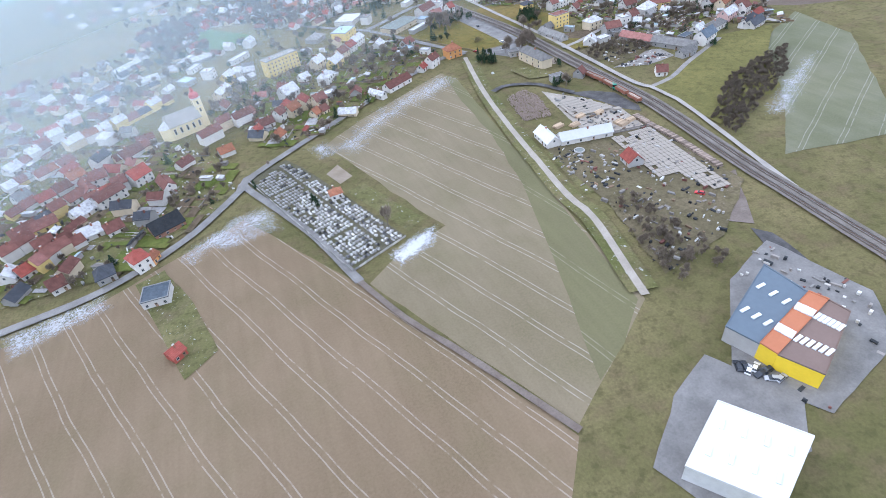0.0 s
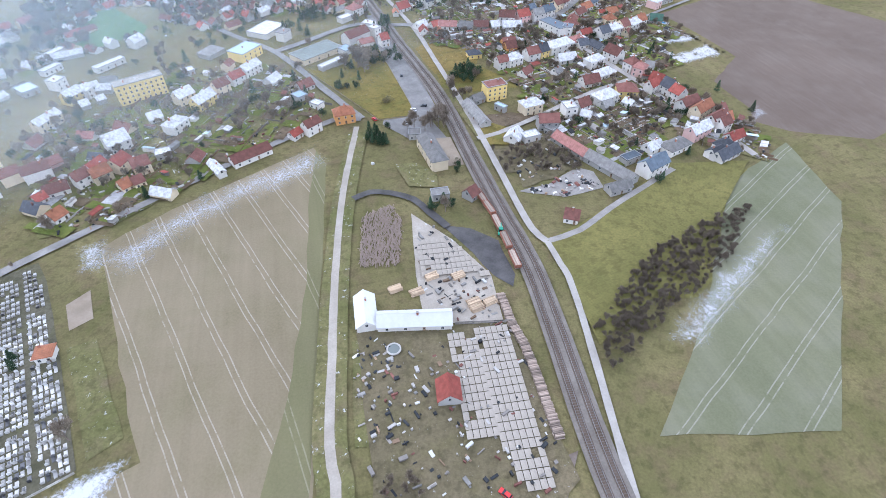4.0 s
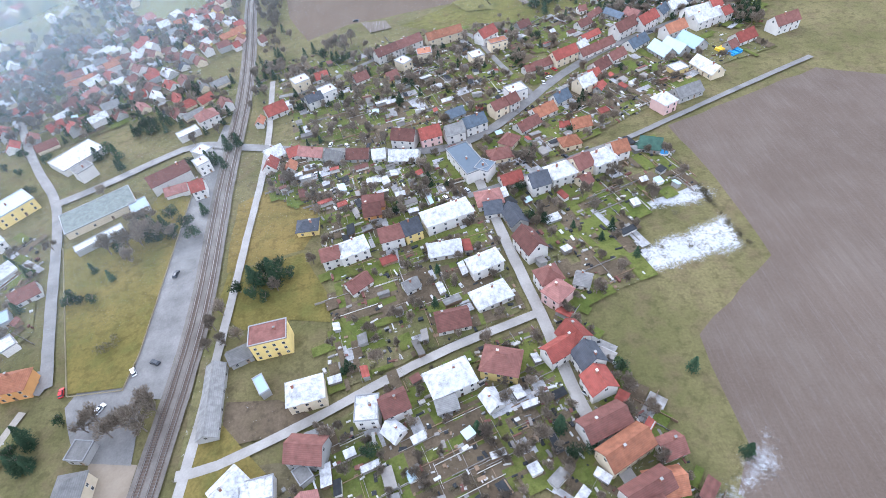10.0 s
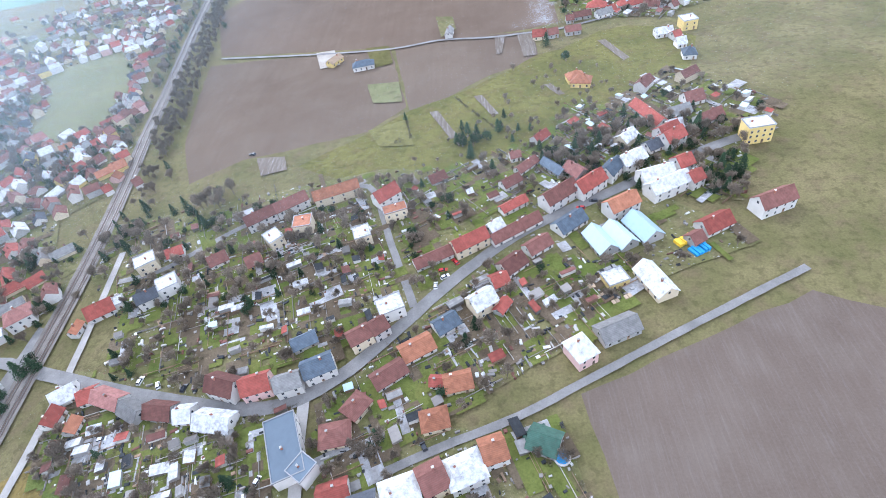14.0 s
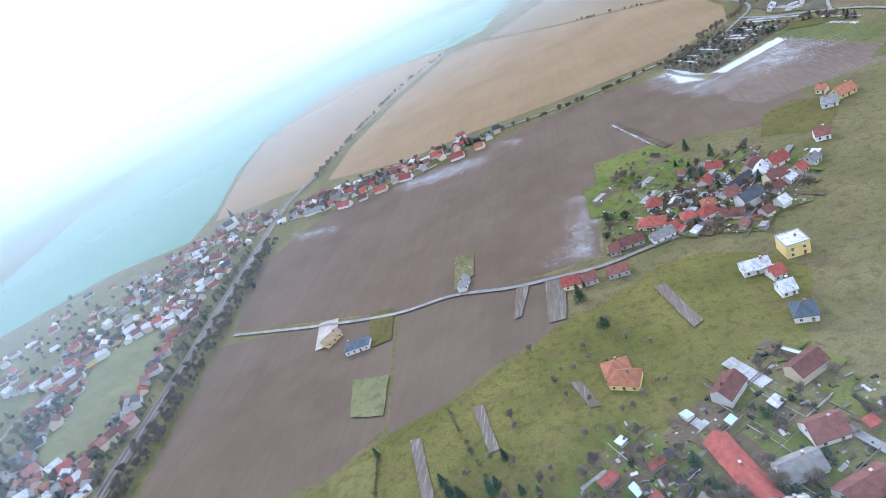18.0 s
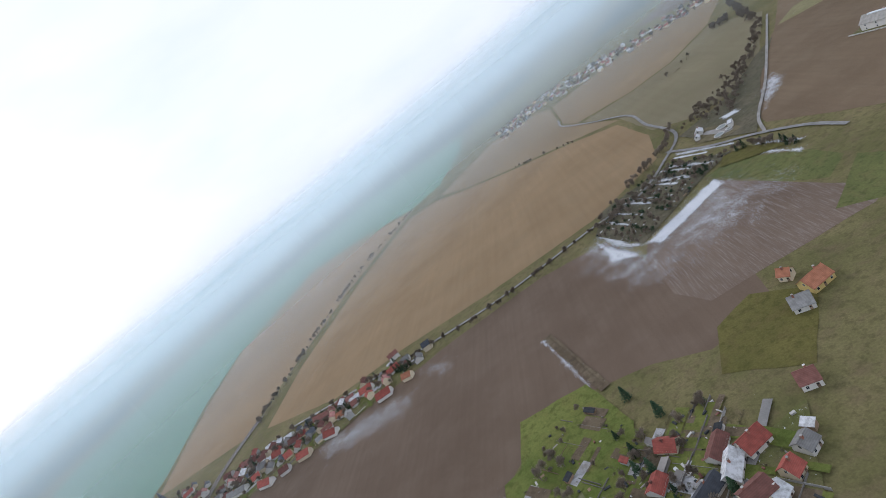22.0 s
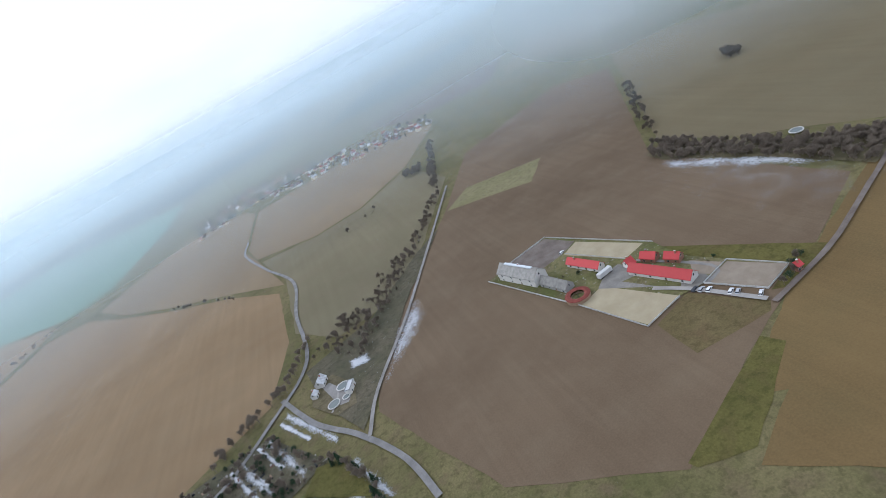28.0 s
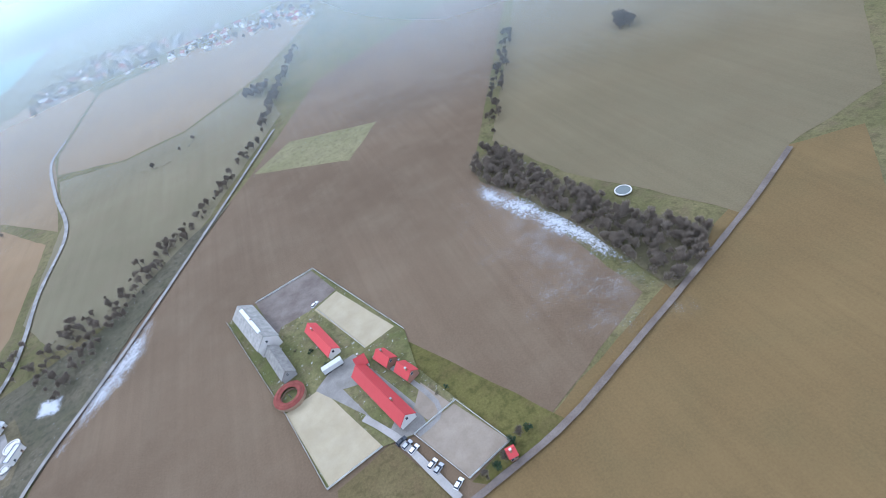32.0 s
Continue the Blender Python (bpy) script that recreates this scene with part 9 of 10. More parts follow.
tree(-80.9, 113.8, "bare", 1, 71)
tree(-59.5, 147.5, "bare", 1.1, 72)
tree(-57.7, 153.4, "bare", 1, 73)
tree(-29.6, 135.4, "bare", 0.9, 74)
tree(-39.2, 162.6, "bare", 0.9, 75)
tree(-15.1, 261.3, "bare", 1, 76)
tree(-35.2, 269.6, "bare", 1, 77)
tree(-26.3, 265.5, "bare", 0.9, 78)
tree(44.0, 301.1, "bare", 1, 79)
tree(37.8, 309.6, "bare", 0.9, 80)
tree(92.1, 253.5, "bare", 0.9, 81)
tree(63.8, 219.1, "bare", 1.1, 82)
tree(67.4, 223.0, "bare", 1, 83)
tree(19.1, 209.1, "bare", 1.1, 84)
tree(16.2, 205.5, "bare", 1, 85)
tree(4.5, 143.3, "bare", 0.8, 86)
tree(-26.9, 174.2, "bare", 0.8, 87)
tree(81.7, 192.2, "bare", 1, 88)
tree(83.8, 182.9, "bare", 0.9, 89)
tree(97.5, 206.7, "bare", 0.9, 90)
tree(46.2, 95.3, "bare", 1, 91)
tree(41.4, 91.7, "bare", 0.9, 92)
tree(-53.8, 164.1, "evergreen", 1, 0)
tree(-47.6, 161.1, "evergreen", 1.1, 1)
tree(-43.1, 158.4, "evergreen", 0.8, 2)
tree(-87.4, 251.7, "conifer", 1, 3)
tree(-121.7, 167.6, "evergreen", 0.9, 4)
tree(-111.8, 168.2, "evergreen", 0.8, 5)
tree(-112.3, 195.9, "evergreen", 1, 6)
tree(-94.3, 212.6, "evergreen", 1.2, 7)
tree(-94.7, 201.9, "bare", 1.2, 8)
tree(-90.0, 198.7, "bare", 1.2, 9)
tree(-133.2, 292.5, "evergreen", 1.1, 10)
tree(-128.4, 294.4, "evergreen", 1.1, 11)
tree(-137.0, 287.3, "conifer", 1, 12)
tree(-133.6, 257.2, "conifer", 0.9, 13)
tree(-177.1, 240.2, "evergreen", 1.2, 14)
tree(-173.0, 241.6, "evergreen", 1, 15)
tree(-98.1, 144.9, "shrub", 2.6, 16)
tree(-95.2, 147.2, "shrub", 2.2, 17)
tree(-54.3, 140.4, "bare", 0.9, 18)
tree(-50.0, 142.5, "bare", 0.9, 19)
tree(-59.8, 138.6, "bare", 0.9, 20)
tree(-108.5, 209.5, "bare", 1.3, 21)
tree(-103.4, 211.8, "bare", 1.3, 22)
tree(-104.2, 202.1, "bare", 1.2, 23)
tree(-94.7, 254.8, "bare", 1.2, 24)
tree(-175.1, 152.7, "bare", 1.2, 25)
tree(-170.7, 164.0, "evergreen", 1, 26)
tree(-152.1, 148.2, "bare", 1.2, 27)
tree(-135.0, 139.2, "evergreen", 0.9, 28)
tree(-172.9, 177.7, "bare", 1.2, 29)
tree(-143.5, 201.1, "bare", 1, 30)
tree(-102.4, 117.7, "evergreen", 0.7, 31)
tree(-112.8, 107.9, "evergreen", 1, 32)
tree(-108.6, 103.9, "evergreen", 0.9, 33)
tree(-9.5, 124.4, "evergreen", 0.7, 34)
tree(-28.5, 362.0, "evergreen", 1.2, 35)
tree(-22.5, 364.5, "bare", 1.2, 36)
tree(-32.4, 358.9, "bare", 1.2, 37)
tree(7.9, 282.5, "evergreen", 1, 38)
tree(-9.8, 337.6, "bare", 1.2, 39)
tree(-39.8, 172.9, "evergreen", 1.1, 40)
tree(-34.7, 168.5, "evergreen", 1, 41)
tree(-113.2, 107.1, "evergreen", 0.9, 42)
tree(-108.6, 104.0, "evergreen", 1, 43)
tree(-109.7, 111.3, "conifer", 1, 44)
tree(-102.2, 201.8, "evergreen", 1.2, 45)
tree(-80.8, 198.3, "evergreen", 1.1, 46)
tree(-84.7, 227.7, "bare", 1.3, 47)
tree(-75.4, 112.8, "bare", 1.4, 48)
tree(-70.4, 117.0, "bare", 1.3, 49)
tree(-79.6, 113.5, "bare", 1.3, 50)
tree(-75.4, 74.2, "evergreen", 0.6, 51)
tree(-90.2, 42.5, "bare", 1, 52)
tree(-86.4, 45.0, "evergreen", 0.8, 53)
tree(-94.4, 44.9, "evergreen", 0.7, 54)
tree(-122.2, 171.6, "evergreen", 0.8, 55)
tree(-117.6, 168.9, "evergreen", 0.8, 56)
tree(-201.5, 155.9, "evergreen", 1.1, 57)
tree(-149.1, 152.6, "conifer", 1, 58)
tree(-171.5, 177.9, "conifer", 1, 59)
tree(-163.8, 158.1, "bare", 1.2, 60)
tree(-174.6, 151.3, "bare", 1.2, 61)
tree(-186.8, 159.1, "bare", 1.2, 62)
tree(-200.1, 113.3, "bare", 1, 63)
tree(-224.0, 171.3, "evergreen", 1, 64)
tree(-147.4, 187.3, "conifer", 0.9, 65)
tree(-219.4, 220.9, "evergreen", 1.1, 66)
tree(-213.4, 205.3, "evergreen", 1.1, 67)
tree(-213.3, 231.6, "conifer", 1.1, 68)
tree(-125.3, 298.5, "conifer", 1.1, 69)
tree(-75.1, 264.0, "conifer", 1, 70)
tree(-77.3, 70.5, "evergreen", 0.6, 71)
tree(10.6, 37.7, "evergreen", 0.9, 72)
tree(94.0, 111.2, "conifer", 0.8, 73)
tree(98.0, 85.2, "conifer", 0.8, 74)
tree(28.8, 99.8, "conifer", 0.7, 75)
tree(-38.8, 349.2, "evergreen", 1.2, 76)
tree(-36.0, 354.3, "bare", 1.2, 77)
tree(105.4, 382.5, "evergreen", 1.2, 78)
tree(110.7, 383.7, "evergreen", 1.1, 79)
tree(59.3, 183.1, "evergreen", 0.9, 80)
tree(64.5, 180.2, "evergreen", 0.9, 81)
tree(58.5, 201.4, "evergreen", 1, 82)
tree(62.7, 203.1, "evergreen", 0.9, 83)
tree(-134.6, 286.1, "evergreen", 1.2, 84)
tree(-128.7, 286.9, "evergreen", 1, 85)
tree(-96.7, 251.6, "evergreen", 1, 86)
tree(-107.1, 195.4, "bare", 1.4, 87)
tree(-102.9, 197.3, "bare", 1.4, 88)
tree(-115.4, 194.1, "bare", 1.3, 89)
tree(-104.1, 187.9, "bare", 1.3, 90)
tree(-100.1, 201.9, "bare", 1.3, 91)
tree(-173.8, 243.1, "evergreen", 1.1, 92)
tree(-137.6, 221.2, "bare", 1.1, 93)
tree(-134.5, 236.0, "bare", 1, 94)
tree(-217.5, 294.6, "bare", 1.1, 95)
tree(-135.1, 256.6, "conifer", 0.8, 96)
tree(-99.5, 269.7, "bare", 1, 97)
tree(-24.4, 304.0, "bare", 1.1, 98)
tree(-20.9, 312.8, "bare", 1.1, 99)
tree(155.4, 482.2, "conifer", 1.2, 100)
tree(203.6, 353.1, "evergreen", 1.1, 101)
tree(0.4, 248.4, "bare", 1, 102)
tree(113.1, 176.9, "shrub", 1.2, 103)
tree(111.7, 158.4, "shrub", 1.2, 104)
tree(126.0, 187.6, "shrub", 0.8, 105)
tree(102.6, 160.3, "shrub", 1, 106)
tree(98.0, 380.2, "evergreen", 1.2, 107)
tree(103.8, 379.3, "evergreen", 1.1, 108)
tree(101.9, 369.2, "conifer", 1, 109)
tree(117.3, 389.8, "conifer", 1, 110)
tree(160.0, 493.2, "evergreen", 1.1, 111)
tree(164.0, 457.5, "evergreen", 1.1, 112)
tree(62.8, 391.7, "shrub", 1.8, 113)
tree(-26.2, 353.2, "bare", 1.3, 114)
tree(-34.3, 356.4, "bare", 1.2, 115)
tree(-25.9, 356.9, "bare", 1.2, 116)
tree(177.5, 542.2, "evergreen", 1.2, 117)
tree(185.6, 541.6, "evergreen", 1, 118)
tree(231.2, 603.4, "conifer", 1, 119)
tree(240.7, 585.6, "conifer", 1, 120)
tree(-100.6, 607.6, "evergreen", 1, 121)
tree(164.1, 372.4, "bare", 0.9, 122)
tree(210.5, 367.2, "conifer", 1.2, 123)
tree(243.6, 534.6, "bare", 1.1, 124)
tree(123.3, 419.6, "bare", 0.7, 125)
tree(134.7, 391.0, "bare", 0.7, 126)
tree(131.4, 454.3, "bare", 0.7, 127)
tree(152.0, 393.5, "bare", 0.9, 128)
tree(170.4, 336.0, "evergreen", 0.8, 129)
CLEAR.append([(-97, -294), (-85, -134), (-83, -95), (-81, -69), (-73, -2), (-73, 39), (-73, 81), (-73, 150), (-81, 229), (-88, 310), (-98, 380), (-109, 440), (-120, 510), (-139, 620), (-153, 710), (-166, 800), (-154, 800), (-141, 710), (-127, 620), (-108, 510), (-97, 440), (-86, 380), (-76, 310), (-69, 229), (-61, 151), (-61, 81), (-61, 39), (-61, -3), (-69, -70), (-71, -96), (-74, -135), (-85, -295)])
CLEAR.append([(-117, 131), (-134, 173), (-151, 215), (-164, 241), (-186, 269), (-215, 311), (-237, 351), (-252, 394), (-269, 461), (-280, 515), (-274, 515), (-263, 461), (-246, 394), (-231, 349), (-209, 307), (-180, 265), (-158, 237), (-145, 213), (-128, 171), (-111, 131)])
CLEAR.append([(-71, 330), (-62, 253), (-60, 187), (-59, 118), (-60, 72), (-55, 72), (-53, 118), (-54, 187), (-56, 253), (-65, 330)])
CLEAR.append([(-60, 99), (-48, 101), (-21, 112), (16, 128), (53, 141), (54, 136), (18, 123), (-19, 107), (-46, 96), (-59, 93)])
CLEAR.append([(41, 251), (45, 210), (51, 171), (57, 139), (61, 112), (64, 98), (71, 77), (72, 59), (73, 46), (67, 45), (66, 58), (66, 76), (58, 96), (55, 111), (51, 138), (45, 170), (39, 209), (35, 251)])
CLEAR.append([(-161, 236), (-130, 256), (-98, 274), (-69, 265), (-21, 251), (24, 242), (47, 250), (69, 270), (90, 291), (121, 314), (163, 335), (207, 354), (243, 366), (246, 359), (209, 347), (166, 328), (124, 308), (95, 285), (74, 265), (51, 244), (24, 235), (-23, 244), (-71, 257), (-96, 264), (-126, 248), (-157, 229)])
CLEAR.append([(74, 275), (63, 310), (49, 353), (29, 350), (-9, 334), (-40, 311), (-60, 306), (-61, 311), (-43, 316), (-11, 339), (27, 355), (53, 357), (67, 311), (79, 276)])
CLEAR.append([(35, 204), (57, 211), (83, 221), (110, 230), (132, 240), (156, 252), (185, 264), (217, 278), (219, 273), (187, 260), (158, 247), (134, 236), (112, 225), (85, 217), (59, 207), (37, 199)])
CLEAR.append([(-247, 570), (-207, 586), (-179, 589), (-168, 561), (-147, 506), (-139, 462), (-169, 448), (-199, 464), (-207, 499)])
CLEAR.append([(-273, 275), (-291, 324), (-264, 363), (-236, 317), (-238, 294)])
tree(534.8, 733.1, "shrub", 0.9, 0)
tree(537.4, 733.5, "evergreen", 0.4, 1)
tree(531.9, 741.9, "shrub", 0.8, 2)
tree(535.6, 742.9, "evergreen", 0.4, 3)
tree(550.6, 736.3, "shrub", 0.8, 4)
tree(554.4, 736.5, "evergreen", 0.35, 5)
tree(564.3, 706.4, "evergreen", 0.6, 6)
tree(567.4, 706.7, "bare", 0.6, 7)
tree(556.9, 701.5, "evergreen", 0.6, 8)
tree(560.4, 701.9, "bare", 0.6, 9)
tree(512.0, 785.6, "evergreen", 0.45, 10)
tree(515.7, 786.6, "bare", 0.5, 11)
tree(505.8, 791.1, "shrub", 0.9, 12)
tree(516.4, 774.2, "evergreen", 0.4, 13)
tree(552.7, 700.2, "bare", 0.6, 14)
tree(570.8, 707.4, "evergreen", 0.5, 15)
for k, (x, y) in enumerate(((-50, 170), (-46, 172), (-42, 170.5), (-38.5, 169), (-48, 167), (-44, 166.5), (-40, 165.5))):
    tree(x, y, ("conifer", "evergreen")[k % 2], 1.1 + 0.07 * (k % 3), k)
for k, (x, y) in enumerate(((-97, 199), (-93, 203), (-89, 199), (-104, 206), (-85, 206), (-80, 262), (-76, 266), (-150, 268), (-145, 272), (-139, 267), (-133, 292), (-127, 290))):
    tree(x, y, ("evergreen", "conifer")[k % 2], 1.1 + 0.08 * (k % 3), k + 3)
# ---- gardens ----
gardens([(-64, 263), (35, 243), (49, 140), (18, 129), (-19, 115), (-17, 145), (-20, 162), (-32, 222), (-60, 245)], 15, 41, houses=0, sheds=26, trees=24, shrubs=130, scraps=1000, firs=5, beds=225)
gardens([(-20, 105), (16, 121), (51, 133), (58, 98), (30, 70), (10, 58), (-5, 68)], 20, 42, houses=0, sheds=24, trees=20, shrubs=130, scraps=840, firs=4, beds=189)
gardens([(44, 227), (124, 225), (129, 192), (99, 183), (92, 147), (72, 141), (62, 137)], 20, 43, houses=0, sheds=16, trees=19, shrubs=90, scraps=520, firs=6, beds=117)
gardens([(50, 243), (104, 291), (156, 293), (170, 281), (134, 254), (53, 210), (44, 225)], 25, 44, houses=0, sheds=16, trees=17, shrubs=90, scraps=840, firs=3, beds=189)
gardens([(-56, 302), (-12, 314), (54, 350), (75, 279), (48, 259), (0, 249), (-45, 262)], 15, 45, houses=0, sheds=30, trees=27, shrubs=114, scraps=1040, firs=4, beds=234)
gardens([(-55, 237), (18, 230), (33, 194), (-7, 195), (-51, 221)], 15, 46, houses=0, sheds=22, trees=19, shrubs=98, scraps=840, firs=2, beds=189)
gardens([(-257, 67), (-229, 69), (-194, 95), (-157, 123), (-131, 156), (-155, 211), (-216, 223), (-239, 178), (-288, 158)], 60, 47, houses=10, sheds=26, trees=40, shrubs=106, scraps=1000, firs=12, beds=225)
gardens([(-375, -3), (-333, -5), (-304, 12), (-280, 29), (-282, 74), (-325, 135), (-423, 214)], 60, 48, houses=14, sheds=20, trees=27, shrubs=90, scraps=720, firs=5, beds=162)
gardens([(69, 351), (148, 383), (217, 433), (255, 387), (243, 367), (195, 360), (112, 326), (75, 317)], 35, 49, houses=6, sheds=22, trees=19, shrubs=74, scraps=760, firs=6, beds=171)
gardens([(-179, 332), (-139, 376), (-122, 405), (-135, 493), (-179, 508), (-201, 434), (-238, 423)], 60, 50, houses=49, sheds=0, trees=100, shrubs=20, scraps=180, firs=8, beds=90, far=True)
gardens([(-92, 352), (-17, 346), (37, 356), (66, 363), (98, 336), (78, 305), (93, 285), (-54, 288), (-80, 316)], 25, 171, houses=0, sheds=0, trees=25, shrubs=140, scraps=468, firs=5, beds=234, far=True)
gardens([(124, 356), (165, 377), (217, 390), (233, 367), (212, 314), (166, 330)], 35, 172, houses=0, sheds=0, trees=40, shrubs=140, scraps=234, firs=4, beds=117, far=True)
gardens([(-164, 571), (-145, 535), (-125, 480), (-126, 440), (-119, 392), (-156, 397), (-217, 452), (-163, 443), (-134, 456), (-141, 501)], 40, 151, houses=26, sheds=0, trees=50, shrubs=20, scraps=54, firs=8, beds=27, far=True)
gardens([(-224, 459), (-336, 631), (-203, 602), (-227, 709), (-160, 671), (-145, 535), (-126, 440), (-119, 392), (-156, 397)], 40, 51, houses=76, sheds=0, trees=100, shrubs=20, scraps=144, firs=8, beds=72, far=True)
gardens([(177, 599), (214, 616), (244, 549), (284, 560), (262, 510), (213, 509), (171, 513)], 45, 52, houses=0, sheds=8, trees=14, shrubs=66, scraps=160, firs=6, beds=70)
gardens([(-423, 214), (-325, 140), (-300, 238), (-219, 283), (-172, 363), (-255, 450), (-313, 370), (-399, 290), (-441, 295)], 50, 53, houses=76, sheds=0, trees=150, shrubs=20, scraps=108, firs=6, beds=54, far=True)
gardens([(-199, 349), (-84, 335), (-82, 284), (-139, 307), (-186, 282)], 40, 54, houses=26, sheds=0, trees=80, shrubs=20, scraps=54, firs=6, beds=27, far=True)
gardens([(-352, 385), (-263, 419), (-106, 441), (-102, 378), (-165, 325), (-237, 327)], 40, 55, houses=45, sheds=0, trees=120, shrubs=20, scraps=54, firs=8, beds=27, far=True)
gardens([(-71, 351), (56, 369), (163, 346), (209, 291), (132, 266), (51, 263), (-59, 290)], 20, 56, houses=0, sheds=10, trees=16, shrubs=10, scraps=520, firs=6, beds=117)
gardens([(-125, 762), (-24, 779), (63, 803), (87, 763), (17, 734), (-81, 724)], 30, 57, houses=15, sheds=0, trees=40, shrubs=20, scraps=72, firs=0, beds=36, far=True)
gardens([(200, 547), (226, 573), (259, 581), (263, 546), (239, 497), (194, 517)], 50, 58, houses=4, sheds=16, trees=14, shrubs=50, scraps=400, firs=6, beds=90)
gardens([(-259, 371), (-120, 362), (-108, 335), (-117, 296), (-191, 309), (-204, 284)], 25, 60, houses=4, sheds=10, trees=12, shrubs=74, scraps=320, firs=6, beds=72)
gardens([(-446, 529), (-472, 752), (-222, 709), (-174, 606), (-253, 535), (-278, 455), (-264, 380), (-313, 357)], 40, 61, houses=57, sheds=0, trees=150, shrubs=20, scraps=126, firs=8, beds=63, far=True)
gardens([(64, 145), (88, 70), (73, 39), (53, 62), (38, 103)], 50, 62, houses=0, sheds=14, trees=11, shrubs=58, scraps=320, firs=3, beds=72)
gardens([(147, 389), (165, 410), (182, 393), (187, 362), (170, 337), (141, 336)], 35, 59, houses=0, sheds=10, trees=12, shrubs=50, scraps=320, firs=4, beds=72)
gardens([(-300, 660), (-215, 640), (-165, 700), (-150, 760), (-190, 815), (-250, 815), (-330, 740)], 40, 63, houses=55, trees=90, shrubs=20, scraps=60, firs=10, beds=40, far=True)
gardens([(-140, 738), (-20, 748), (100, 768), (112, 780), (0, 786), (-130, 790)], 8, 64, houses=42, trees=60, shrubs=20, scraps=50, firs=6, beds=40, far=True)
grove("tree_belt", "bare trees along the west side of the railway", [(-98, 385), (-110, 440), (-121, 510), (-140, 620), (-150, 700), (-158, 700), (-147, 610), (-128, 510), (-116, 440), (-104, 385)], 130, 434, ("bare", "bare", "shrub", "conifer"), 0.5, 0.95)
grove("tree_belt", "dark bare trees in the town", [(-330, 150), (-250, 250), (-190, 330), (-150, 330), (-190, 250), (-260, 170)], 30, 435, ("bare", "bare", "evergreen"), 0.7, 1.1)
# ---- woods, hedges and tree belts ----
grove("wood", "bare grey-brown deciduous wood at the field edge", [(620, 860), (640, 865), (644, 828), (651, 794), (653, 773), (669, 740), (652, 727), (639, 726), (638, 746), (635, 775), (628, 811), (618, 841)], 420, 413, ("bare", "bare", "bare", "bare", "shrub"), 0.5, 0.85)
grove("wood", "dark trees over the allotments", [(256, 779), (271, 816), (307, 820), (329, 820), (359, 773), (335, 763), (278, 725)], 330, 414, ("bare", "bare", "shrub", "evergreen", "shrub"), 0.35, 0.8)
grove("wood", "bare tree belt along the stream", [(362, 872), (371, 884), (383, 902), (398, 900), (430, 934), (464, 962), (484, 988), (489, 982), (440, 906), (416, 872), (392, 838), (385, 850), (376, 862)], 190, 415, ("bare", "bare", "bare", "shrub"), 0.4, 0.85)
grove("tree_belt", "bare trees and scrub along the railway", [(-86, 388), (-99, 450), (-109, 520), (-127, 630), (-136, 700), (-122, 700), (-108, 620), (-88, 510), (-79, 440), (-74, 388)], 300, 416, ("bare", "bare", "bare", "shrub"), 0.5, 0.95)
grove("tree_belt", "dark bare river wood behind the sports pitch", [(-342, 360), (-314, 397), (-268, 421), (-247, 363), (-282, 361), (-293, 332), (-280, 285), (-306, 273)], 170, 417, ("bare", "bare", "bare", "evergreen"), 0.8, 1.3)
grove("tree_belt", "dark bare trees beside the pitch", [(-258, 418), (-214, 403), (-201, 337), (-206, 289), (-230, 305)], 70, 418, ("bare", "bare", "evergreen"), 0.8, 1.3)
grove("tree_belt", "tall bare trees round the church green", [(-292, 117), (-274, 190), (-244, 168), (-253, 135), (-279, 116)], 14, 419, ("bare", "bare", "evergreen"), 0.8, 1.2)
grove("tree_belt", "bare trees in the town gardens", [(-351, 220), (-313, 370), (-276, 280), (-300, 238), (-338, 182)], 30, 420, ("bare", "bare", "evergreen"), 0.8, 1.2)
far_houses([(173, 1641), (278, 1769), (432, 1619), (531, 1539), (642, 1430), (618, 1334), (516, 1409), (427, 1456), (297, 1567), (213, 1497)], 30, 77, 120, (3, 4, 4, 4, 5, 5, 6, 7, 8, 8))
grove("tree_belt", "dark trees between far houses", [(173, 1641), (278, 1769), (432, 1619), (531, 1539), (642, 1430), (618, 1334), (516, 1409), (427, 1456), (297, 1567), (213, 1497)], 160, 422, ("bare",), 0.8, 1.3)
grove("tree_belt", "dark riverside trees beyond the pitch", [(-259, 355), (-268, 472), (-240, 539), (-208, 497), (-217, 392), (-221, 329)], 130, 423, ("bare", "bare", "bare", "conifer"), 0.7, 1.2)
grove("scrub", "brown brushwood in a rough yard", [(-43, 87), (-20, 95), (-7, 67), (-23, 57), (-42, 59)], 80, 424, ("shrub", "shrub", "bare"), 0.35, 0.7)
grove("scrub", "brown brushwood by the meadow", [(-57, -33), (-22, -5), (16, 8), (40, 12), (11, -15), (-27, -34), (-59, -50)], 650, 425, ("shrub", "bare", "bare", "bare"), 0.25, 0.5)
grove("scrub", "bare brushwood round the timber yard", [(-140, -69), (-128, -64), (-125, -116), (-134, -114), (-140, -91)], 100, 426, ("shrub", "bare"), 0.3, 0.6)
grove("scrub", "bare brushwood by the track", [(-142, -79), (-134, -89), (-136, -110), (-147, -115), (-147, -95)], 70, 427, ("shrub", "bare"), 0.3, 0.6)
grove("scrub", "brown brushwood before the long barn", [(-57, 84), (-46, 85), (-21, 71), (-19, 57), (-55, 63)], 70, 428, ("shrub", "shrub", "bare"), 0.35, 0.7)
grove("tree_belt", "bare trees behind the station", [(-107, 318), (-67, 410), (-62, 351), (-75, 297), (-96, 264)], 50, 429, ("bare", "conifer"), 0.5, 0.9)
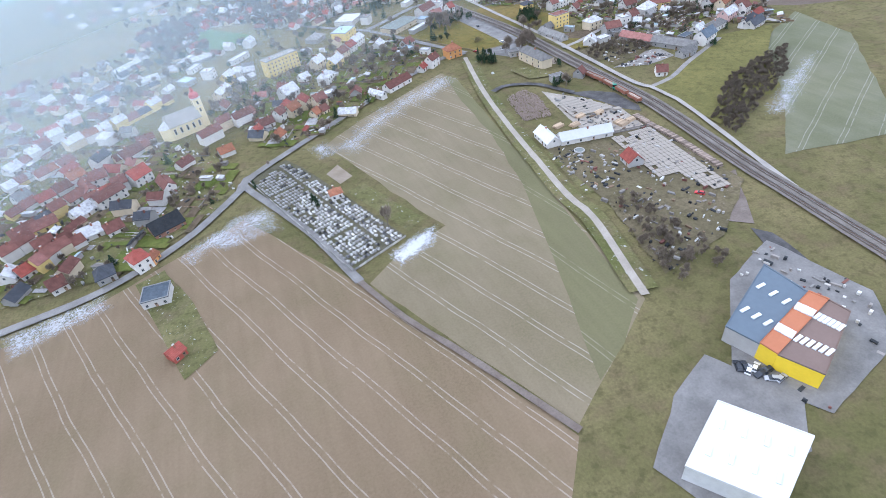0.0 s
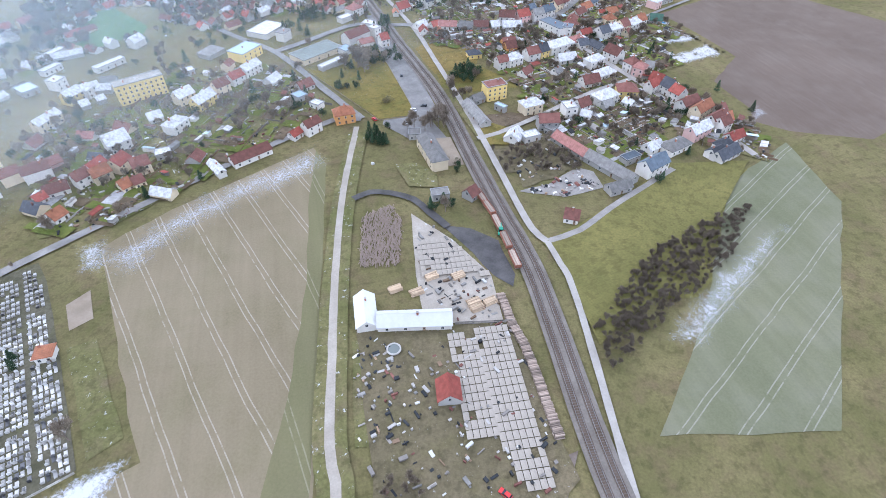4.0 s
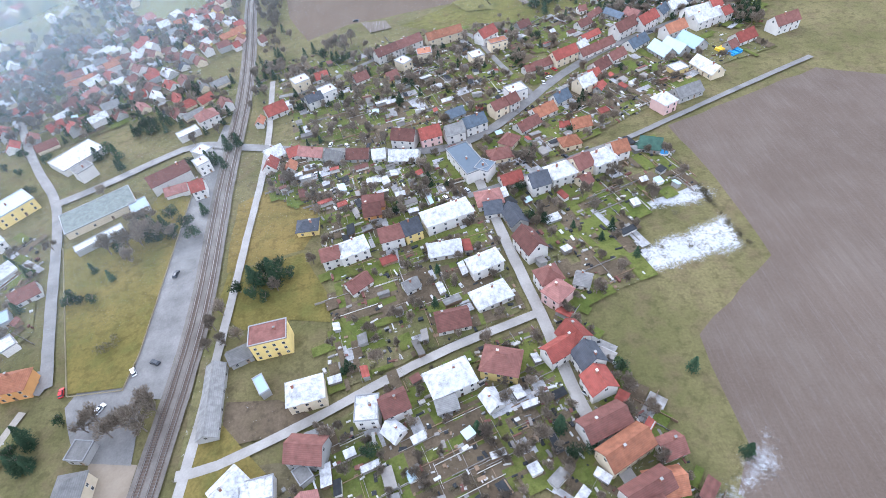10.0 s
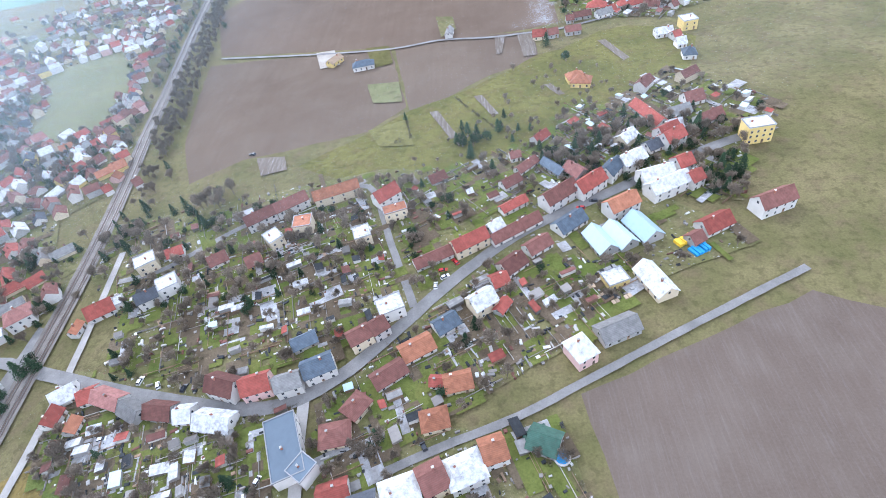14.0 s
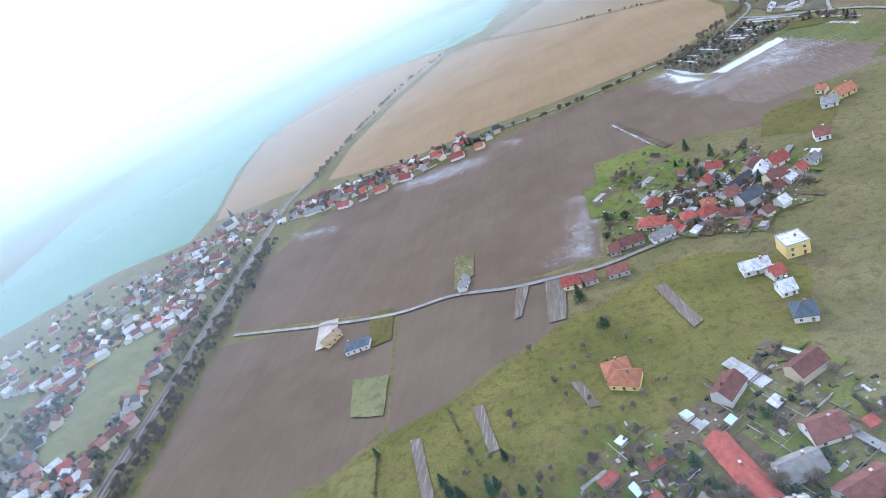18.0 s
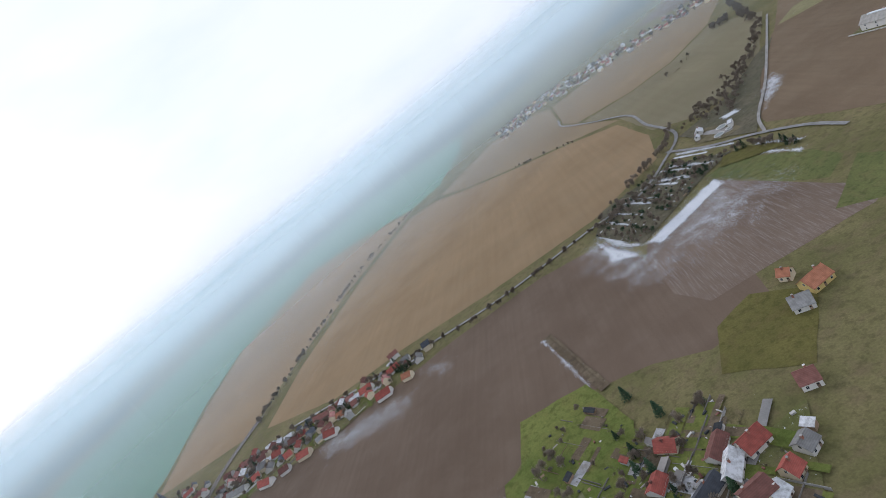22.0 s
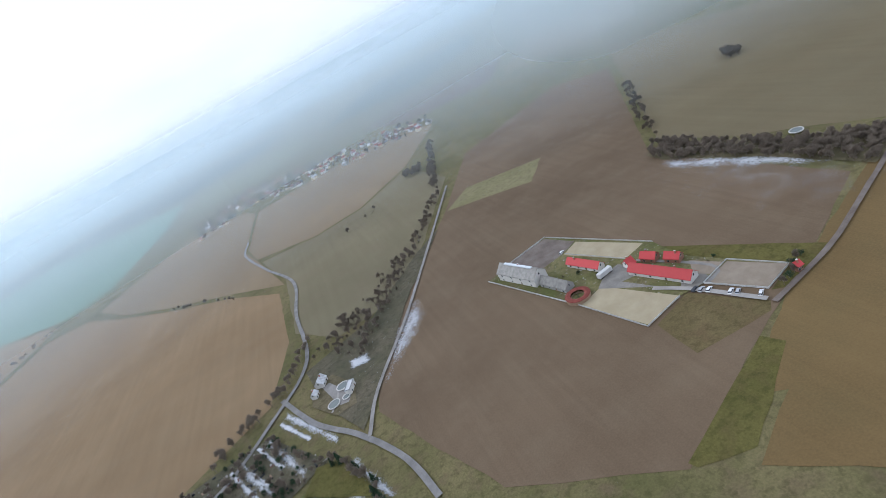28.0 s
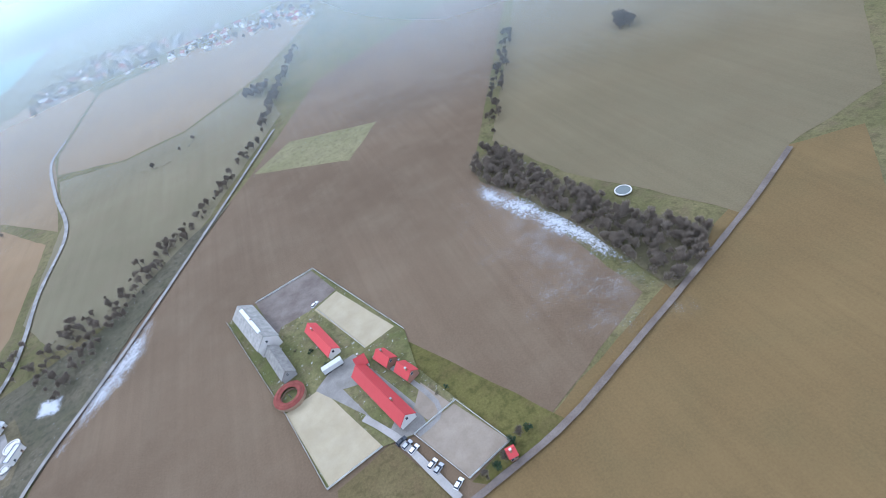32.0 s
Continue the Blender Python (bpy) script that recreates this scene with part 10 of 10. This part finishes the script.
grove("scrub", "bare shrubs around the garden meadow", [(-72, 112), (-58, 130), (-47, 94), (-63, 88)], 6, 430, ("shrub",), 0.4, 0.7)
grove("wood", "small bare copse in the far field", [(514, 1171), (537, 1167), (533, 1133), (512, 1141)], 30, 431, ("bare",), 0.6, 1.1)
grove("wood", "small copse on the olive field", [(778, 947), (782, 929), (769, 918), (766, 930)], 20, 432, ("bare",), 0.6, 1.1)
grove("wood", "bare trees of an orchard", [(52, 353), (82, 383), (123, 435), (168, 466), (195, 430), (166, 391), (124, 366), (89, 346)], 60, 433, ("bare",), 0.35, 0.6)
row_of("tree_row", "row of bare roadside trees", [(63, 781), (132, 772), (179, 773), (256, 790), (295, 792)], 6, 3, ("bare",), 0.5, 0.9)
row_of("tree_row", "row of bare trees along the country road", [(264, 785), (291, 797), (314, 807)], 4, 5, ("bare",), 0.5, 0.9)
row_of("hedge", "dark hedge between two stubble fields", [(-143, 853), (-138, 1001), (-110, 1281), (-31, 1497)], 5, 4, ("bare", "shrub"), 0.6, 1.1)
row_of("tree_row", "bare trees along the valley stream", [(482, 980), (506, 1020), (520, 1060), (548, 1150), (579, 1243)], 4, 9, ("bare",), 0.5, 1.0)
row_of("tree_row", "bare trees along a field drain", [(632, 858), (673, 928), (724, 1009)], 5, 8, ("bare",), 0.5, 0.9)
row_of("hedge", "low scrub on a field terrace", [(412, 1088), (432, 1076), (452, 1095), (473, 1114)], 8, 4, ("shrub", "bare"), 0.5, 0.8)
row_of("hedge", "low scrub on a field terrace", [(210, 1183), (281, 1106), (307, 1071)], 9, 4, ("shrub", "bare"), 0.5, 0.8)
row_of("tree_row", "bare trees along the lower road", [(296, 820), (307, 838), (331, 848), (347, 868), (361, 902)], 4, 6, ("bare",), 0.5, 0.9)
row_of("tree_row", "scattered bare trees by the allotment road", [(359, 772), (369, 759), (377, 738), (384, 715)], 5, 5, ("bare", "conifer"), 0.5, 0.9)
row_of("hedge", "dark clipped garden hedge", [(95, 432), (117, 391)], 1.2, 0.4, ("shrub",), 0.7, 0.9)
row_of("hedge", "dark clipped garden hedge", [(67, 414), (70, 394)], 1.2, 0.4, ("shrub",), 0.7, 0.9)
row_of("hedge", "dark hedge on the snowy field edge", [(128, 192), (129, 171), (133, 155)], 1.6, 0.6, ("shrub",), 0.8, 1.1)
row_of("tree_row", "bare trees along the village field edge", [(-275, 41), (-242, 69), (-208, 91)], 9, 2, ("bare", "shrub"), 0.3, 0.5)
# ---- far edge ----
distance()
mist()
